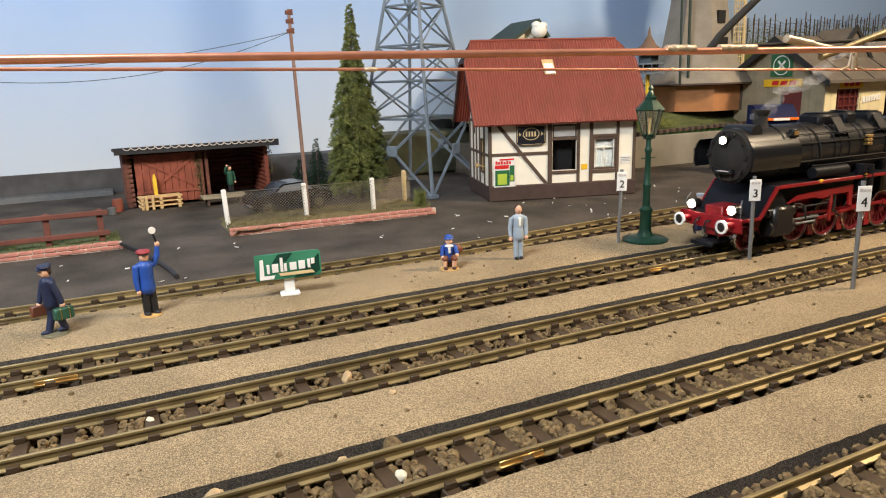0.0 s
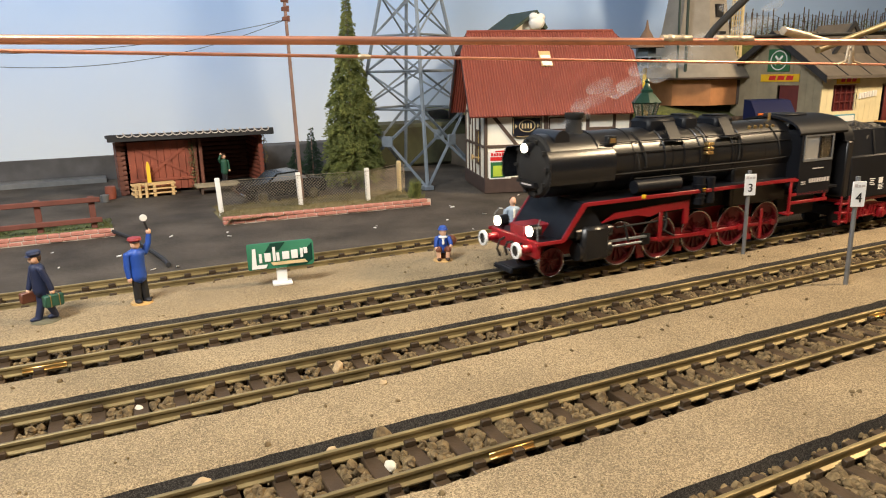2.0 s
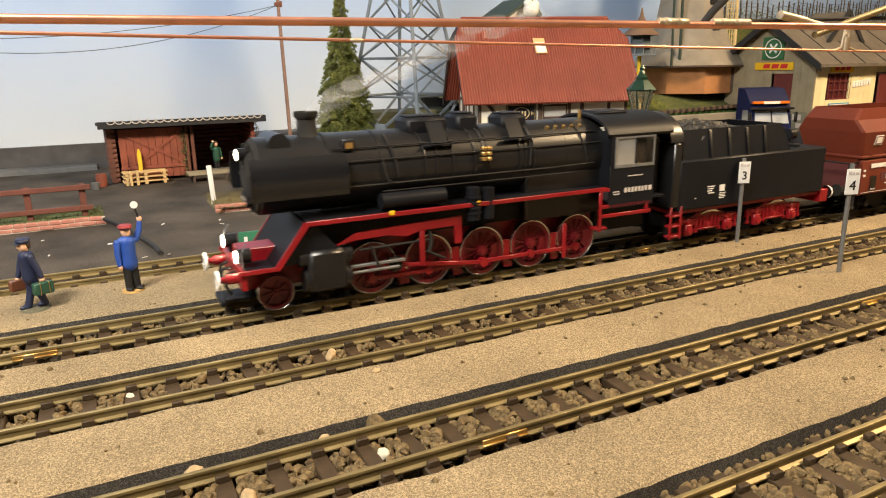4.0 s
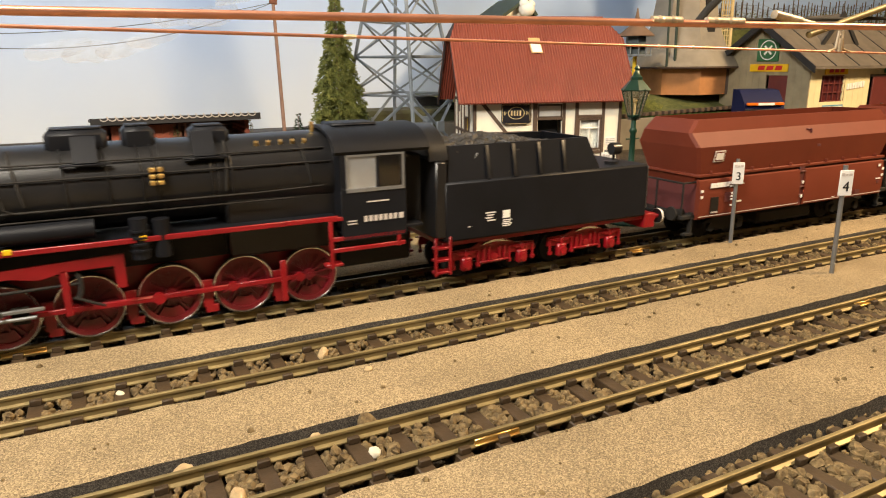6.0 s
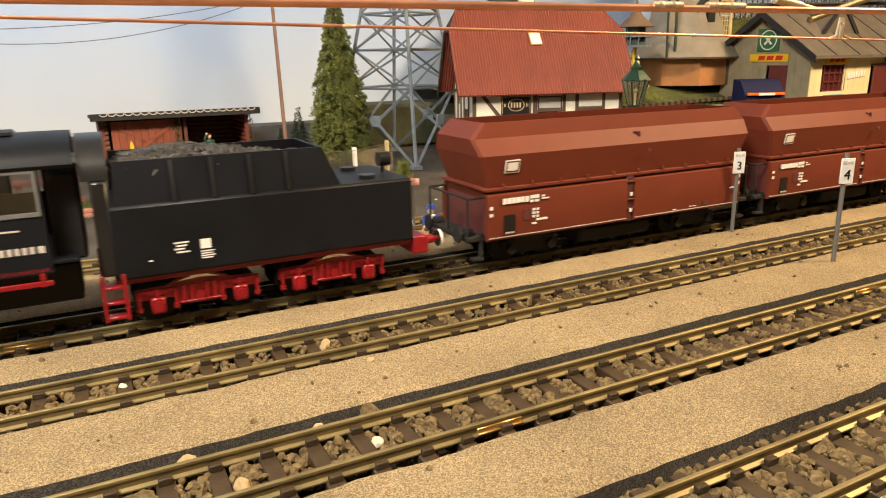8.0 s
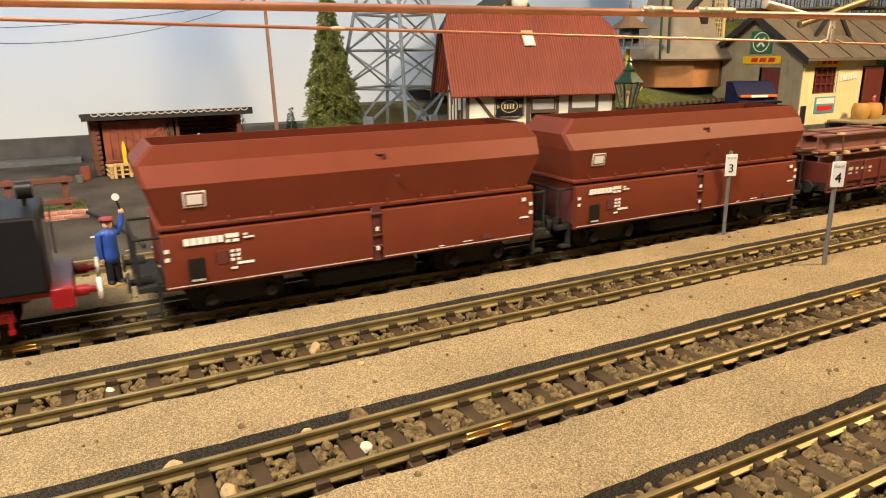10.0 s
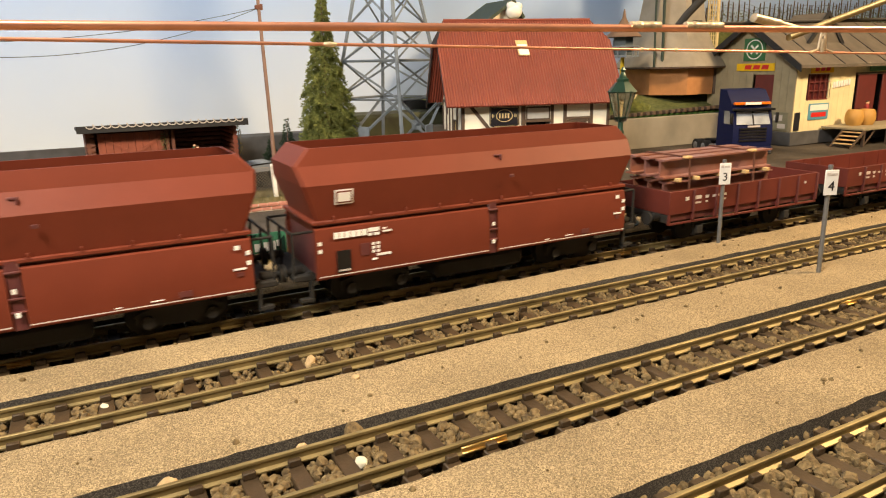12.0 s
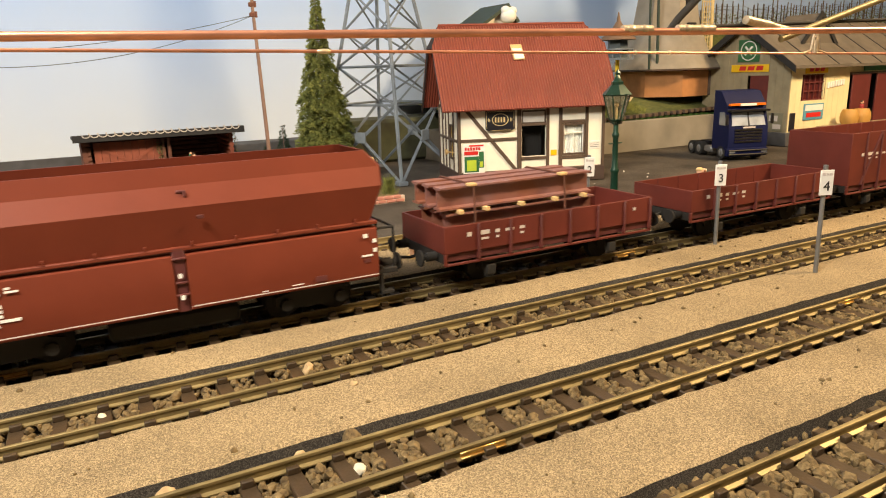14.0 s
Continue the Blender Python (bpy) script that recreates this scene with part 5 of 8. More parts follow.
build_locomotive()
build_tender()
build_hopper(0.8535, "oxide red hopper wagon with white lettering behind the tender")
build_hopper(0.8535 + 0.473, "oxide red hopper wagon with white lettering, second of two")
build_low_wagon(1.767, 0.308, 0.0775, "low-sided brown-red wagon carrying steel beams")
build_beam_load(1.745)
build_low_wagon(2.153, 0.308, 0.0765, "empty low-sided brown-red wagon")
build_low_wagon(2.510, 0.318, 0.1300, "high-sided brown-red open wagon", "gondola_wagon", "open wagon", 8, True)
# ---- half-timbered station house ----
def build_house():
    h = thing("station_house", "half-timbered station house with red corrugated roof", "house", pose(0.763, 1.327, GROUND_Z, 0, 0, -16.4))
    W, D, T = 0.343, 0.205, 0.006
    P = lambda name, g, m, label="": part(name, g, m, h, label)
    P("plinth", Geo().box((-0.003, -0.004, 0.0), (W + 0.003, D + 0.004, 0.033), bv=0.001), PLINTH)
    # front wall with two openings, cut as bands
    g = Geo()
    op = ((0.146, 0.203, 0.063, 0.166), (0.242, 0.297, 0.061, 0.133))
    xs = [0, 0.146, 0.203, 0.242, 0.297, W]
    for a, b in zip(xs, xs[1:]):
        hole = [o for o in op if abs(o[0] - a) < 1e-6]
        if hole:
            g.box((a, 0, 0.033), (b, T, hole[0][2])).box((a, 0, hole[0][3]), (b, T, 0.178))
        else:
            g.box((a, 0, 0.033), (b, T, 0.178))
    g.box((0, D - T, 0.033), (W, D, 0.178)).box((W - T, T, 0.033), (W, D - T, 0.178))
    P("wall", g, CREAM)
    # left gable wall with a window opening, pointed to the roof
    g = Geo().box((0, T, 0.033), (T, 0.055, 0.178)).box((0, 0.085, 0.033), (T, D - T, 0.178)).box((0, 0.055, 0.033), (T, 0.085, 0.06)).box((0, 0.055, 0.135), (T, 0.085, 0.178))
    P("side_wall", g, CREAM)
    for x in (0, W - T):
        P("gable_wall", Geo().prism([(x, 0.0, 0.178), (x, D, 0.178), (x, D * 0.70, 0.285), (x, D * 0.30, 0.285)], (T, 0, 0)), CREAM)
    # timbers on the front
    def beam(x0, z0, x1, z1):
        P("timber", Geo().box((x0, -0.0025, z0), (x1, 0.001, z1), bv=0.0006), TIMBER)
    for x0, z0, x1, z1 in ((-0.002, 0.033, 0.0045, 0.175), (0.1345, 0.033, 0.1445, 0.175), (0.2035, 0.033, 0.2105, 0.175), (0.2335, 0.033, 0.2415, 0.175), (0.2975, 0.033, 0.3045, 0.175), (0.338, 0.033, 0.345, 0.175),
                           (0.0045, 0.101, 0.1345, 0.1075), (0.1445, 0.055, 0.2035, 0.062), (0.2415, 0.053, 0.2975, 0.060), (0.2415, 0.134, 0.2975, 0.1405), (0.1445, 0.131, 0.2035, 0.136), (-0.002, 0.0325, 0.345, 0.0345)):
        beam(x0, z0, x1, z1)
    P("timber", Geo().prism([(0.012, -0.0022, 0.172), (0.022, -0.0022, 0.172), (0.1345, -0.0022, 0.036), (0.1245, -0.0022, 0.036)], (0, 0.003, 0)), TIMBER)
    for y in (0.0, 0.045, 0.092, 0.125, 0.16, D - 0.006):
        P("timber", Geo().box((-0.0025, y, 0.033), (0.001, y + 0.006, 0.24 if 0.03 < y < 0.17 else 0.175), bv=0.0006), TIMBER)
    for z in (0.1, 0.172, 0.225):
        P("timber", Geo().box((-0.0024, 0.03 if z > 0.2 else 0.006, z), (0.001, D - (0.03 if z > 0.2 else 0.006), z + 0.006), bv=0.0006), TIMBER)
    # door-like dark opening, sash above it, curtained window
    P("opening", Geo().box((0.146, 0.03, 0.062), (0.203, 0.034, 0.13)), DARK, "dark open window hatch")
    w1 = P("window_frame", Geo().box((0.146, 0.000, 0.136), (0.203, 0.004, 0.139)).box((0.146, 0, 0.162), (0.203, 0.004, 0.166)).box((0.146, 0, 0.136), (0.149, 0.004, 0.166)).box((0.200, 0, 0.136), (0.203, 0.004, 0.166)), TIMBER)
    part("pane", Geo().box((0.149, 0.0025, 0.139), (0.200, 0.0035, 0.162)), CURTAIN, w1)
    w2 = P("window_frame", Geo().box((0.242, -0.001, 0.061), (0.297, 0.004, 0.065)).box((0.242, -0.001, 0.129), (0.297, 0.004, 0.133)).box((0.242, -0.001, 0.065), (0.2455, 0.004, 0.129)).box((0.2935, -0.001, 0.065), (0.297, 0.004, 0.129)), TIMBER)
    part("sash", Geo().box((0.2685, 0.0002, 0.065), (0.2705, 0.0034, 0.110)).box((0.2455, 0.0002, 0.110), (0.2935, 0.0034, 0.1125)).box((0.2455, 0.0002, 0.065), (0.2475, 0.0034, 0.129)).box((0.2915, 0.0002, 0.065), (0.2935, 0.0034, 0.129)), WHITE, w2)
    g = Geo()
    for i in range(24):
        x = 0.2475 + i * 0.00183
        g.box((x, 0.0085 + 0.0012 * math.sin(i * 1.9), 0.065), (x + 0.0019, 0.0095 + 0.0012 * math.sin(i * 1.9), 0.129))
    part("curtain", g, CURTAIN, w2, "white net curtain")
    pane = part("pane", Geo().box((0.2475, 0.0055, 0.065), (0.2915, 0.0060, 0.129)), GLASS, w2)
    pane.visible_shadow = False
    sw = P("window_frame", Geo().box((-0.002, 0.054, 0.058), (0.002, 0.057, 0.137)).box((-0.002, 0.083, 0.058), (0.002, 0.086, 0.137)).box((-0.002, 0.054, 0.134), (0.002, 0.086, 0.137)).box((-0.002, 0.054, 0.058), (0.002, 0.086, 0.062)), TIMBER)
    # no lamp inside: the amber glow is only the pane's yellow paint
    part("pane", Geo().box((0.003, 0.057, 0.062), (0.0045, 0.083, 0.134)), YELLOW, sw, "window pane painted amber as if lit")
    # roof: two corrugated slopes with half hips
    ze, zr, zh, ov = 0.172, 0.3555, 0.308, 0.024
    def slope(side):
        g, n, amp = Geo(), 420, 0.0011
        x0, x1 = -0.040, 0.372
        vs = []
        for i in range(n + 1):
            x = x0 + (x1 - x0) * i / n
            top = min(zr, zh + (x - x0) / 0.022 * (zr - zh), zh + (x1 - x) / 0.040 * (zr - zh))
            wv = amp * math.sin(2 * math.pi * (x - x0) / 0.0062)
            for z in (ze, top):
                f = (z - ze) / (zr - ze)
                y = -ov + (D / 2 + ov) * f if side < 0 else D + ov - (D / 2 + ov) * f
                vs.append((x, y + side * wv * 0.85, z + wv * 0.5))
        for i in range(n + 1):
            for k in (0, 1):
                x, y, z = vs[2 * i + k]
                vs.append((x, y - side * 0.002, z - 0.003))
        m = 2 * (n + 1)
        fs = []
        for i in range(n):
            a = 2 * i
            fs += [(a, a + 2, a + 3, a + 1), (m + a, m + a + 1, m + a + 3, m + a + 2), (a, m + a, m + a + 2, a + 2), (a + 1, a + 3, m + a + 3, m + a + 1)]
        fs += [(0, 1, m + 1, m), (2 * n, m + 2 * n, m + 2 * n + 1, 2 * n + 1)]
        return g.add(vs, fs)
    for s in (-1, 1):
        P("roof", slope(s), ROOF_RED, "red-brown corrugated roof slope")
    ym = D / 2
    hw = (D / 2 + ov) * (1 - (zh - ze) / (zr - ze))
    for x, xr in ((-0.040, -0.018), (0.372, 0.332)):
        P("roof_hip", Geo().prism([(x, ym - hw, zh), (x, ym + hw, zh), (xr, ym, zr)], (0.0, 0, -0.003)), ROOF_SIDE)
        P("barge_board", Geo().prism([(x, -ov, ze - 0.004), (x, -ov, ze - 0.016), (x, ym - hw, zh - 0.016), (x, ym - hw, zh - 0.003)], (0.003 if x < 0 else -0.003, 0, 0)).prism([(x, D + ov, ze - 0.004), (x, D + ov, ze - 0.016), (x, ym + hw, zh - 0.016), (x, ym + hw, zh - 0.003)], (0.003 if x < 0 else -0.003, 0, 0)), ROOF_SIDE)
    P("ridge_cap", Geo().cyl((-0.018, ym, zr), (0.332, ym, zr), 0.003, n=10), ROOF_RED)
    sl = lambda z: -ov + (D / 2 + ov) * (z - ze) / (zr - ze)
    g = Geo()
    for d, k in ((0.0, 0), (0.0008, 1)):
        e = 0.002 * k
        g.prism([(0.1425 + e, sl(0.276) - 0.004 - d, 0.276 + e), (0.169 - e, sl(0.276) - 0.004 - d, 0.276 + e), (0.1665 - e, sl(0.309) - 0.004 - d, 0.309 - e), (0.140 + e, sl(0.309) - 0.004 - d, 0.309 - e)], (0, 0.005, 0.001), k)
    P("skylight", g, [LIGHT_WOOD, CREAM], "small cream roof hatch")
    # enamel signs
    s = P("oval_sign", Geo().box((0.060, -0.006, 0.128), (0.128, -0.0045, 0.168), bv=0.0004).prism([(0.060, -0.006, 0.128), (0.128, -0.006, 0.128), (0.120, -0.006, 0.1235), (0.068, -0.006, 0.1235)], (0, 0.0015, 0)), ENAMEL_BLACK, "black enamel plate with gold border")
    def ring(rx, rz, w):
        n, vs, fs = 36, [], []
        for i in range(n):
            a = 2 * math.pi * i / n
            for q in (1.0, 1 - w):
                vs.append((0.094 + rx * q * math.cos(a), -0.0066, 0.148 + rz * q * math.sin(a)))
                vs.append((0.094 + rx * q * math.cos(a), -0.0058, 0.148 + rz * q * math.sin(a)))
        for i in range(n):
            a, b = 4 * i, 4 * ((i + 1) % n)
            fs += [(a, b, b + 2, a + 2), (a + 1, a + 3, b + 3, b + 1), (a, a + 1, b + 1, b), (a + 2, b + 2, b + 3, a + 3)]
        return Geo().add(vs, fs)
    o = ring(0.019, 0.0135, 0.09)
    for i in range(4):
        o.box((0.0815 + i * 0.0066, -0.0066, 0.1425), (0.0850 + i * 0.0066, -0.0058, 0.1535))
    for x in (0.066, 0.117):
        o.box((x, -0.0066, 0.144), (x + 0.0015, -0.0058, 0.152)).box((x + 0.003, -0.0066, 0.145), (x + 0.0045, -0.0058, 0.150))
    o.box((0.0625, -0.0064, 0.1655), (0.1255, -0.0058, 0.1662)).box((0.0700, -0.0064, 0.1248), (0.1180, -0.0058, 0.1255)).box((0.0622, -0.0064, 0.130), (0.0629, -0.0058, 0.166)).box((0.1251, -0.0064, 0.130), (0.1258, -0.0058, 0.166))
    part("gold_marks", o, ENAMEL_GOLD, s)
    p = P("poster", Geo().box((0.008, -0.0042, 0.032), (0.058, -0.003, 0.098), bv=0.0003), WHITE, "green and white enamel poster with a red heading")
    part("poster_field", Geo().box((0.011, -0.0047, 0.035), (0.044, -0.0042, 0.070)).box((0.0445, -0.0045, 0.044), (0.0555, -0.0042, 0.080)), SIGN_GREEN, p)
    part("poster_packet", Geo().box((0.0165, -0.0052, 0.038), (0.038, -0.0047, 0.062)).box((0.046, -0.005, 0.046), (0.053, -0.0045, 0.058)), mat("lime_print", (0.42, 0.55, 0.06), 0.5), p)
    q = Geo().box((0.0105, -0.0050, 0.0735), (0.0425, -0.0044, 0.0815))
    for i in range(6):
        q.box((0.0120 + i * 0.0062, -0.0050, 0.0835), (0.0165 + i * 0.0062, -0.0044, 0.0905 - 0.001 * (i % 2)))
    q.box((0.022, -0.0050, 0.092), (0.055, -0.0044, 0.0955))
    part("poster_heading", q, SIGN_RED, p)
    P("note", Geo().box((0.2145, -0.001, 0.062), (0.229, 0.0004, 0.0745), bv=0.0003), SIGN_YELLOW, "small yellow notice")
    n = P("note", Geo().box((0.309, -0.001, 0.072), (0.333, 0.0004, 0.090), bv=0.0003), WHITE, "small white notice with grey lines")
    part("note_lines", Geo().box((0.3105, -0.0015, 0.0845), (0.3315, -0.001, 0.0855)).box((0.3105, -0.0015, 0.0805), (0.3315, -0.001, 0.0815)).box((0.3105, -0.0015, 0.0765), (0.3315, -0.001, 0.0775)), DULL_STEEL, n)
    P("wall_lamp", Geo().cyl((-0.002, 0.045, 0.075), (-0.016, 0.045, 0.078), 0.0015, n=8).cyl((-0.016, 0.045, 0.078), (-0.022, 0.045, 0.078), 0.005, 0.007, n=14), LIGHT_WOOD)


build_house()

# a second house behind, only its gable and chimney show
def build_back_house():
    h = thing("back_house", "far house with a dark green roof and white gable", "house", pose(1.10, 1.80, 0.078))
    part("wall", Geo().box((-0.03, 0.0, 0.0), (0.13, 0.12, 0.26), bv=0.001), CREAM, h)
    part("roof", Geo().prism([(-0.05, -0.02, 0.262), (0.10, -0.02, 0.356), (0.14, -0.02, 0.305), (0.13, -0.02, 0.300), (0.098, -0.02, 0.345), (-0.045, -0.02, 0.255)], (0, 0.16, 0)), MILL_CAP, h)
    part("gable", Geo().prism([(-0.03, 0.0, 0.258), (0.13, 0.0, 0.258), (0.13, 0.0, 0.30), (0.098, 0.0, 0.342)], (0, 0.01, 0)), CREAM, h)
    part("gable_top", Geo().ball((0.098, -0.02, 0.32), (0.026, 0.02, 0.022), k=0).ball((0.088, -0.02, 0.335), (0.016, 0.014, 0.013)).ball((0.11, -0.022, 0.334), (0.014, 0.014, 0.012)), WHITE, h, "rounded white chimney hood")
    part("beam", Geo().box((0.075, -0.012, 0.25), (0.122, 0.0, 0.300), bv=0.002), mat("ochre_wood", (0.35, 0.2, 0.06), 0.7), h)


build_back_house()

# ---- girder tower ----
def build_tower():
    t = thing("girder_tower", "tall blue-grey steel lattice tower", "lattice tower")
    cx, cy = 0.722, 1.62
    R = lambda z: max(0.052, 0.176 - 0.232 * z)
    dirs = [Vector(d).normalized() for d in ((-0.26, -0.97, 0), (0.97, -0.26, 0), (0.26, 0.97, 0), (-0.97, 0.26, 0))]
    at = lambda i, z: Vector((cx, cy, z)) + dirs[i % 4] * R(z)
    def girder(a, b, w, parent):
        d = (b - a)
        m = Matrix.Translation(a) @ d.to_track_quat("Z", "Y").to_matrix().to_4x4()
        return Geo().box((-w, -w * 0.25, 0), (w, w * 0.25, d.length), 0, m).box((-w * 0.25, -w, 0), (w * 0.25, w, d.length), 0, m)
    levels = [-0.008, 0.172, 0.262, 0.346, 0.440, 0.520, 0.58, 0.64, 0.70, 0.76, 0.82]
    for i in range(4):
        leg = part("leg", girder(at(i, -0.010), at(i, 0.534), 0.0042, t), TOWER_GREY, t)
        part("foot", Geo().box(at(i, 0) + Vector((-0.012, -0.012, -0.0105)), at(i, 0) + Vector((0.012, 0.012, -0.001)), bv=0.001), TOWER_GREY, leg)
        for a, b in zip(levels, levels[1:]):
            for p, q in ((at(i, a), at(i + 1, b)), (at(i + 1, a), at(i, b))):
                part("brace", girder(p, q, 0.0036 if a < 0 else 0.0024, t), TOWER_GREY, t)
        part("upper_leg", girder(at(i, 0.534), at(i, 0.84), 0.0042, t), TOWER_GREY, t)
        for z in levels[1:]:
            part("cross_bar", girder(at(i, z), at(i + 1, z), 0.0028, t), TOWER_GREY, t)
    for i in range(4):
        mid = (at(i, 0.0) + at(i + 1, 0.0) + at(i, 0.172) + at(i + 1, 0.172)) / 4 + Vector((0, 0, 0.010))
        n = (dirs[i] + dirs[(i + 1) % 4]).normalized()
        m = Matrix.Translation(mid) @ n.to_track_quat("Y", "Z").to_matrix().to_4x4()
        part("gusset_plate", Geo().box((-0.016, 0.001, -0.013), (0.016, 0.005, 0.013), 0, m, 0.0006), TOWER_GREY, t)


build_tower()


# ---- trees: conifers of many short drooping twigs ----
def build_conifer(name, label, x, y, z0, height, radius, leaf, seed, boughs, twigs):
    """Whorls of drooping boughs, each a tuft of thin needle sprays, with gaps between them."""
    t = thing(name, label, "tree", pose(x, y, z0))
    rnd = random.Random(seed)
    part("trunk", Geo().cyl((0, 0, 0), (0, 0, height * 0.97), radius * 0.09, radius * 0.01, n=10), BARK, t)
    g = Geo()
    up = Vector((0, 0, 1))
    for i in range(boughs):
        f = 1 - (1 - (i + rnd.random()) / boughs) ** 0.62
        f = min(0.985, f)
        prof = float(np.interp(f, [0, 0.04, 0.25, 0.45, 0.7, 0.85, 0.95, 1], [0.85, 1.0, 0.92, 0.76, 0.36, 0.20, 0.10, 0.03]))
        reach = radius * prof * rnd.choice((rnd.uniform(0.82, 1.0), rnd.uniform(0.9, 1.14)))
        a = i * 2.39996 + rnd.uniform(-0.35, 0.35)
        d = Vector((math.cos(a), math.sin(a), 0))
        side = d.cross(up)
        root = Vector((0, 0, height * (0.055 + 0.945 * f)))
        droop = rnd.uniform(0.05, 0.50) * reach
        fat = max(0.004, reach * 0.20)
        for _ in range(twigs):
            u = rnd.uniform(0.08, 1.0) ** 0.7
            c = root + d * reach * u + up * (0.10 * reach * math.sin(u * 3.1) - droop * u * u)
            sw = (1.12 - u) * fat * 1.6
            p = c + side * rnd.uniform(-sw, sw) + up * rnd.gauss(0, fat * 0.16)
            way = (d * rnd.uniform(0.4, 1.0) + side * rnd.uniform(-0.9, 0.9) + up * rnd.uniform(-0.5, 0.55)).normalized()
            ln = rnd.uniform(0.0050, 0.0105) * (0.55 + 0.45 * prof)
            wd = ln * rnd.uniform(0.10, 0.17)
            q = way.orthogonal().normalized() * wd
            b = way.cross(q).normalized() * wd
            m = p + way * ln * 0.45
            g.add([p, m + q, m - q * 0.5 + b * 0.85, m - q * 0.5 - b * 0.85, p + way * ln], [(0, 1, 2), (0, 2, 3), (0, 3, 1), (4, 2, 1), (4, 3, 2), (4, 1, 3)])
    part("crown", g, leaf, t)
    return t


build_conifer("conifer_tree", "tall slender green model conifer", 0.548, 1.60, GROUND_Z, 0.455, 0.070, LEAF, 3, 700, 84)
build_conifer("conifer_tree", "small dark conifer beside the shed", 0.490, 1.76, GROUND_Z, 0.14, 0.030, LEAF_DARK, 5, 90, 26)
build_conifer("conifer_tree", "small dark conifer half hidden by the fence", 0.455, 1.80, GROUND_Z, 0.085, 0.028, LEAF_DARK, 6, 60, 26)

# ---- wooden shed ----
def build_shed():
    s = thing("wooden_shed", "red-brown log shed with black felt roof and one open bay", "shed", pose(0.033, 1.757, GROUND_Z, 0, 0, 1.0))
    W, D, H = 0.325, 0.15, 0.125
    for i in range(11):
        z = i * 0.0114 + 0.0057
        for a, b in (((0, 0, z), (0, D, z)), ((W, 0, z), (W, D, z)), ((0, D, z), (W, D, z))):
            a, b = Vector(a), Vector(b)
            d = (b - a).normalized() * 0.006
            part("log", Geo().cyl(a - d, b + d, 0.0062, n=10), SHED_DARK if a.x == 0 and b.y > 0 else SHED_RED, s)
        part("log", Geo().cyl((-0.006, 0, z), (0.012, 0, z), 0.0062, n=10), SHED_DARK, s)
    for i in range(9):
        x = 0.018 + i * 0.0158
        part("board", Geo().box((x, -0.003, 0.006), (x + 0.0152, 0.002, 0.122), bv=0.0006), SHED_RED, s)
    part("ledge", Geo().box((0.016, -0.006, 0.028), (0.162, -0.003, 0.034), bv=0.0006), SHED_RED, s)
    part("brace", Geo().prism([(0.02, -0.0055, 0.112), (0.03, -0.0055, 0.112), (0.158, -0.0055, 0.04), (0.148, -0.0055, 0.04)], (0, 0.003, 0)), SHED_RED, s)
    part("brace", Geo().prism([(0.148, -0.0058, 0.112), (0.158, -0.0058, 0.112), (0.06, -0.0058, 0.04), (0.05, -0.0058, 0.04)], (0, 0.003, 0)), SHED_RED, s)
    for x in (0.163, 0.176, W - 0.004):
        part("post", Geo().box((x, -0.004, 0), (x + 0.008, 0.004, 0.124), bv=0.0008), SHED_DARK, s)
    rnd = random.Random(4)
    ivy = Geo()
    for _ in range(260):
        c = Vector((0.158 + rnd.gauss(0, 0.004), -0.007, rnd.uniform(0.0, 0.12)))
        if rnd.random() < 0.35:
            c = Vector((W + 0.012 + rnd.gauss(0, 0.003), rnd.uniform(0, 0.02), rnd.uniform(0.05, 0.125)))
        m = Matrix.Translation(c) @ Euler([rnd.uniform(0, 6) for _ in "xyz"]).to_matrix().to_4x4()
        ivy.add([(-0.003, 0, 0), (0, 0.0014, 0), (0.003, 0, 0), (0, -0.0014, 0.0008)], [(0, 1, 2, 3)], 0, m)
    tagged(part("ivy", ivy, GRASS_DRY, s, "dry yellow-green climbing plant"), kind="stuff")
    roof = part("roof", Geo().prism([(-0.022, -0.035, 0.134), (-0.022, D + 0.02, 0.122), (-0.022, D + 0.02, 0.128), (-0.022, -0.035, 0.143)], (W + 0.05, 0, 0)), TAR, s)
    part("fascia", Geo().box((-0.022, -0.038, 0.127), (W + 0.028, -0.0345, 0.142), bv=0.0006), TAR, s)
    for i in range(20):
        x = 0.006 + i * 0.0172
        a = [(x + 0.0078 * math.cos(t), -0.0395, 0.1425 + 0.0056 * math.sin(t)) for t in np.linspace(math.pi * 1.02, math.pi * 2.25, 9)]
        part("tile_curl", Geo().tube(a, 0.0012, 6), GREY_PRINT, roof)


build_shed()
solid("barrel", Geo().lathe([(0.010, 0), (0.0118, 0.01), (0.0118, 0.02), (0.0105, 0.029), (0.0085, 0.029)], 18), SHED_RED, "rust red metal barrel beside the shed", "barrel", pose(0.005, 1.72, GROUND_Z))
solid("bucket", Geo().lathe([(0.007, 0), (0.009, 0.016), (0.0075, 0.016), (0.006, 0.003)], 16), DULL_STEEL, "dark grey bucket beside the shed", "bucket", pose(-0.008, 1.68, GROUND_Z))
solid("board", Geo().prism([(-0.004, 0, 0), (0.004, 0, 0), (0.0042, 0, 0.06), (0.0015, 0, 0.072), (-0.0015, 0, 0.072), (-0.0042, 0, 0.06)], (0, 0.003, 0)), YELLOW, "upright pointed yellow board leaning on the shed", "board", pose(0.090, 1.728, GROUND_Z + 0.006, -6, 0, 0))
pal = thing("pallet_stack", "stack of pale wooden pallets before the shed", "pallets", pose(0.05, 1.695, GROUND_Z, 0, 0, 4))
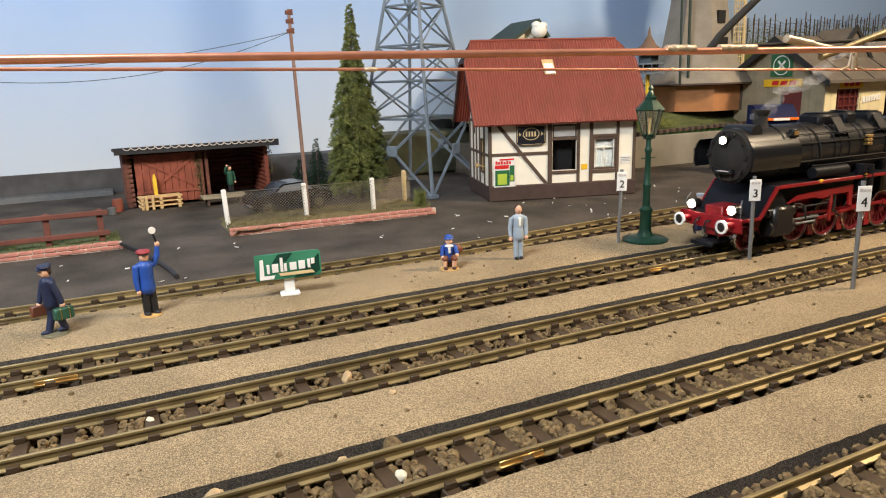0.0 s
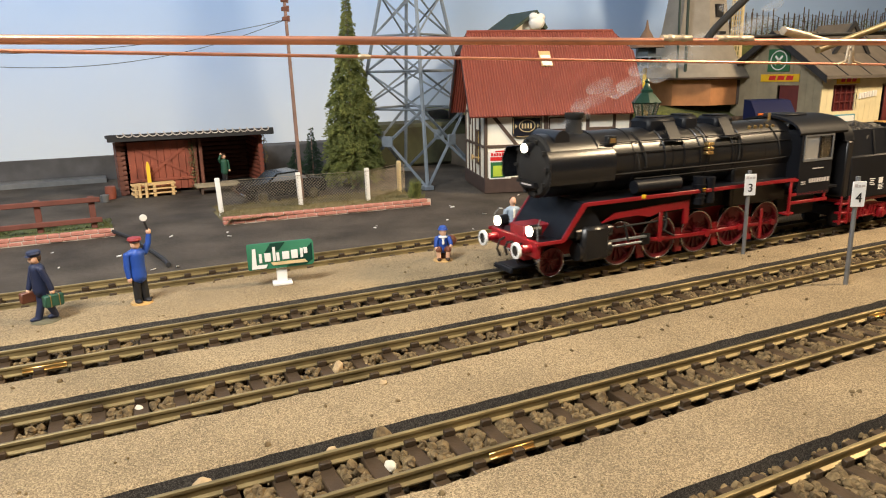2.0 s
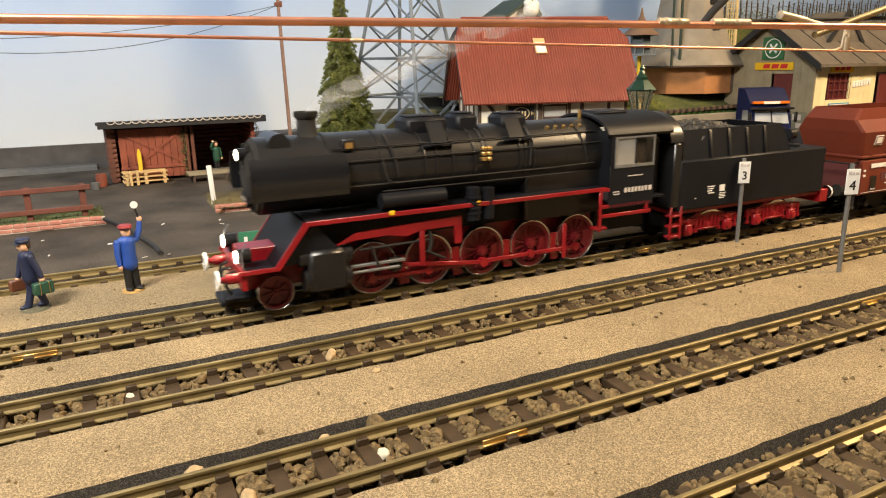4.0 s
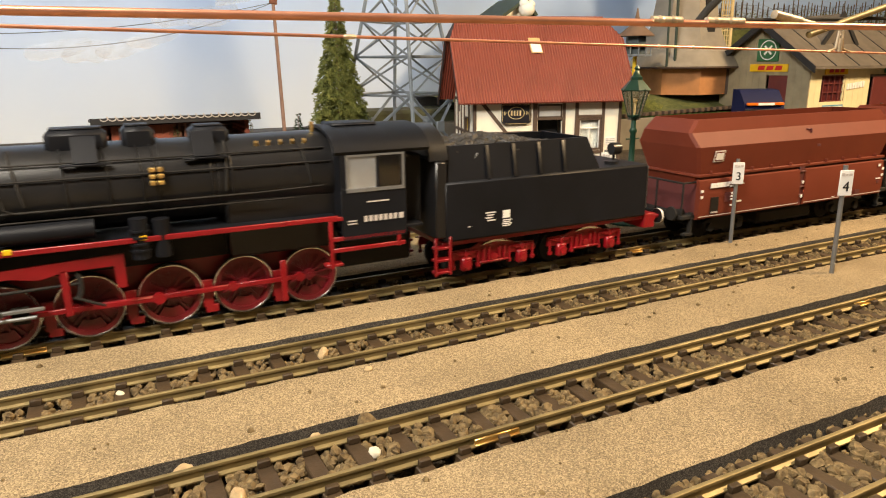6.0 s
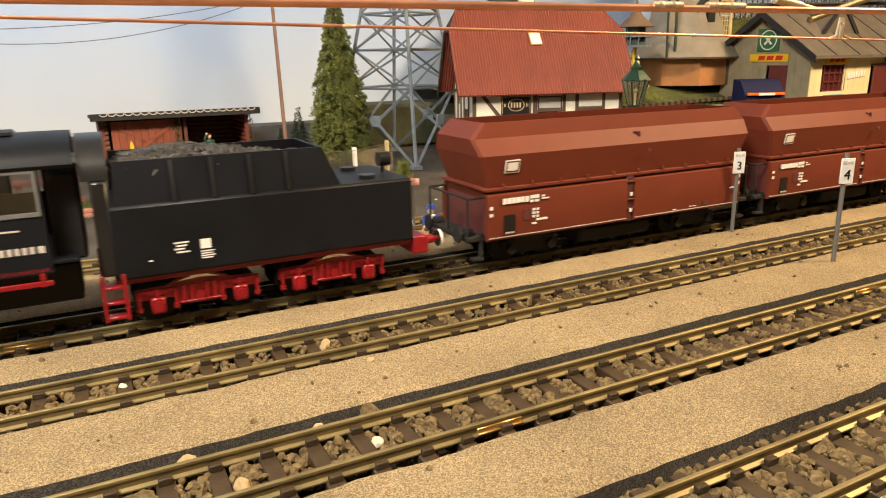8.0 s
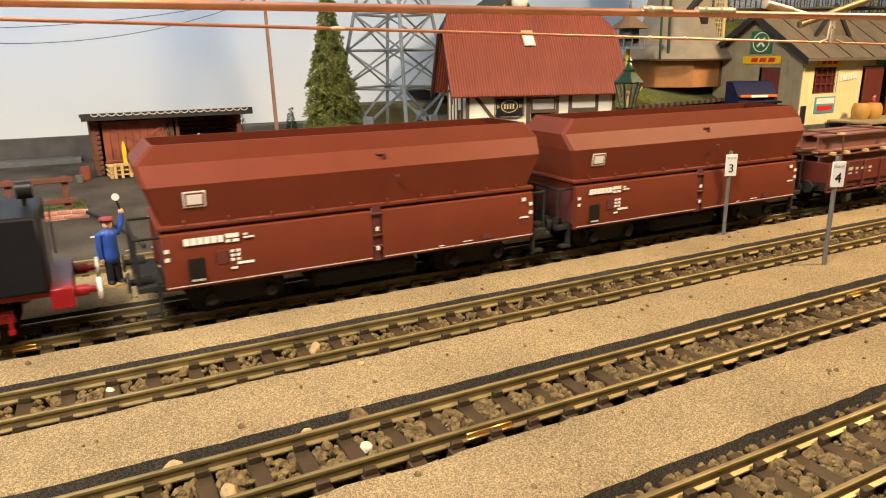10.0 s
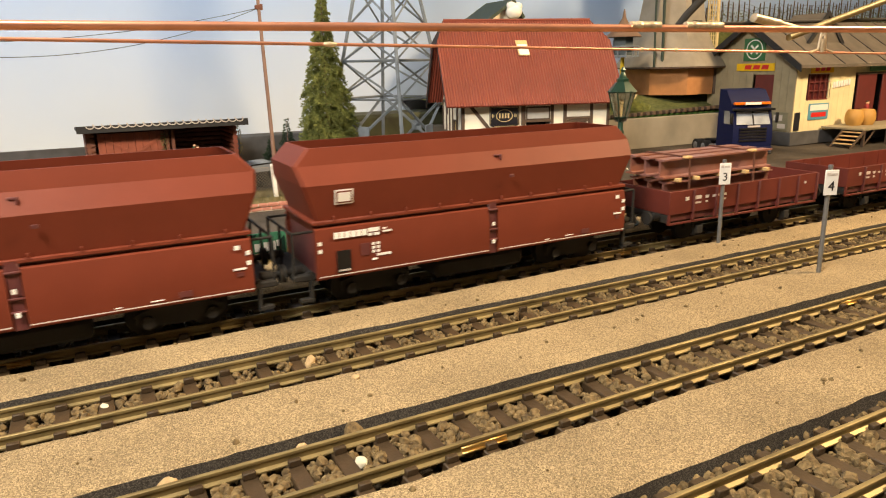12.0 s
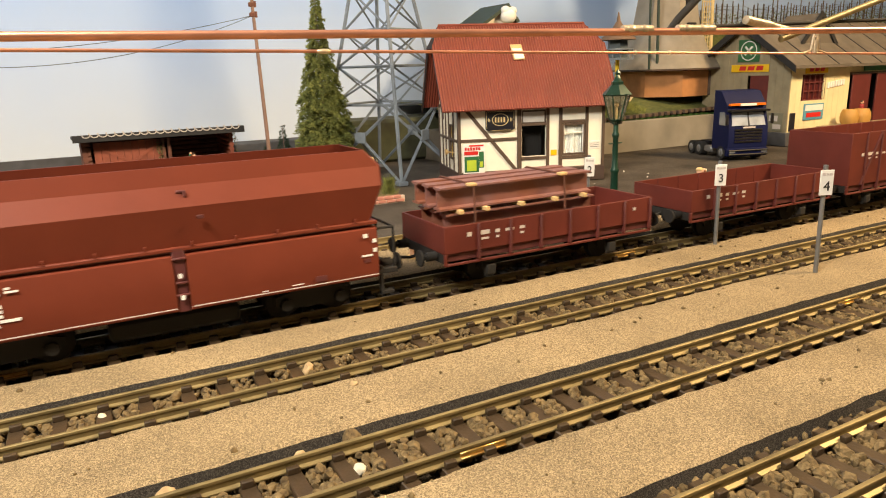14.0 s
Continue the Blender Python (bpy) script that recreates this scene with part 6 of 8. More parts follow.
for k in range(3):
    for j in range(4):
        part("slat", Geo().box((0, j * 0.010, k * 0.010 + 0.006), (0.095, j * 0.010 + 0.007, k * 0.010 + 0.009), bv=0.0004), LIGHT_WOOD, pal)
    for x in (0.004, 0.044, 0.084):
        part("bearer", Geo().box((x, 0, k * 0.010), (x + 0.007, 0.038, k * 0.010 + 0.006), bv=0.0004), LIGHT_WOOD, pal)
for x in (0.012, 0.026):
    part("slat", Geo().box((x, -0.005, 0), (x + 0.006, -0.002, 0.034), bv=0.0004), LIGHT_WOOD, pal)
cart = thing("flat_cart", "low wooden flat cart in front of the open shed", "cart", pose(0.185, 1.66, GROUND_Z))
part("bed", Geo().box((0, 0, 0.016), (0.10, 0.05, 0.021), bv=0.0006), GREY_BOARD, cart)
for x in (0.01, 0.085):
    for y in (0.004, 0.042):
        part("leg", Geo().box((x, y, 0), (x + 0.005, y + 0.005, 0.016)), TIMBER, cart)

# ---- dark car behind the fence ----
def build_car():
    c = thing("car", "dark saloon car parked behind the wire fence", "car", pose(0.345, 1.50, GROUND_Z, 0, 0, 8))
    prof = [(-0.09, 0.014), (-0.092, 0.032), (-0.085, 0.040), (-0.045, 0.045), (-0.022, 0.063), (0.028, 0.065), (0.058, 0.047), (0.086, 0.043), (0.092, 0.032), (0.090, 0.014)]
    body = part("body", Geo().prism([(x, -0.034, z) for x, z in prof], (0, 0.068, 0)), mat("dark_car_lacquer", (0.012, 0.014, 0.016), 0.2), c)
    part("side_window", Geo().prism([(-0.038, -0.0345, 0.046), (-0.020, -0.0345, 0.060), (0.026, -0.0345, 0.062), (0.048, -0.0345, 0.047)], (0, -0.0006, 0)), CAB_GLASS, body)
    part("bumper", Geo().box((-0.096, -0.034, 0.018), (-0.09, 0.034, 0.024), bv=0.001), STEEL, body)
    for x in (-0.058, 0.058):
        for y in (-0.032, 0.032):
            w = part("wheel", Geo().cyl((x, y - 0.005, 0.016), (x, y + 0.005, 0.016), 0.016, n=24), TYRE, c)
            part("rim", Geo().cyl((x, y + math.copysign(0.005, y), 0.016), (x, y + math.copysign(0.0062, y), 0.016), 0.0105, n=20), STEEL, w)


build_car()

# ---- brick kerbs with planted beds, wire fence, wooden rail fence ----
def brick_kerb(name, x0, y0, x1, y1, label):
    k = thing(name, label, "brick kerb", pose(x0, y0, GROUND_Z, 0, 0, math.degrees(math.atan2(y1 - y0, x1 - x0))), kind="structure")
    L = math.hypot(x1 - x0, y1 - y0)
    part("mortar", Geo().box((0.001, 0.001, -0.001), (L - 0.001, 0.009, 0.0125)), MORTAR, k)
    rnd = random.Random(int(x0 * 99))
    shapes = [Geo().box((0, 0, 0), (l, 0.0105, 0.0062), bv=0.0011).mesh("brick", BRICK) for l in (0.0165, 0.019, 0.021)]
    for row in range(2):
        x = -0.008 * row
        while x < L - 0.012:
            i = rnd.randrange(3)
            ob = new("brick", shapes[i])
            ob.parent = k
            ob.matrix_local = pose(max(0, x), -0.0004 + rnd.uniform(-0.0006, 0.0006), row * 0.0070 + 0.0002, rnd.uniform(-2, 2), rnd.uniform(-1.5, 1.5), rnd.uniform(-1.5, 1.5))
            x += (0.0165, 0.019, 0.021)[i] + 0.0008
    return k


brick_kerb("kerb", 0.183, 1.280, 0.597, 1.262, "low kerb of pink-red bricks in two courses")
brick_kerb("kerb", -0.62, 1.288, 0.003, 1.286, "low kerb of pink-red bricks beside the rail fence")


def planted_bed(name, x0, x1, y0, y1, material, label, blades, seed, reach):
    rnd = random.Random(seed)
    g = Geo()
    n, m = 40, 10
    vs = [(x0 + (x1 - x0) * i / n, y0 + (y1 - y0) * j / m, GROUND_Z + (0.009 + 0.004 * noise.noise((i * 0.5, j * 0.5, seed)) if 0 < i < n and j < m else -0.001)) for i in range(n + 1) for j in range(m + 1)]
    fs = [(i * (m + 1) + j, (i + 1) * (m + 1) + j, (i + 1) * (m + 1) + j + 1, i * (m + 1) + j + 1) for i in range(n) for j in range(m)]
    g.add(vs, fs)
    for _ in range(blades):
        x, y = rnd.uniform(x0, x1), rnd.uniform(y0, y1)
        h = rnd.uniform(0.3, 1.0) * reach
        dx, dy = rnd.uniform(-0.6, 0.6) * h, rnd.uniform(-0.6, 0.6) * h
        z = GROUND_Z + 0.007
        g.add([(x - 0.0005, y, z), (x + 0.0005, y, z), (x + dx, y + dy, z + h)], [(0, 1, 2)])
    return solid(name, g, material, label, "grass", kind="stuff")


planted_bed("grass_bed", 0.187, 0.60, 1.273, 1.44, GRASS_DRY, "dry grass bed inside the wire fence", 5000, 3, 0.010)
planted_bed("grass_bed", -0.62, 0.0, 1.297, 1.42, GRASS, "green grass bed behind the brick kerb", 4000, 4, 0.008)
bush = Geo()
rnd = random.Random(8)
for _ in range(420):
    a, r, z = rnd.uniform(0, 6.28), rnd.uniform(0, 0.016), rnd.uniform(0, 0.03)
    h = rnd.uniform(0.008, 0.02)
    x, y = r * math.cos(a) * (1 - z * 16), r * math.sin(a) * (1 - z * 16)
    bush.add([(x - 0.0006, y, z), (x + 0.0006, y, z), (x + 0.5 * h * math.cos(a), y + 0.5 * h * math.sin(a), z + h)], [(0, 1, 2)])
solid("grass_tuft", bush, LEAF, "green tuft of tall grass at the kerb's end", "grass", pose(0.585, 1.315, GROUND_Z + 0.004))


def build_wire_fence():
    f = thing("wire_fence", "sagging wire mesh fence on white posts", "fence")
    posts = [(0.194, 1.366), (0.349, 1.358), (0.489, 1.344), (0.592, 1.420)]
    for i, (x, y) in enumerate(posts):
        lean = (-2.5, -2.0, -1.0, 0)[i]
        p = part("post", Geo().box((-0.0045, -0.003, 0), (0.0045, 0.003, 0.076), bv=0.0008), WHITE if i < 3 else PALE_WOOD, f)
        p.matrix_local = pose(x, y, GROUND_Z, 0, lean, 0)
    posts = posts + [(0.612, 1.435)]
    for (xa, ya), (xb, yb) in zip(posts, posts[1:]):
        a, b = Vector((xa, ya - 0.004, GROUND_Z + 0.012)), Vector((xb, yb - 0.004, GROUND_Z + 0.012))
        d = b - a
        L, H, c = d.length, 0.058, 0.0062
        u = d.normalized()
        g = Geo()
        n = int((L + H) / c)
        bulge = lambda s, z: 0.003 * math.sin(math.pi * s / L) * math.sin(math.pi * min(1, z / H))
        nrm = Vector((u.y, -u.x, 0))
        for sgn in (1, -1):
            for i in range(n + 1):
                s0 = -H + i * c if sgn > 0 else i * c
                pts = []
                for k in range(11):
                    z = H * k / 10
                    s = s0 + sgn * z
                    if -1e-6 <= s <= L + 1e-6:
                        zz = z * (1 - 0.06 * math.sin(math.pi * s / L))
                        pts.append(a + u * s + Vector((0, 0, zz)) + nrm * bulge(s, z))
                if len(pts) > 1:
                    g.cyl(pts[0], pts[-1], 0.00034, n=4, cap=False)
        g.cyl(a + Vector((0, 0, H)), b + Vector((0, 0, H)), 0.0005, n=5)
        part("wire_mesh", g, MESH_WIRE, f)


build_wire_fence()


def build_rail_fence():
    f = thing("rail_fence", "red-brown wooden fence with two rails", "fence")
    for i in range(6):
        x = -0.028 - i * 0.083
        part("post", Geo().box((x - 0.005, 1.330, GROUND_Z), (x + 0.005, 1.338, GROUND_Z + 0.066), bv=0.001), FENCE_BROWN, f)
    for z in (0.024, 0.060):
        part("fence_rail", Geo().box((-0.50, 1.325, GROUND_Z + z - 0.0045), (-0.014, 1.330, GROUND_Z + z + 0.0045), bv=0.001), FENCE_BROWN, f)


build_rail_fence()
solid("drain_pipe", Geo().tube([(0.0, 1.290, -0.002), (0.028, 1.22, -0.004), (0.062, 1.06, -0.006), (0.066, 1.02, -0.0065)], 0.0035, 8), TAR, "black rubber hose lying across the asphalt", "hose")

# ---- telegraph pole with slack wires ----
pole = thing("telegraph_pole", "thin leaning grey-pink telegraph pole with insulators", "telegraph pole")
top = Vector((0.357, 1.41, 0.405))
foot = Vector((0.366, 1.41, GROUND_Z))
part("mast", Geo().cyl(foot, top, 0.0042, 0.003, n=12), BARK, pole)
for f in (0.90, 0.945, 0.985):
    c = foot.lerp(top, f)
    part("insulator", Geo().box(c + Vector((-0.007, -0.004, -0.004)), c + Vector((0.003, 0.004, 0.004)), bv=0.001).cyl(c + Vector((0.005, 0, -0.005)), c + Vector((0.005, 0, 0.006)), 0.003, n=10), SHED_DARK, pole)
for end, sag in (((-0.6, 1.42, 0.335), 0.050), ((-0.6, 1.41, 0.405), 0.108)):
    a, b = top + Vector((0, 0, -0.043)), Vector(end)
    part("wire", Geo().tube([a.lerp(b, i / 40) - Vector((0, 0, sag * 4 * (i / 40) * (1 - i / 40))) for i in range(41)], 0.0006, 5), WIRE, pole)

# ---- gas lantern ----
def build_lantern():
    l = thing("street_lantern", "dark green cast-iron street lantern on a round foot", "street lamp", pose(0.758, 0.822, SAND_Z))
    part("foot", Geo().lathe([(0.036, 0), (0.036, 0.003), (0.030, 0.006), (0.014, 0.008), (0.0115, 0.011)], 32), LAMP_GREEN, l)
    part("column", Geo().lathe([(0.0115, 0.011), (0.0105, 0.014), (0.0095, 0.018), (0.009, 0.045), (0.0105, 0.048), (0.0105, 0.051), (0.0060, 0.056), (0.0055, 0.085), (0.0068, 0.088), (0.0068, 0.091), (0.0048, 0.094), (0.0042, 0.140), (0.0058, 0.143), (0.0058, 0.146), (0.004, 0.149), (0.0038, 0.166)], 20), LAMP_GREEN, l)
    part("ladder_bar", Geo().cyl((-0.013, 0, 0.132), (0.013, 0, 0.132), 0.0012, n=8), LAMP_GREEN, l)
    def ring(z, r):
        return [Vector((r * math.cos(a), r * math.sin(a), z)) for a in [math.pi / 6 + math.pi / 3 * i for i in range(6)]]
    lo, hi = ring(0.168, 0.0095), ring(0.206, 0.0205)
    frame_g = Geo()
    for i in range(6):
        frame_g.cyl(lo[i], hi[i], 0.0011, n=6).cyl(lo[i], lo[(i + 1) % 6], 0.0013, n=6).cyl(hi[i], hi[(i + 1) % 6], 0.0016, n=6)
    head = part("lantern_frame", frame_g, LAMP_GREEN, l)
    for i in range(6):
        a, b, c, d = lo[i] * 0.985, lo[(i + 1) % 6] * 0.985, hi[(i + 1) % 6] * 0.97, hi[i] * 0.97
        for v, z in ((a, 0.168), (b, 0.168), (c, 0.206), (d, 0.206)):
            v.z = z
        pane = part("pane", Geo().prism([a, b, c, d], ((lo[i] + lo[(i + 1) % 6]) * -0.02)), LAMP_GLASS, head)
        pane.visible_shadow = False
    part("burner", Geo().cyl((0, 0, 0.168), (0, 0, 0.186), 0.0016, n=8).ball((0, 0, 0.190), 0.0035), LIGHT_WOOD, l)
    part("roof", Geo().lathe([(0.024, 0.206), (0.0215, 0.2085), (0.012, 0.219), (0.0095, 0.221), (0.0095, 0.225), (0.0065, 0.227), (0.003, 0.235), (0.0045, 0.238), (0.001, 0.243)], 6), LAMP_GREEN, l)
    part("lamp_seat", Geo().lathe([(0.004, 0.160), (0.0075, 0.164), (0.0105, 0.168)], 12), LAMP_GREEN, l)


build_lantern()

# ---- dovecote on a yellow post ----
dv = thing("dovecote", "six-sided dovecote with brown cone roof on a yellow post", "birdhouse", pose(1.498, 1.640, 0.092))
part("post", Geo().cyl((0, 0, 0), (0, 0, 0.175), 0.006, n=12), YELLOW, dv)
part("house", Geo().lathe([(0.030, 0.173), (0.030, 0.228), (0.025, 0.236)], 6), mat("blue_grey_boards", (0.06, 0.085, 0.10), 0.6), dv)
part("floor", Geo().lathe([(0.050, 0.170), (0.050, 0.175), (0.030, 0.176)], 6), TOWER_GREY, dv)
for i in range(12):
    a = math.pi / 6 * i
    part("baluster", Geo().cyl((0.046 * math.cos(a), 0.046 * math.sin(a), 0.175), (0.046 * math.cos(a), 0.046 * math.sin(a), 0.200), 0.0019, n=6), TOWER_GREY, dv)
part("rail", Geo().lathe([(0.048, 0.199), (0.048, 0.203), (0.044, 0.203), (0.044, 0.199)], 12), TOWER_GREY, dv)
part("roof", Geo().lathe([(0.054, 0.228), (0.051, 0.233), (0.020, 0.258), (0.006, 0.283), (0.0015, 0.308)], 18), mat("grey_brown_shingle", (0.16, 0.10, 0.07), 0.85), dv)
for i in range(5):
    a = -2.6 + 0.55 * i
    part("dove_hole", Geo().cyl((0.0250 * math.cos(a), 0.0250 * math.sin(a), 0.198), (0.0305 * math.cos(a), 0.0305 * math.sin(a), 0.198), 0.006, n=10), DARK, dv)

# ---- platform number signs ----
def number_sign(body, x, y, height, plate_z, lean, label):
    s = thing("platform_sign", label, "sign", pose(x, y, SAND_Z, 0, lean, -26), group="platform number signs")
    part("post", Geo().cyl((0, 0.0, 0), (0, 0.0, height), 0.0027, n=12), DULL_STEEL, s)
    plate = part("plate", Geo().box((-0.0078, -0.0050, plate_z - 0.0148), (0.0078, -0.0032, plate_z + 0.0148), bv=0.0004), WHITE, s)
    num = new("number", text_mesh(body, 0.0160))
    num.data.materials.append(CLOTH_BLACK)
    num.parent = plate
    num.matrix_local = pose(0.0, -0.0055, plate_z - 0.0045, 90, 0, 0)
    part("small_print", Geo().box((-0.0062, -0.0056, plate_z + 0.0085), (-0.0025, -0.005, plate_z + 0.0118)).box((-0.0016, -0.0056, plate_z + 0.0085), (0.001, -0.005, plate_z + 0.0112)).box((0.002, -0.0056, plate_z + 0.0085), (0.0058, -0.005, plate_z + 0.0112)), GREY_PRINT, plate)


number_sign("2", 0.7093, 0.829, 0.117, 0.099, 1.2, "white platform sign with number two on a grey post")
number_sign("3", 0.793, 0.650, 0.118, 0.099, -0.5, "white platform sign with number three on a grey post")
number_sign("4", 0.780, 0.4904, 0.130, 0.110, -0.6, "white platform sign with number four on a grey post")

# ---- small green advertising sign on a white foot ----
ad = thing("advertising_sign", "small green enamel sign with white mark on a foot", "sign", pose(0.185, 0.833, SAND_Z, 0, 0, -8))
part("foot", Geo().box((-0.012, -0.009, 0), (0.012, 0.009, 0.004), bv=0.001).box((-0.0065, -0.003, 0.004), (0.0065, 0.003, 0.024), bv=0.0008), WHITE, ad)
outline = []
W2, H2, R2 = 0.0405, 0.0165, 0.005
for cx, cz, a0 in ((W2 - R2, H2 - R2, 0), (-W2 + 0.002, H2 - 0.002, 90), (-W2 + 0.002, -H2 + 0.002, 180), (W2 - R2, -H2 + R2, 270)):
    rr = R2 if cx > 0 else 0.002
    outline += [(cx + rr * math.cos(radians(a0 + i * 22.5)), 0, cz + rr * math.sin(radians(a0 + i * 22.5))) for i in range(5)]
m = pose(0, -0.004, 0.0395, 0, -0.8, 0)
plate = part("plate", Geo().prism(outline, (0, -0.0022, 0), 0, m), GREEN_SIGN, ad)
part("dark_band", Geo().prism([(0.006, -0.0024, -0.0155), (0.030, -0.0024, -0.0155), (0.0385, -0.0024, -0.010), (0.0385, -0.0024, 0.012), (0.028, -0.0024, 0.002)], (0, -0.0003, 0), 0, m).prism([(-0.012, -0.0024, 0.0155), (0.006, -0.0024, 0.0155), (-0.002, -0.0024, 0.006), (-0.02, -0.0024, 0.004)], (0, -0.0003, 0), 0, m), DARK_GREEN_SIGN, plate)
part("white_letter_shape", Geo().prism([(-0.036, -0.0030, -0.015), (-0.019, -0.0030, -0.015), (-0.017, -0.0030, -0.0105), (-0.030, -0.0030, -0.0105), (-0.030, -0.0030, 0.0105), (-0.034, -0.0030, 0.0105)], (0, -0.0006, 0), 0, m), WHITE, plate)
for x, z0, z1, w in ((-0.0265, -0.008, 0.004, 0.0035), (-0.0200, -0.007, 0.004, 0.0075), (-0.0100, -0.007, 0.011, 0.0035), (-0.0055, -0.007, 0.0035, 0.0035), (0.0015, -0.006, 0.004, 0.0085), (0.0125, -0.006, 0.005, 0.008), (0.0235, -0.0055, 0.006, 0.0035), (0.028, -0.001, 0.0065, 0.0045)):
    part("white_letter_shape", Geo().box((x, -0.0036, z0), (x + w, -0.0030, z1), 0, m, 0.0002), WHITE, plate)
part("gold_band", Geo().prism([(-0.010, -0.0028, -0.0125), (0.032, -0.0028, -0.0125), (0.029, -0.0028, -0.0085), (-0.013, -0.0028, -0.0085)], (0, -0.0004, 0), 0, m), ENAMEL_GOLD, plate)

# ---- painted figures, each one mesh ----
def figure(name, label, m, mats, parts):
    """One mesh of limbs: (kind, points, radii, material number)."""
    g = Geo()
    for kind, a, b, k in parts:
        if kind == "limb":
            g.cyl(a[0], a[1], b[0], b[1], n=12, k=k)
            g.ball(a[1], b[1], 10, 6, k).ball(a[0], b[0], 10, 6, k)
        elif kind == "ball":
            g.ball(a, b, 14, 9, k)
        elif kind == "box":
            g.box(a, b, k, bv=0.0012)
        else:
            g.cyl(a[0], a[1], b[0], b[1], n=20, k=k)
    ob = solid(name, g, mats, label, "figurine", m)
    return ob


mm = 0.001
L_, B_, C_, X_ = "limb", "ball", "cone", "box"
V = lambda *p: tuple(q * mm for q in p)
R_ = lambda *p: tuple(q * mm for q in p)
figure("figurine", "painted figurine of a guard raising a signalling disc", pose(0.0214, 0.839, SAND_Z, 0, 0, 18),
       [CLOTH_BLACK, CLOTH_BLUE, SKIN, CLOTH_RED, WHITE, TAN, HAIR],
       [(C_, (V(0, 0, 0), V(0, 0, 2.2)), R_(12.5, 12), 5), (L_, (V(-3.5, 0, 3), V(-3.2, 0, 34)), R_(4.2, 5.2), 0), (L_, (V(5.5, 0, 3), V(3.2, 0, 34)), R_(4.2, 5.2), 0),
        (B_, V(-4.5, -3, 3.6), R_(4, 6.5, 2.6), 0), (B_, V(6.5, -3, 3.6), R_(4, 6.5, 2.6), 0),
        (L_, (V(0, 0, 33), V(0, 0, 44)), R_(9.2, 8.2), 1), (L_, (V(0, 0, 44), V(0, 0, 58)), R_(8.2, 8.8), 1), (B_, V(0, 0, 60), R_(11.5, 6.5, 5.5), 1),
        (L_, (V(-10.5, 0, 59), V(-12, -1, 45)), R_(3.8, 3.4), 1), (L_, (V(-12, -1, 45), V(-11.5, -2, 34)), R_(3.4, 2.9), 1), (B_, V(-11, -2.5, 30.5), R_(2.6, 2.6, 3.4), 2),
        (L_, (V(10, 0, 60), V(15, -1, 70)), R_(3.9, 3.4), 1), (L_, (V(15, -1, 70), V(16.5, -1, 79)), R_(3.2, 2.8), 1), (B_, V(16.5, -1.5, 83), R_(3, 3, 3.4), 2),
        (L_, (V(16, -2, 84), V(12.5, -3, 97)), R_(1.2, 1.2), 0), (C_, (V(12, -4.5, 100), V(12, -2.5, 100)), R_(4.0, 4.0), 4),
        (C_, (V(0, 0, 62), V(0, 0, 66)), R_(3.6, 3.4), 2), (B_, V(0, -0.5, 70.5), R_(5.2, 5.8, 6.4), 2), (B_, V(0, 1.6, 71), R_(5.2, 4.6, 5.6), 6),
        (C_, (V(0, -0.5, 73.5), V(0, -0.5, 76)), R_(5.9, 7.4), 3), (C_, (V(0, -0.5, 76), V(0, -0.5, 78.5)), R_(8.0, 7.0), 3), (B_, V(0, -6, 73.8), R_(4.6, 3.2, 0.8), 0)])
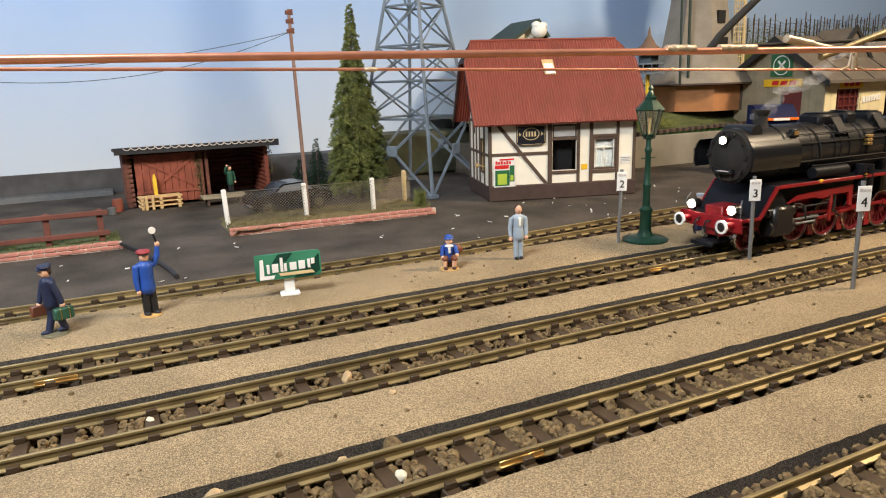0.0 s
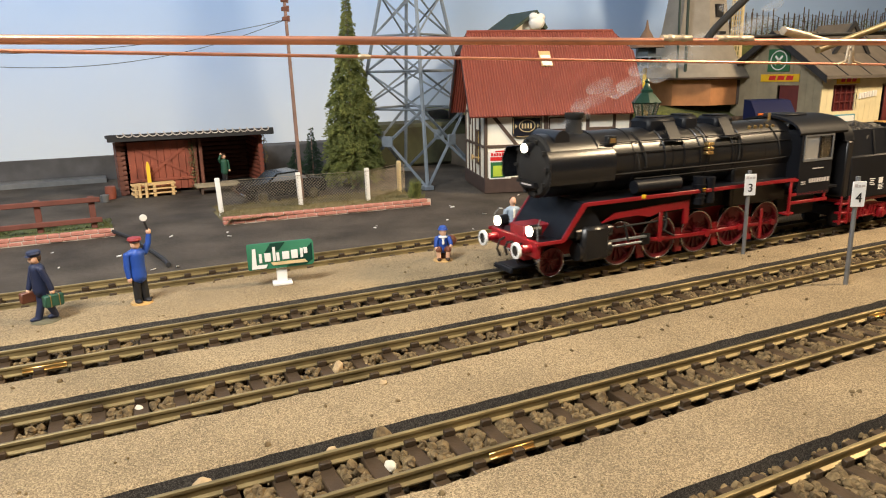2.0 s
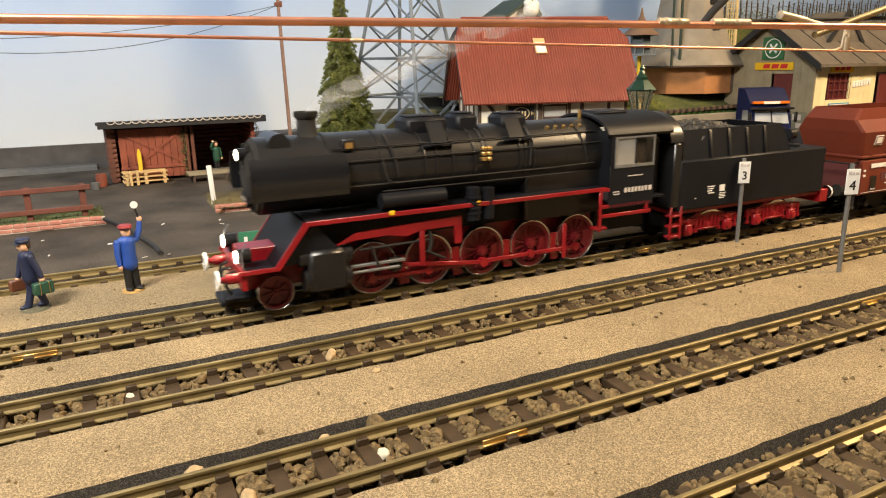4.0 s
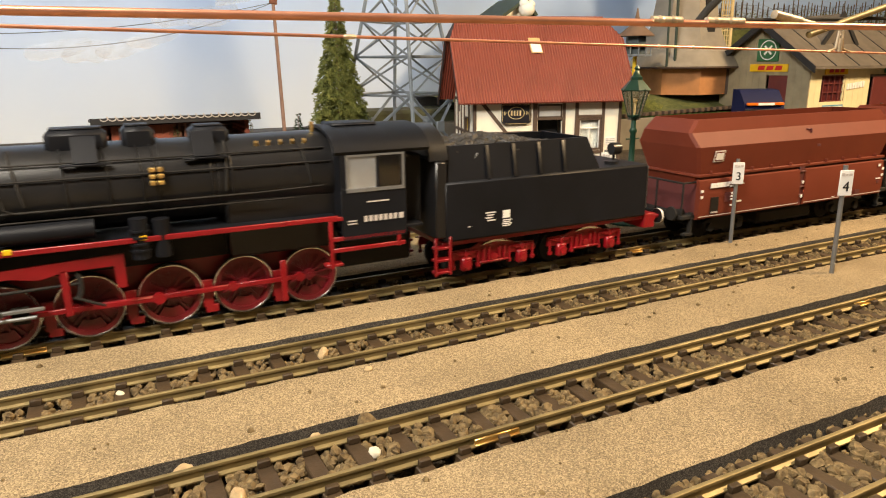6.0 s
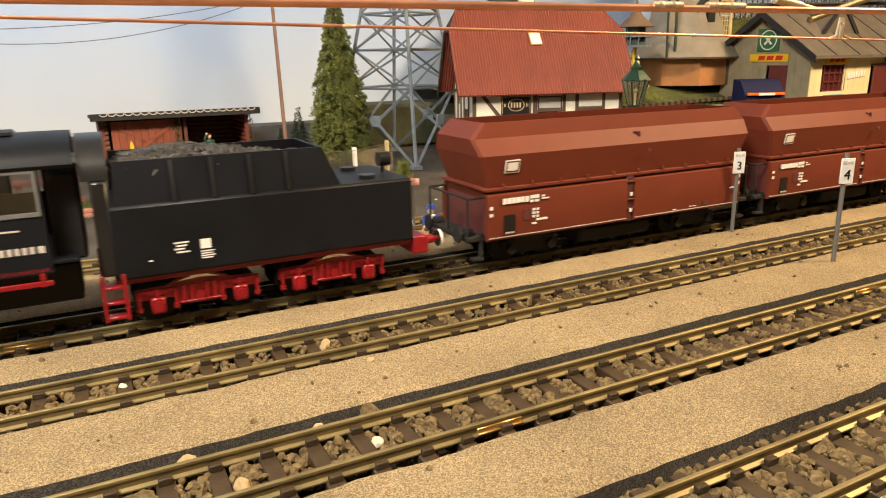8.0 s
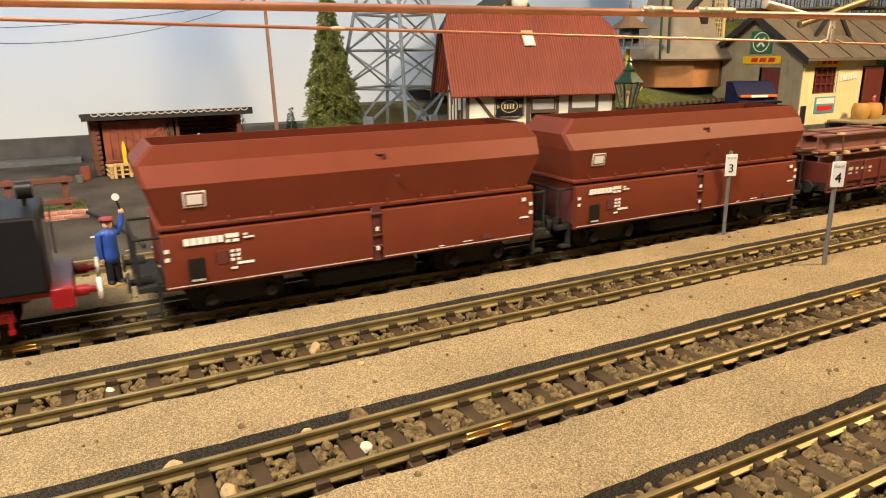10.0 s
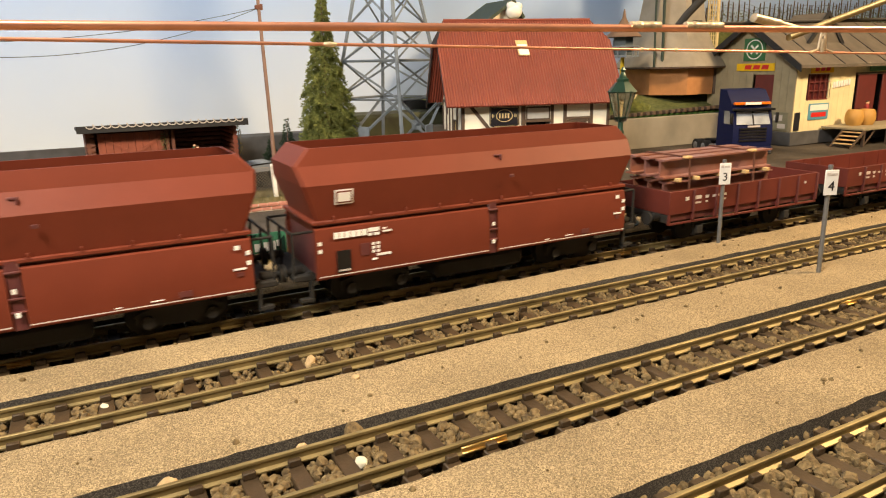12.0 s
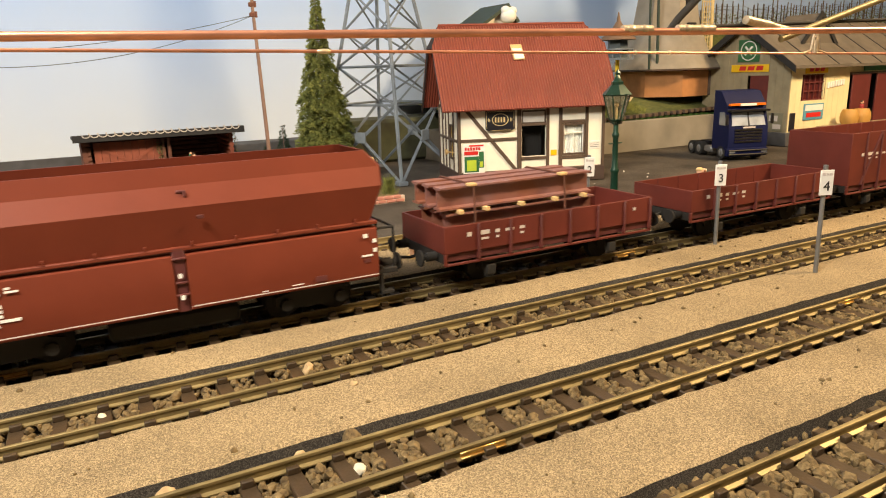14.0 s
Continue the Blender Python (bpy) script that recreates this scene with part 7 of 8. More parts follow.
figure("figurine", "painted figurine of a walking porter with two bags", pose(-0.0759, 0.825, SAND_Z, 0, 0, -62),
       [CLOTH_NAVY, SKIN, LEATHER, MOSS, CLOTH_GREEN, GOLD, HAIR],
       [(C_, (V(0, 0, 0), V(0, 0, 2)), R_(15, 13), 3), (L_, (V(-2.6, -6, 3.5), V(-2.4, -1, 20)), R_(3.6, 4.2), 0), (L_, (V(-2.4, -1, 20), V(-2.2, 0, 36)), R_(4.2, 5), 0),
        (L_, (V(3.6, 9, 5), V(3.2, 4, 20)), R_(3.5, 4.2), 0), (L_, (V(3.2, 4, 20), V(2.6, 0, 36)), R_(4.2, 5), 0), (B_, V(-2.6, -9, 3.4), R_(3.2, 6, 2.6), 0), (B_, V(3.6, 6.5, 4.6), R_(3.2, 6, 2.8), 0),
        (L_, (V(0, 0, 35), V(0, -0.5, 48)), R_(8, 7.6), 0), (L_, (V(0, -0.5, 48), V(0, -1, 58)), R_(7.6, 8), 0), (B_, V(0, -1, 60), R_(10.5, 6, 5), 0),
        (L_, (V(-10, -1, 59), V(-12, -4, 46)), R_(3.5, 3.2), 0), (L_, (V(-12, -4, 46), V(-12, -7, 36)), R_(3.1, 2.8), 0), (B_, V(-12, -8, 33), R_(2.6, 2.6, 3), 1),
        (L_, (V(10, -1, 59), V(12, 3, 46)), R_(3.5, 3.2), 0), (L_, (V(12, 3, 46), V(13, 5, 37)), R_(3.1, 2.8), 0), (B_, V(13, 5.5, 34), R_(2.6, 2.6, 3), 1),
        (X_, V(-16, -17, 21), V(-9, 2, 33), 2), (X_, V(9, -5, 18), V(17, 15, 31), 4), (X_, V(8.6, 0, 17.6), V(17.4, 1.6, 31.4), 5), (X_, V(8.6, 9, 17.6), V(17.4, 10.6, 31.4), 5),
        (C_, (V(0, -1, 62), V(0, -1.4, 66)), R_(3.4, 3.2), 1), (B_, V(0, -2, 70), R_(5, 5.8, 6.2), 1), (B_, V(0, -6.8, 69.5), R_(1.2, 1.8, 1.4), 1), (B_, V(0, 0.6, 71), R_(5.1, 4.8, 5.6), 6),
        (C_, (V(0, -1.6, 73), V(0, -1.6, 76)), R_(5.6, 7), 0), (C_, (V(0, -1.6, 76), V(0, -1.8, 78.5)), R_(7.4, 6.4), 0), (B_, V(0, -7.5, 73.6), R_(4.6, 3.4, 0.8), 0)])
figure("figurine", "painted figurine of a man in a pale blue-grey suit", pose(0.5235, 0.830, SAND_Z, 0, 0, -14),
       [CLOTH_GREY, SKIN, HAIR, CLOTH_BLACK, CREAM],
       [(B_, V(-3.6, -3, 2.2), R_(3, 5.6, 2.3), 3), (B_, V(3.6, -3, 2.2), R_(3, 5.6, 2.3), 3), (L_, (V(-3.4, 0, 3), V(-3.2, 0, 36)), R_(3.7, 4.8), 0), (L_, (V(3.4, 0, 3), V(3.2, 0, 36)), R_(3.7, 4.8), 0),
        (L_, (V(0, 0, 34), V(0, 0, 48)), R_(8.6, 7.4), 0), (L_, (V(0, 0, 48), V(0, 0, 60)), R_(7.4, 8.2), 0), (B_, V(0, 0, 62), R_(11, 6, 5), 0), (X_, V(-2, -8.6, 50), V(2, -5, 64), 4),
        (L_, (V(-10.5, 0, 60), V(-12.5, 0, 47)), R_(3.5, 3.2), 0), (L_, (V(-12.5, 0, 47), V(-12.3, -2, 36)), R_(3.1, 2.8), 0), (B_, V(-12, -2.5, 31.5), R_(2.8, 2.8, 4), 1),
        (L_, (V(10.5, 0, 60), V(12, 0, 47)), R_(3.5, 3.2), 0), (L_, (V(12, 0, 47), V(11.5, -2, 37)), R_(3.1, 2.8), 0), (B_, V(11.5, -2.5, 32.5), R_(2.8, 2.8, 4), 1),
        (C_, (V(0, 0, 64), V(0, -0.4, 69)), R_(3.4, 3.3), 1), (B_, V(0, -1, 74), R_(5, 5.6, 6.6), 1), (B_, V(0, 0.8, 76.5), R_(5.2, 5.2, 5), 2), (B_, V(0, -6.4, 73.5), R_(1.1, 1.5, 1.3), 1)])
figure("figurine", "painted figurine of a crouching boy with a brown satchel", pose(0.4116, 0.834, SAND_Z, 0, 0, -20),
       [CLOTH_BLUE, SKIN, LEATHER, TAN, WHITE, HAIR],
       [(C_, (V(0, 0, 0), V(0, 0, 2)), R_(14, 13), 3), (L_, (V(-6, -7, 4), V(-7, -9, 17)), R_(3, 3.4), 1), (L_, (V(6, -7, 4), V(7, -9, 17)), R_(3, 3.4), 1), (L_, (V(-7, -9, 17), V(-3, 3, 16)), R_(4.2, 5), 2), (L_, (V(7, -9, 17), V(3, 3, 16)), R_(4.2, 5), 2),
        (B_, V(-6, -9, 3.5), R_(3, 5, 2.4), 5), (B_, V(6, -9, 3.5), R_(3, 5, 2.4), 5), (X_, V(-7, 0, 2), V(7, 10, 13), 5),
        (L_, (V(0, 2, 17), V(0, -1, 30)), R_(7.6, 6.8), 0), (B_, V(0, -1.5, 33), R_(9, 5.6, 4.6), 0), (L_, (V(-8.5, -2, 32), V(-10, -5, 22)), R_(3.3, 3), 0), (L_, (V(8.5, -2, 32), V(11, -6, 24)), R_(3.3, 3), 0), (B_, V(-9.5, -8, 19), R_(2.6, 2.6, 2.6), 1), (B_, V(10.5, -9, 22), R_(2.6, 2.6, 2.6), 1),
        (B_, V(0, -4.5, 34.5), R_(6.5, 4, 2.4), 4), (X_, V(-2, -8.2, 24), V(2, -6, 34), 4), (B_, V(0, -3, 41), R_(5, 5.5, 5.8), 1), (B_, V(0, -1, 43), R_(5.2, 5, 4.6), 5), (C_, (V(0, -2.6, 44.6), V(0, -2.6, 47)), R_(7.2, 5.6), 0), (B_, V(0, -2.6, 47.5), R_(5.6, 5.6, 3.2), 0), (B_, V(12, 4, 27), R_(8.5, 7, 8), 2)])
figure("figurine", "painted figurine of a worker in green at the shed", pose(0.263, 1.745, GROUND_Z + 0.006, 0, 0, 20),
       [CLOTH_GREEN, SKIN, CLOTH_BLACK, HAIR],
       [(L_, (V(-3, 0, 3), V(-3, 0, 34)), R_(3.8, 4.6), 2), (L_, (V(3, 0, 3), V(3, 0, 34)), R_(3.8, 4.6), 2), (L_, (V(0, 0, 34), V(0, 0, 58)), R_(8.4, 8), 0), (B_, V(0, 0, 60), R_(10.5, 6, 5), 0),
        (L_, (V(-9.5, 0, 59), V(-14, -4, 66)), R_(3.5, 3), 0), (L_, (V(-14, -4, 66), V(-10, -6, 76)), R_(3, 2.6), 0), (B_, V(-9, -6, 78), R_(3, 3, 3), 1), (L_, (V(10, 0, 59), V(12, -2, 40)), R_(3.5, 2.8), 0), (B_, V(12, -3, 36), R_(2.6, 2.6, 3), 1),
        (B_, V(0, -1, 71), R_(5, 5.6, 6.2), 1), (B_, V(0, 0, 75), R_(5.6, 5.6, 3.6), 3)])
figure("figurine", "painted figurine in a red top on the loading platform", pose(2.245, 1.33, 0.047, 0, 0, 30),
       [CLOTH_RED, SKIN, DULL_STEEL, HAIR],
       [(L_, (V(-3, 0, 2), V(-3, 0, 30)), R_(3.4, 4.4), 2), (L_, (V(3, 0, 2), V(3, 0, 30)), R_(3.4, 4.4), 2), (L_, (V(0, 0, 30), V(0, 0, 50)), R_(7.6, 7.8), 0), (L_, (V(-9, 0, 50), V(-10, -6, 36)), R_(3, 2.6), 0), (L_, (V(9, 0, 50), V(10, -6, 36)), R_(3, 2.6), 1), (B_, V(0, -1, 62), R_(4.8, 5.2, 6), 1), (B_, V(0, 0, 65), R_(5, 5, 4), 3)])
figure("figurine", "painted figurine in a cream shirt bending in the yard", pose(0.948, 0.828, SAND_Z, 0, 0, 30),
       [CREAM, SKIN, CLOTH_GREY, LIGHT_WOOD],
       [(L_, (V(-4, 0, 2), V(-4, 0, 34)), R_(4, 5), 2), (L_, (V(4, 0, 2), V(4, 0, 34)), R_(4, 5), 2), (L_, (V(0, 0, 34), V(0, -3, 56)), R_(9, 9), 0), (B_, V(0, -3, 58), R_(12, 7, 6), 0), (L_, (V(10, -4, 58), V(17, -10, 64)), R_(4, 3.5), 0), (L_, (V(17, -10, 64), V(10, -12, 70)), R_(3.4, 3), 0), (B_, V(7, -11, 71), R_(3, 3, 3), 1), (B_, V(0, -6, 69), R_(5.4, 6, 6.4), 1), (B_, V(0, -5, 72.5), R_(6, 6.5, 4), 3)])
figure("figurine", "painted figurine with a blue cap in the yard", pose(0.883, 0.830, SAND_Z, 0, 0, 0),
       [CLOTH_NAVY, SKIN, CLOTH_GREY],
       [(L_, (V(-4, 0, 2), V(-4, 0, 28)), R_(4, 5), 0), (L_, (V(4, 0, 2), V(4, 0, 28)), R_(4, 5), 0), (L_, (V(0, 0, 28), V(0, 0, 46)), R_(8, 8), 0), (B_, V(0, 0, 56), R_(5.2, 5.4, 6), 1), (C_, (V(0, 0, 58.5), V(0, 0, 63)), R_(6.4, 6.8), 2)])

# ---- windmill on the terrace ----
def build_mill():
    x, y, z = 1.855, 1.80, 0.140
    w = thing("windmill", "grey stone windmill on an orange brick base", "windmill", pose(x, y, z, 0, 0, 22.5))
    part("base", Geo().lathe([(0.155, 0.0), (0.155, 0.082), (0.150, 0.085)], 8), MILL_BRICK, w)
    part("gallery", Geo().lathe([(0.196, 0.085), (0.196, 0.090), (0.13, 0.093)], 8), TIMBER, w)
    part("tower", Geo().lathe([(0.196, 0.0905), (0.150, 0.15), (0.118, 0.22), (0.098, 0.34), (0.080, 0.50)], 8), MILL_WALL, w)
    part("cap", Geo().lathe([(0.095, 0.50), (0.098, 0.52), (0.075, 0.57), (0.02, 0.61)], 16), MILL_CAP, w)
    for a, zc, r in ((-112, 0.215, 0.116), (-112, 0.30, 0.101), (-125, 0.38, 0.092)):
        d = Vector((math.cos(radians(a)), math.sin(radians(a)), 0))
        m = pose(d.x * (r - 0.004), d.y * (r - 0.004), zc, 0, 0, a + 90)
        part("window", Geo().box((-0.016, -0.006, -0.02), (0.016, 0.006, 0.02), 0, m), DARK, w)
    m = pose(0.125 * math.cos(radians(-92)), 0.155 * math.sin(radians(-92)), 0, 0, 0, -2)
    part("door", Geo().box((0.01, -0.006, 0.0), (0.055, 0.004, 0.080), 0, m, 0.001), TIMBER, w)
    # sails: one hangs down as a pale lattice
    hub = Vector((0.045, -0.135, 0.47))
    part("shaft", Geo().cyl((0.02, -0.02, 0.50), hub + Vector((0, -0.01, 0)), 0.010, n=12), TIMBER, w)
    for ang in (178, 88, -92, 2):
        s = Geo()
        m = Matrix.Translation(hub) @ Euler((0, 0, radians(-18))).to_matrix().to_4x4() @ Matrix.Rotation(radians(ang), 4, "Y")
        s.box((-0.005, -0.003, 0.0), (0.005, 0.003, 0.37), 0, m)
        for xx in (0.006, 0.018, 0.030, 0.042, 0.052):
            s.box((xx - 0.0011, -0.0015, 0.05), (xx + 0.0011, 0.0015, 0.36), 0, m)
        for i in range(20):
            s.box((0.005, -0.0015, 0.055 + i * 0.016), (0.053, 0.0015, 0.0578 + i * 0.016), 0, m)
        part("sail", s, PALE_WOOD, w, "pale wooden lattice sail")


build_mill()
for x, r in ((1.70, 0.004), (1.735, 0.005)):
    solid("mast", Geo().cyl((0, 0, 0), (-0.015, 0, 0.55), r, r * 0.8, n=10), MILL_CAP, "dark green slender mast beside the windmill", "mast", pose(x - 0.012, 1.70, 0.2305))
boat = Geo().prism([(-0.035, 0, 0.010), (0.03, 0, 0.0105), (0.04, 0, 0.022), (0.0385, 0, 0.0235), (0.028, 0, 0.013), (-0.035, 0, 0.013)], (0, 0.03, 0))
solid("garden_bench", boat, PALE_WOOD, "pale yellow bench on the terrace", "bench", pose(1.50, 1.612, 0.128))
g = Geo()
rnd = random.Random(21)
for _ in range(2600):
    x, y = rnd.uniform(1.25, 1.62), rnd.uniform(1.63, 1.74)
    h = rnd.uniform(0.004, 0.018)
    z = 0.10 + (y - 1.63) * 0.3
    g.add([(x - 0.0012, y, z), (x + 0.0012, y, z), (x + rnd.uniform(-0.01, 0.01), y + rnd.uniform(-0.01, 0.01), z + h + 0.01 * noise.noise((x * 14, y * 14, 2)))], [(0, 1, 2)])
solid("hedge", g, LEAF, "low scrubby hedge on the terrace", "hedge", kind="stuff")

# ---- warehouse with loading platform ----
def build_warehouse():
    h = thing("warehouse", "weathered board warehouse with cream front and felt roof", "warehouse", pose(1.925, 1.360, GROUND_Z))
    D, L, z0, ze, zr = 0.325, 1.05, 0.042, 0.262, 0.372
    part("foundation", Geo().box((-0.004, -0.004, 0.0), (L, D + 0.004, z0), bv=0.002), STONE_WALL, h)
    for i in range(13):
        a, b = i * D / 13, (i + 1) * D / 13
        tops = [ze + (zr - ze) * (1 - abs(y - D / 2) / (D / 2)) - 0.006 for y in (a, b)]
        if 0.066 < (a + b) / 2 < 0.145:
            part("board", Geo().prism([(0, a + 0.0004, 0.212), (0, b - 0.0004, 0.212), (0, b - 0.0004, tops[1]), (0, a + 0.0004, tops[0])], (0.004, 0, 0)), GREY_BOARD, h)
        else:
            part("board", Geo().prism([(0, a + 0.0004, z0), (0, b - 0.0004, z0), (0, b - 0.0004, tops[1]), (0, a + 0.0004, tops[0])], (0.004, 0, 0)), GREY_BOARD, h)
    part("door", Geo().box((0.003, 0.072, z0), (0.006, 0.143, 0.212), bv=0.0006), MAROON, h)
    for i in range(40):
        a, b = 0.004 + i * (L - 0.004) / 40, 0.004 + (i + 1) * (L - 0.004) / 40
        g = Geo()
        if 0.064 < (a + b) / 2 < 0.168:
            part("board", Geo().box((a, 0, z0), (b - 0.0006, 0.004, 0.134)), CREAM_BOARD, h)
            g.box((a, 0, 0.212), (b - 0.0006, 0.004, ze))
        elif 0.30 < (a + b) / 2 < 0.52:
            g.box((a, 0, 0.212), (b - 0.0006, 0.004, ze))
        else:
            g.box((a, 0, z0), (b - 0.0006, 0.004, ze))
        part("board", g, CREAM_BOARD, h)
    part("back_wall", Geo().box((0.004, D - 0.004, z0), (L, D, ze)).box((L - 0.004, 0.004, z0), (L, D - 0.004, ze)), GREY_BOARD, h)
    win = part("window", Geo().box((0.064, 0.006, 0.134), (0.168, 0.008, 0.212)), mat("dim_pane", (0.10, 0.02, 0.02), 0.25), h)
    b = Geo()
    for i in range(5):
        b.box((0.064 + i * 0.0255, 0.000, 0.134), (0.0675 + i * 0.0255, 0.006, 0.212))
    for z in (0.134, 0.160, 0.186, 0.2085):
        b.box((0.064, 0.0005, z), (0.1695, 0.0055, z + 0.0035))
    part("glazing_bar", b, MAROON, win)
    for x0, x1 in ((0.300, 0.395), (0.430, 0.53)):
        part("sliding_door", Geo().box((x0, -0.006, z0 + 0.004), (x1, -0.001, 0.206), bv=0.0008), MAROON, h)
    part("door_rail", Geo().box((0.285, -0.008, 0.206), (0.70, -0.002, 0.212), bv=0.0008), TIMBER, h)
    part("dark_inside", Geo().box((0.30, 0.03, z0), (0.52, 0.034, 0.212)), DARK, h)
    for s in (-1, 1):
        y0, y1 = (-0.035, D / 2) if s < 0 else (D + 0.035, D / 2)
        zl = ze - 0.022
        part("roof", Geo().prism([(-0.03, y0, zl), (-0.03, y1, zr + 0.004), (-0.03, y1, zr - 0.006), (-0.03, y0, zl - 0.009)], (L + 0.05, 0, 0)), FELT_ROOF, h)
        part("barge_board", Geo().prism([(-0.033, y0, zl), (-0.033, y1, zr + 0.005), (-0.033, y1, zr - 0.018), (-0.033, y0, zl - 0.020)], (0.004, 0, 0)), TAR, h)
    for i in range(9):
        x = 0.06 + i * 0.11
        part("roof_seam", Geo().prism([(x, -0.036, ze - 0.0205), (x, D / 2, zr + 0.0055), (x, D / 2, zr + 0.003), (x, -0.036, ze - 0.023)], (0.004, 0, 0)), TAR, h)
    # a raised second gable on the roof
    part("dormer", Geo().prism([(0.11, 0.06, 0.295), (0.30, 0.06, 0.295), (0.205, 0.06, 0.395)], (0, 0.12, 0)), FELT_ROOF, h)
    part("barge_board", Geo().prism([(0.10, 0.055, 0.290), (0.205, 0.055, 0.402), (0.205, 0.055, 0.385), (0.115, 0.055, 0.288)], (0, 0.006, 0)).prism([(0.31, 0.055, 0.290), (0.205, 0.055, 0.402), (0.205, 0.055, 0.385), (0.295, 0.055, 0.288)], (0, 0.006, 0)), TAR, h)
    # signs as plain shapes in their colours
    s = part("green_sign", Geo().box((-0.004, 0.112, 0.254), (-0.0005, 0.190, 0.322), bv=0.0006), SIGN_GREEN, h, "square green sign with a white ring and cross")
    g = Geo()
    n = 32
    for i in range(n):
        a, b = 2 * math.pi * i / n, 2 * math.pi * (i + 1) / n
        f = lambda t, r: (-0.0046, 0.151 + r * math.cos(t), 0.288 + r * math.sin(t))
        g.prism([f(a, 0.030), f(b, 0.030), f(b, 0.027), f(a, 0.027)], (0.0008, 0, 0))
    for e in (-1, 1):
        m = pose(-0.0044, 0.151, 0.288, 45 * e, 0, 0)
        g.box((-0.0004, -0.018, -0.0032), (0.0004, 0.018, 0.0032), 0, m)
    part("white_emblem", g, WHITE, s)
    for name, a, b in (("gable", (-0.004, 0.075, 0.223), (-0.0005, 0.212, 0.246)), ("front", (0.064, -0.004, 0.2145), (0.170, -0.0005, 0.246))):
        s = part("yellow_sign", Geo().box(a, b, bv=0.0006), SIGN_YELLOW, h, "yellow sign with a red mark")
        g = Geo()
        for i in range(3):
            if name == "gable":
                y = 0.182 - i * 0.031
                g.prism([(-0.0048, y, 0.228), (-0.0048, y - 0.024, 0.228), (-0.0048, y - 0.018 - 0.009, 0.241), (-0.0048, y - 0.004, 0.241)], (0.0008, 0, 0))
            else:
                x = 0.079 + i * 0.026
                g.prism([(x, -0.0048, 0.220), (x + 0.019, -0.0048, 0.220), (x + 0.024, -0.0048, 0.240), (x + 0.005, -0.0048, 0.240)], (0, 0.0008, 0))
        part("red_mark", g, SIGN_RED, s)
    g = Geo()
    for i in range(7):
        g.box((0.178 + i * 0.0125, -0.003, 0.168 + 0.0012 * i), (0.1875 + i * 0.0125, 0.0004, 0.186 + 0.0012 * i), bv=0.0004)
    part("white_letters", g, WHITE, h, "row of white blocks of lettering")
    p = part("enamel_poster", Geo().box((0.073, -0.003, 0.075), (0.168, 0.0004, 0.124), bv=0.0005), mat("blue_print", (0.08, 0.30, 0.42), 0.4), h, "blue, white and red enamel poster")
    part("poster_heading", Geo().box((0.078, -0.0036, 0.103), (0.163, -0.003, 0.120), 0).box((0.085, -0.0036, 0.083), (0.156, -0.003, 0.097), 1), [WHITE, SIGN_RED], p)
    part("green_board", Geo().box((0.345, -0.012, 0.216), (0.60, -0.008, 0.244), bv=0.0006), SIGN_GREEN, h, "long green name board")
    q = part("gable_poster", Geo().box((-0.003, 0.012, 0.045), (0.0, 0.068, 0.10), bv=0.0005), mat("faded_print", (0.20, 0.19, 0.13), 0.6), h, "faded grey-green poster")
    part("front_poster", Geo().box((0.010, -0.003, 0.045), (0.034, 0.0004, 0.10), bv=0.0005), ENAMEL_BLACK, h, "black and gold narrow poster")
    part("poster_heading", Geo().box((-0.0036, 0.018, 0.052), (-0.003, 0.045, 0.066)).box((-0.0036, 0.03, 0.075), (-0.003, 0.06, 0.092)), GREY_PRINT, q)


build_warehouse()
lp = thing("loading_platform", "wooden loading platform with steps before the warehouse", "platform", pose(2.03, 1.22, GROUND_Z))
for i in range(11):
    part("plank", Geo().box((0.03, i * 0.0122, 0.048), (0.80, i * 0.0122 + 0.0114, 0.054), bv=0.0006), GREY_BOARD, lp)
for x in (0.04, 0.16, 0.3, 0.45, 0.6, 0.78):
    part("leg", Geo().box((x, 0.002, 0), (x + 0.008, 0.010, 0.048), bv=0.0006), TIMBER, lp)
    part("strut", Geo().prism([(x + 0.008, 0.004, 0.004), (x + 0.013, 0.004, 0.004), (x + 0.06, 0.004, 0.048), (x + 0.055, 0.004, 0.048)], (0, 0.003, 0)), TIMBER, lp)
for i in range(4):
    part("step", Geo().box((0.026 - 0.014 * i, 0.0, 0.040 - 0.0105 * i), (0.040 - 0.014 * i, 0.06, 0.0432 - 0.0105 * i), bv=0.0004), LIGHT_WOOD, lp)
for y in (-0.003, 0.06):
    part("stringer", Geo().prism([(-0.03, y, 0.0), (-0.022, y, 0.0), (0.036, y, 0.044), (0.028, y, 0.048)], (0, 0.003, 0)), TIMBER, lp)
for x, y in ((2.155, 1.31), (2.20, 1.30)):
    solid("cask", Geo().lathe([(0.020, 0), (0.0255, 0.012), (0.0268, 0.024), (0.0255, 0.036), (0.020, 0.048), (0.017, 0.048)], 24), BARREL, "yellow wooden cask on the loading platform", "cask", pose(x, y, GROUND_Z + 0.054), "casks")

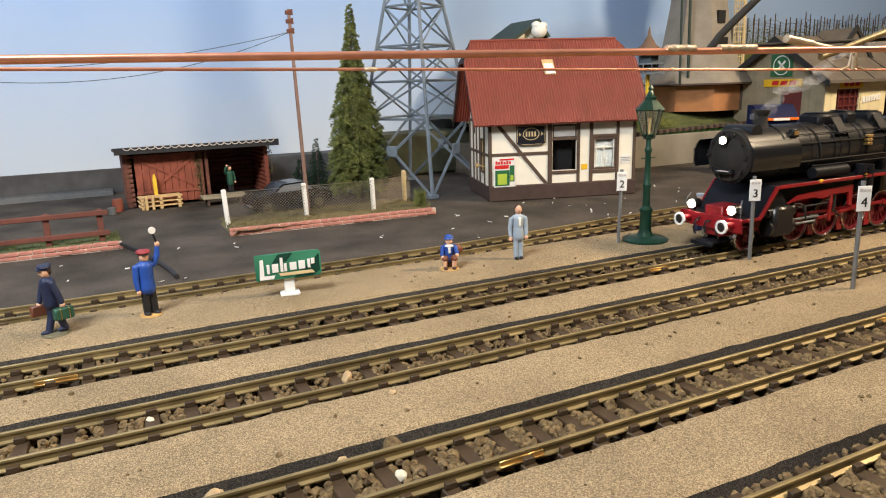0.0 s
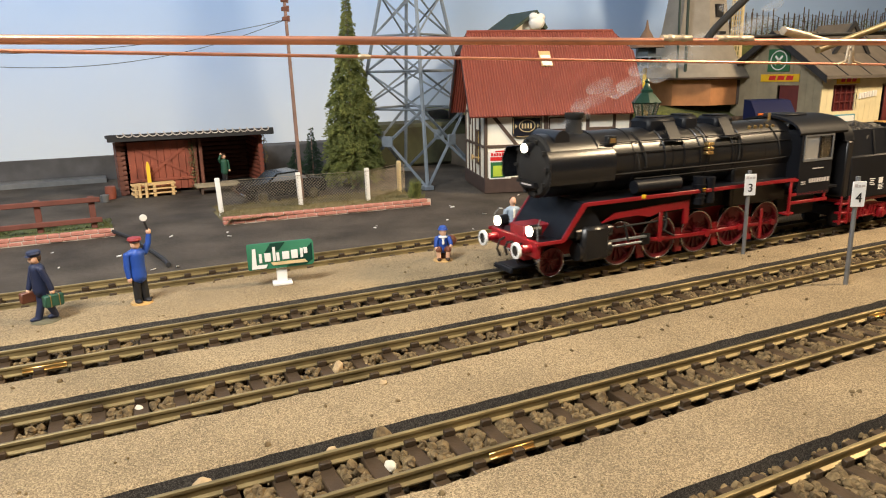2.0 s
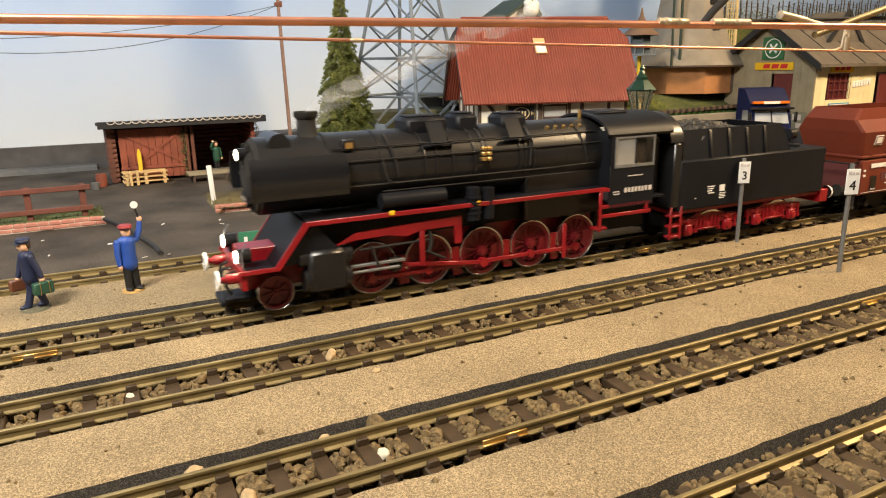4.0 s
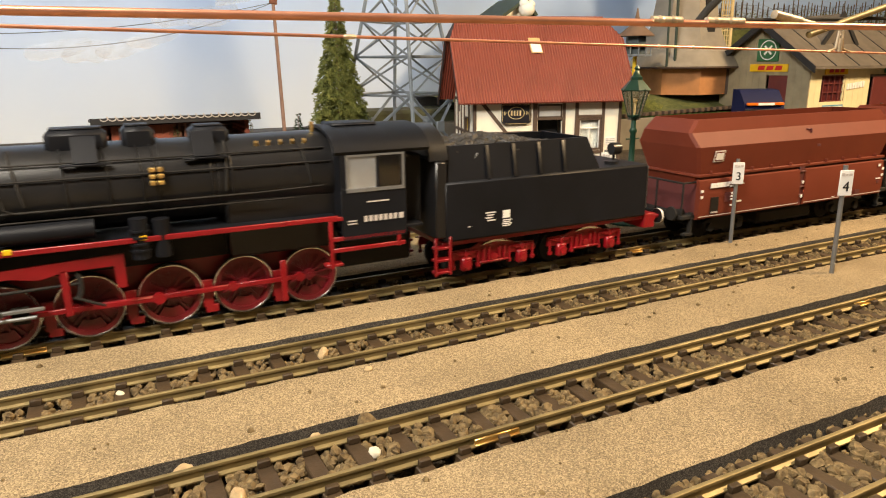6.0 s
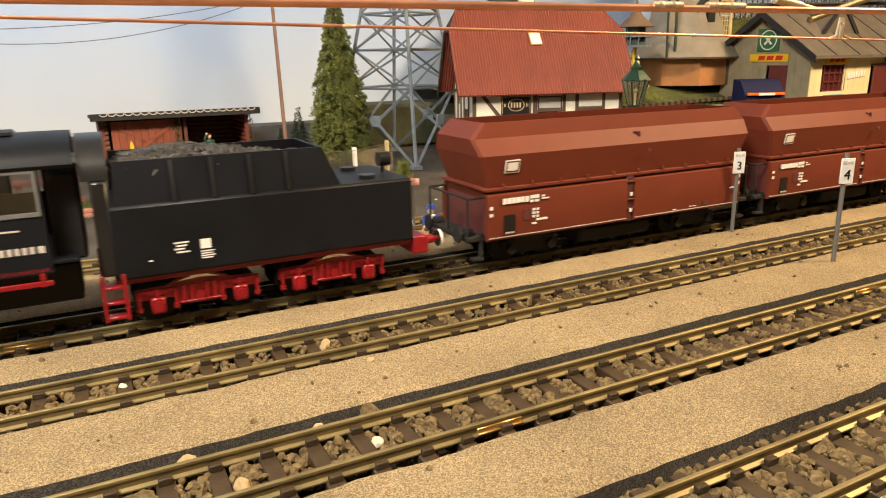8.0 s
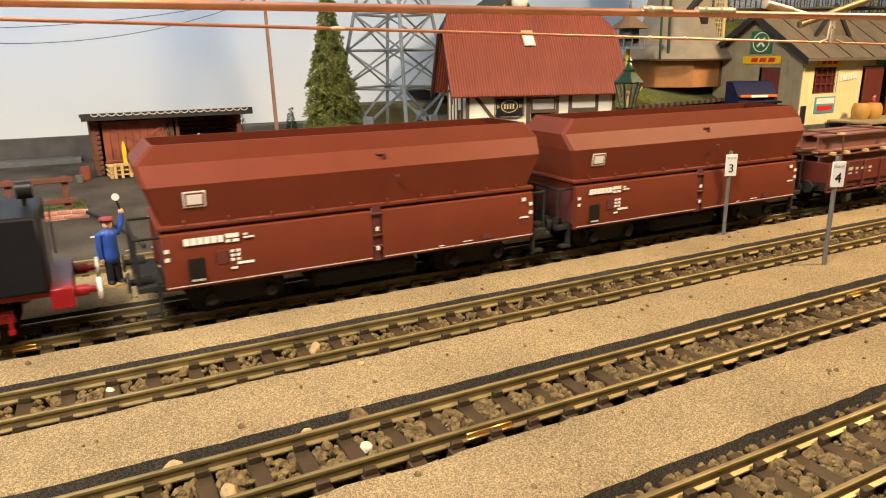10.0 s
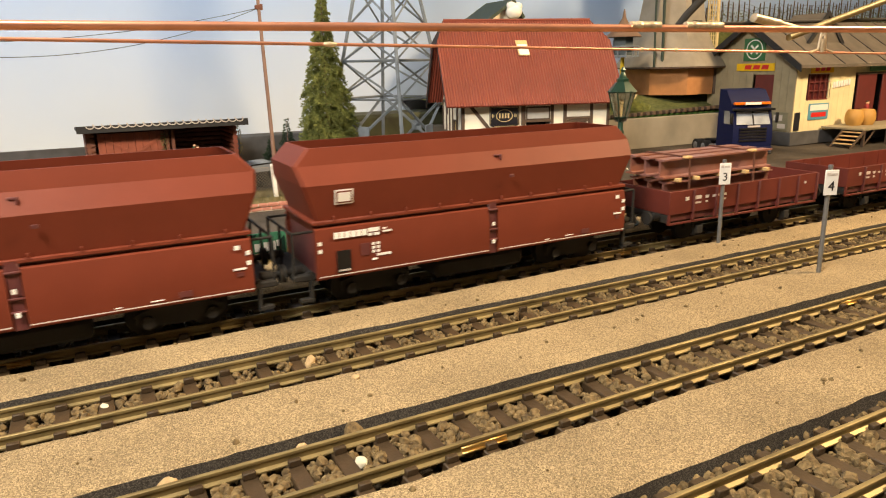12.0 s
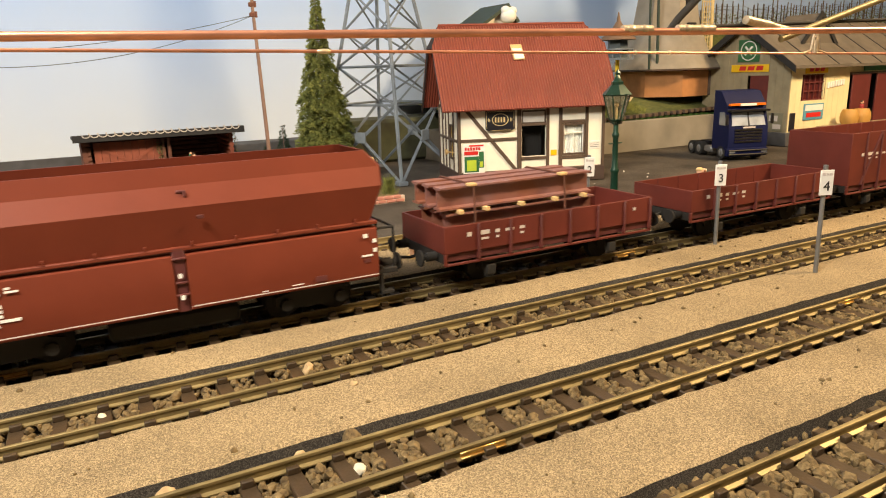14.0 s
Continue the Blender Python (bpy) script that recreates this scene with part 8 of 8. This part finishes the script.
# ---- blue tractor lorry ----
def build_truck():
    t = thing("lorry", "dark blue tractor lorry with orange roof lamps", "lorry", pose(1.600, 1.240, GROUND_Z, 0, 0, -20))
    t.scale = (1.14, 0.94, 0.90)
    W = 0.049
    P = lambda name, g, m, label="": part(name, g, m, t, label)
    prof = [(0.0, 0.030), (-0.003, 0.060), (0.000, 0.098), (0.012, 0.140), (0.020, 0.165), (0.050, 0.200), (0.085, 0.203), (0.085, 0.030)]
    cab = P("cab", Geo().prism([(-W, y, z) for y, z in prof], (2 * W, 0, 0)), TRUCK_BLUE)
    part("windscreen", Geo().prism([(-W + 0.007, -0.0006, 0.101), (W - 0.007, -0.0006, 0.101), (W - 0.010, 0.0108, 0.1385), (-W + 0.010, 0.0108, 0.1385)], (0, -0.0015, 0.0006)), SCREEN_GLARE, cab)
    part("pillar", Geo().prism([(-0.0015, -0.0016, 0.101), (0.0015, -0.0016, 0.101), (0.0015, 0.0098, 0.1385), (-0.0015, 0.0098, 0.1385)], (0, -0.002, 0)), BLACK, cab)
    part("visor", Geo().box((-W, -0.008, 0.142), (W, 0.014, 0.148), bv=0.001), BLACK, cab)
    lamps = Geo().box((-W + 0.004, 0.008, 0.158), (W - 0.004, 0.018, 0.1655), bv=0.001)
    part("roof_lamps", lamps, mat("orange_lamps", (0.75, 0.16, 0.02), 0.3), cab)
    part("roof_plate", Geo().box((-0.020, 0.006, 0.158), (0.020, 0.0085, 0.165), bv=0.0004), WHITE, cab)
    grille = Geo()
    for i in range(5):
        grille.box((-0.034, -0.0045, 0.052 + i * 0.0085), (0.034, -0.001, 0.0575 + i * 0.0085), bv=0.0004)
    part("grille", grille, BLACK, cab)
    part("name_plate", Geo().box((-0.015, -0.006, 0.0935), (0.015, -0.0035, 0.0985), bv=0.0003), GREY_PRINT, cab)
    part("bumper", Geo().box((-W - 0.001, -0.007, 0.012), (W + 0.001, 0.012, 0.036), bv=0.002), TRUCK_BLUE, cab)
    part("bumper_bar", Geo().cyl((-W, -0.010, 0.018), (W, -0.010, 0.018), 0.0022, n=8).cyl((-W, -0.010, 0.030), (W, -0.010, 0.030), 0.0022, n=8), BLACK, cab)
    for s in (-1, 1):
        part("headlamp", Geo().box((s * W - s * 0.016, -0.0086, 0.022), (s * W - s * 0.002, -0.006, 0.031), bv=0.0006), CAB_GLASS, cab)
        part("mirror", Geo().box((s * (W + 0.004), -0.006, 0.105), (s * (W + 0.011), -0.001, 0.135), bv=0.001), BLACK, cab)
        part("side_window", Geo().prism([(s * (W + 0.0004), 0.016, 0.102), (s * (W + 0.0004), 0.05, 0.102), (s * (W + 0.0004), 0.05, 0.14), (s * (W + 0.0004), 0.024, 0.14)], (s * 0.0008, 0, 0)), CAB_GLASS, cab)
    P("chassis", Geo().box((-0.022, 0.08, 0.026), (0.022, 0.235, 0.038), bv=0.001).box((-0.03, 0.14, 0.038), (0.03, 0.19, 0.044), bv=0.001), BLACK_FLAT)
    P("fuel_tank", Geo().box((-W, 0.09, 0.014), (-0.024, 0.13, 0.034), bv=0.004), DULL_STEEL)
    for y in (0.035, 0.160, 0.206):
        for s in (-1, 1):
            w = P("wheel", Geo().cyl((s * (W - 0.016), y, 0.0205), (s * W, y, 0.0205), 0.0205, n=28), TYRE)
            part("rim", Geo().cyl((s * W, y, 0.0205), (s * (W + 0.0012), y, 0.0205), 0.012, 0.010, n=20), DULL_STEEL, w)


build_truck()

# ---- vineyard posts on the hill behind ----
hill = thing("vineyard", "hillside vineyard of dark stakes and wires", "vineyard")
g = Geo()
for i in range(40):
    a, b = 2.0 + i * 0.06, 2.06 + i * 0.06
    za, zb = (0.36 + 0.012 * noise.noise((x * 3, 0, 0)) + 0.03 * (x - 2.2) for x in (a, b))
    g.add([(a, 1.86, 0.15), (b, 1.86, 0.15), (b, 1.98, zb), (a, 1.98, za), (a, 2.098, za + 0.01), (b, 2.098, zb + 0.01)], [(0, 1, 2, 3), (3, 2, 5, 4)])
part("slope", g, GRASS, hill)
rnd = random.Random(9)
tops = []
for row, y in ((0, 1.985), (1, 2.03), (2, 2.07)):
    prev = None
    for i in range(26):
        x = 2.16 + i * 0.062 + row * 0.02
        z = 0.362 + 0.03 * (x - 2.2)
        h = rnd.uniform(0.075, 0.105) + 0.012 * row
        part("stake", Geo().cyl((x, y, z - 0.01), (x + rnd.uniform(-0.004, 0.004), y, z + h), 0.0022, n=6), TIMBER, hill)
        if prev:
            part("vine_wire", Geo().cyl((prev[0], y, prev[1]), (x, y, z + h * 0.8), 0.0006, n=4).cyl((prev[0], y, prev[1] - 0.03), (x, y, z + h * 0.45), 0.0006, n=4), WIRE, hill)
        prev = (x, z + h * 0.8)
vine = Geo()
for _ in range(2600):
    x, y = rnd.uniform(2.1, 3.8), rnd.choice((1.985, 2.03, 2.07))
    z = 0.37 + 0.03 * (x - 2.2) + rnd.random() ** 2 * 0.06
    m = Matrix.Translation((x, y + rnd.gauss(0, 0.004), z)) @ Euler([rnd.uniform(0, 6) for _ in "xyz"]).to_matrix().to_4x4()
    vine.add([(-0.004, 0, 0), (0, 0.002, 0), (0.004, 0, 0), (0, -0.002, 0)], [(0, 1, 2, 3)], 0, m)
tagged(part("vine_leaves", vine, LEAF, hill), kind="stuff")

# ---- overhead copper wires in front ----
ow = thing("overhead_wire", "thick copper overhead wire with soldered joints", "overhead wire")
part("wire", Geo().cyl((-2.3000, 0.6275, 0.2731), (4.9000, -0.3325, 0.2441), 0.0019, n=12), COPPER, ow)
ow2 = thing("overhead_wire", "thin copper overhead wire with a hanger", "overhead wire")
part("wire", Geo().cyl((-2.3000, 0.4550, 0.3058), (4.9000, 0.4550, 0.1756), 0.0011, n=10), COPPER, ow2)
part("solder_joint", Geo().ball((0.2770, 0.2839, 0.2640), (0.0042, 0.0026, 0.0024), 10, 6), TIN, ow)
part("solder_joint", Geo().ball((0.2850, 0.2829, 0.2639), (0.0042, 0.0026, 0.0024), 10, 6), TIN, ow)
part("solder_joint", Geo().ball((0.3120, 0.2793, 0.2639), (0.0042, 0.0026, 0.0024), 10, 6), TIN, ow)
part("solder_joint", Geo().ball((0.3220, 0.2779, 0.2638), (0.0042, 0.0026, 0.0024), 10, 6), TIN, ow)
part("sleeve", Geo().cyl((0.2720, 0.2846, 0.2640), (0.2900, 0.2822, 0.2639), 0.0022, n=12), TIN, ow)
part("sleeve", Geo().cyl((0.3060, 0.2801, 0.2639), (0.3300, 0.2769, 0.2638), 0.0022, n=12), TIN, ow)
part("insulator", Geo().cyl((0.384, 0.3, 0.2705), (0.408, 0.3, 0.267), 0.0026, n=12).cyl((0.408, 0.3, 0.267), (0.428, 0.3, 0.264), 0.0021, n=12), TIN, ow)
part("support_arm", Geo().cyl((0.418, 0.3, 0.259), (0.56, 0.3, 0.2945), 0.0021, n=12), BRASS, ow, "tarnished brass support arm")
part("stay", Geo().cyl((0.352, 0.302, 0.2665), (0.60, 0.302, 0.2735), 0.0012, n=10), SOOT, ow, "dark steel stay")
part("curved_stay", Geo().tube([(0.352, 0.33, 0.266), (0.360, 0.33, 0.274), (0.373, 0.33, 0.284), (0.394, 0.33, 0.299), (0.43, 0.33, 0.318)], 0.0024, 10), SOOT, ow, "dark curved tube")
part("solder_joint", Geo().ball((0.1692, 0.4550, 0.2611), (0.006, 0.0018, 0.0017), 10, 6), TIN, ow2)
part("solder_joint", Geo().ball((0.4430, 0.4550, 0.2562), (0.0022, 0.0018, 0.0018), 8, 6), TIN, ow2)
part("solder_joint", Geo().ball((0.4825, 0.4550, 0.2555), (0.0022, 0.0018, 0.0018), 8, 6), TIN, ow2)
part("hanger", Geo().tube([(0.6640, 0.4550, 0.2519), (0.6770, 0.4550, 0.2549), (0.6800, 0.4550, 0.2719), (0.6810, 0.4550, 0.2679)], 0.0014, 8).cyl((0.6820, 0.4550, 0.2519), (0.6820, 0.4550, 0.2649), 0.003, n=10), TIN, ow2)
part("hanger", Geo().tube([(0.7000, 0.4550, 0.2519), (0.6880, 0.4550, 0.2549), (0.6850, 0.4550, 0.2719)], 0.0014, 8), TIN, ow2)

# ---- thin smoke from the chimney, in soft rigid wisps ----
def smoke_mat():
    m = bpy.data.materials.new("thin_white_smoke")
    m.use_nodes = True
    nt = m.node_tree
    nt.nodes.clear()
    out = nt.nodes.new("ShaderNodeOutputMaterial")
    mix = nt.nodes.new("ShaderNodeMixShader")
    clear = nt.nodes.new("ShaderNodeBsdfTransparent")
    front = nt.nodes.new("ShaderNodeBsdfDiffuse")
    front.inputs["Color"].default_value = (0.9, 0.9, 0.9, 1)
    through_light = nt.nodes.new("ShaderNodeBsdfTranslucent")
    through_light.inputs["Color"].default_value = (0.9, 0.9, 0.9, 1)
    white = nt.nodes.new("ShaderNodeMixShader")
    nt.links.new(front.outputs[0], white.inputs[1])
    nt.links.new(through_light.outputs[0], white.inputs[2])
    tc = nt.nodes.new("ShaderNodeTexCoord")
    nz = nt.nodes.new("ShaderNodeTexNoise")
    nz.inputs["Scale"].default_value, nz.inputs["Detail"].default_value = 26, 4
    mr = nt.nodes.new("ShaderNodeMapRange")
    mr.inputs["From Min"].default_value, mr.inputs["From Max"].default_value = 0.36, 0.80
    mr.inputs["To Min"].default_value, mr.inputs["To Max"].default_value = 0.0, 0.30
    nt.links.new(tc.outputs["Object"], nz.inputs["Vector"])
    nt.links.new(nz.outputs["Fac"], mr.inputs["Value"])
    nt.links.new(mr.outputs["Result"], mix.inputs["Fac"])
    nt.links.new(clear.outputs[0], mix.inputs[1])
    nt.links.new(white.outputs[0], mix.inputs[2])
    nt.links.new(mix.outputs[0], out.inputs["Surface"])
    return m


SMOKE = smoke_mat()
PUFFS = []
rnd = random.Random(31)
for i in range(46):
    g = Geo().ball((0, 0, 0), (rnd.uniform(0.020, 0.030), 0.006, rnd.uniform(0.006, 0.010)), 24, 14)
    shift = Vector((i * 3.1, 0, 0))
    g.v[:] = [tuple(Vector(v) * (1 + 0.35 * noise.noise(Vector(v) * 55 + shift)) + Vector((0, 0, 0.22 * v[0] + 0.003 * noise.noise((v[0] * 60, i, 0))))) for v in g.v]
    puff = solid("smoke_wisp", g, SMOKE, "thin wisp of white smoke from the locomotive chimney", "smoke", group="chimney smoke")
    PUFFS.append((puff, -1.9 + i * 0.155, rnd.uniform(0.8, 1.2), rnd.uniform(-0.02, 0.02)))


# ---- what moves ----
def motions():
    for ob, place in VEHICLES:
        walk(ob, [(t, pose(place + x, TRACK_Y, 0.0)) for t, x in RUN])
    for wheel, (x, y, z), r in ROLLERS:
        rows = []
        for i in range(71):
            t = i * 0.2
            rows.append((t, pose(x, y, z, 0, math.degrees((run_at(t) - run_at(0)) / r), 0)))
        walk(wheel, rows)
    for puff, born, lift, drift in PUFFS:
        rows = []
        for i in range(71):
            t = i * 0.2
            if t <= born:
                rows.append((t, pose(run_at(t) - 0.230, TRACK_Y, 0.145)))
            else:
                age = min(t - born, 6.0)
                start = run_at(max(0.0, born)) + max(0.0, -born) * 0.165 - 0.216
                rows.append((t, pose(start - 0.03 * min(age, 1.0), TRACK_Y + drift * age, 0.190 + 0.030 * lift * min(1.0, age * 3) + 0.020 * lift * age + 0.016 * age * age)))
        walk(puff, rows)
    for rod, (x, y, z), crank, r, lead in RODS:
        rows = []
        for i in range(141):
            t = i * 0.1
            a = (run_at(t) - run_at(0)) / r + radians(lead)
            rows.append((t, pose(x + crank * math.sin(a), y, z + crank * math.cos(a))))
        walk(rod, rows)
    for crank, cross, (x, y, z), c, r, lead in DRIVES:
        rod_rows, cross_rows = [], []
        for i in range(141):
            t = i * 0.1
            a = (run_at(t) - run_at(0)) / r + radians(lead)
            px, pz = x + c * math.sin(a), z + c * math.cos(a)
            tilt = math.asin((0.032 - pz) / 0.112)
            rod_rows.append((t, pose(px, y, pz, 0, math.degrees(tilt), 0)))
            cross_rows.append((t, pose(px - 0.112 * math.cos(tilt), y, 0.032)))
        walk(crank, rod_rows)
        walk(cross, cross_rows)


motions()
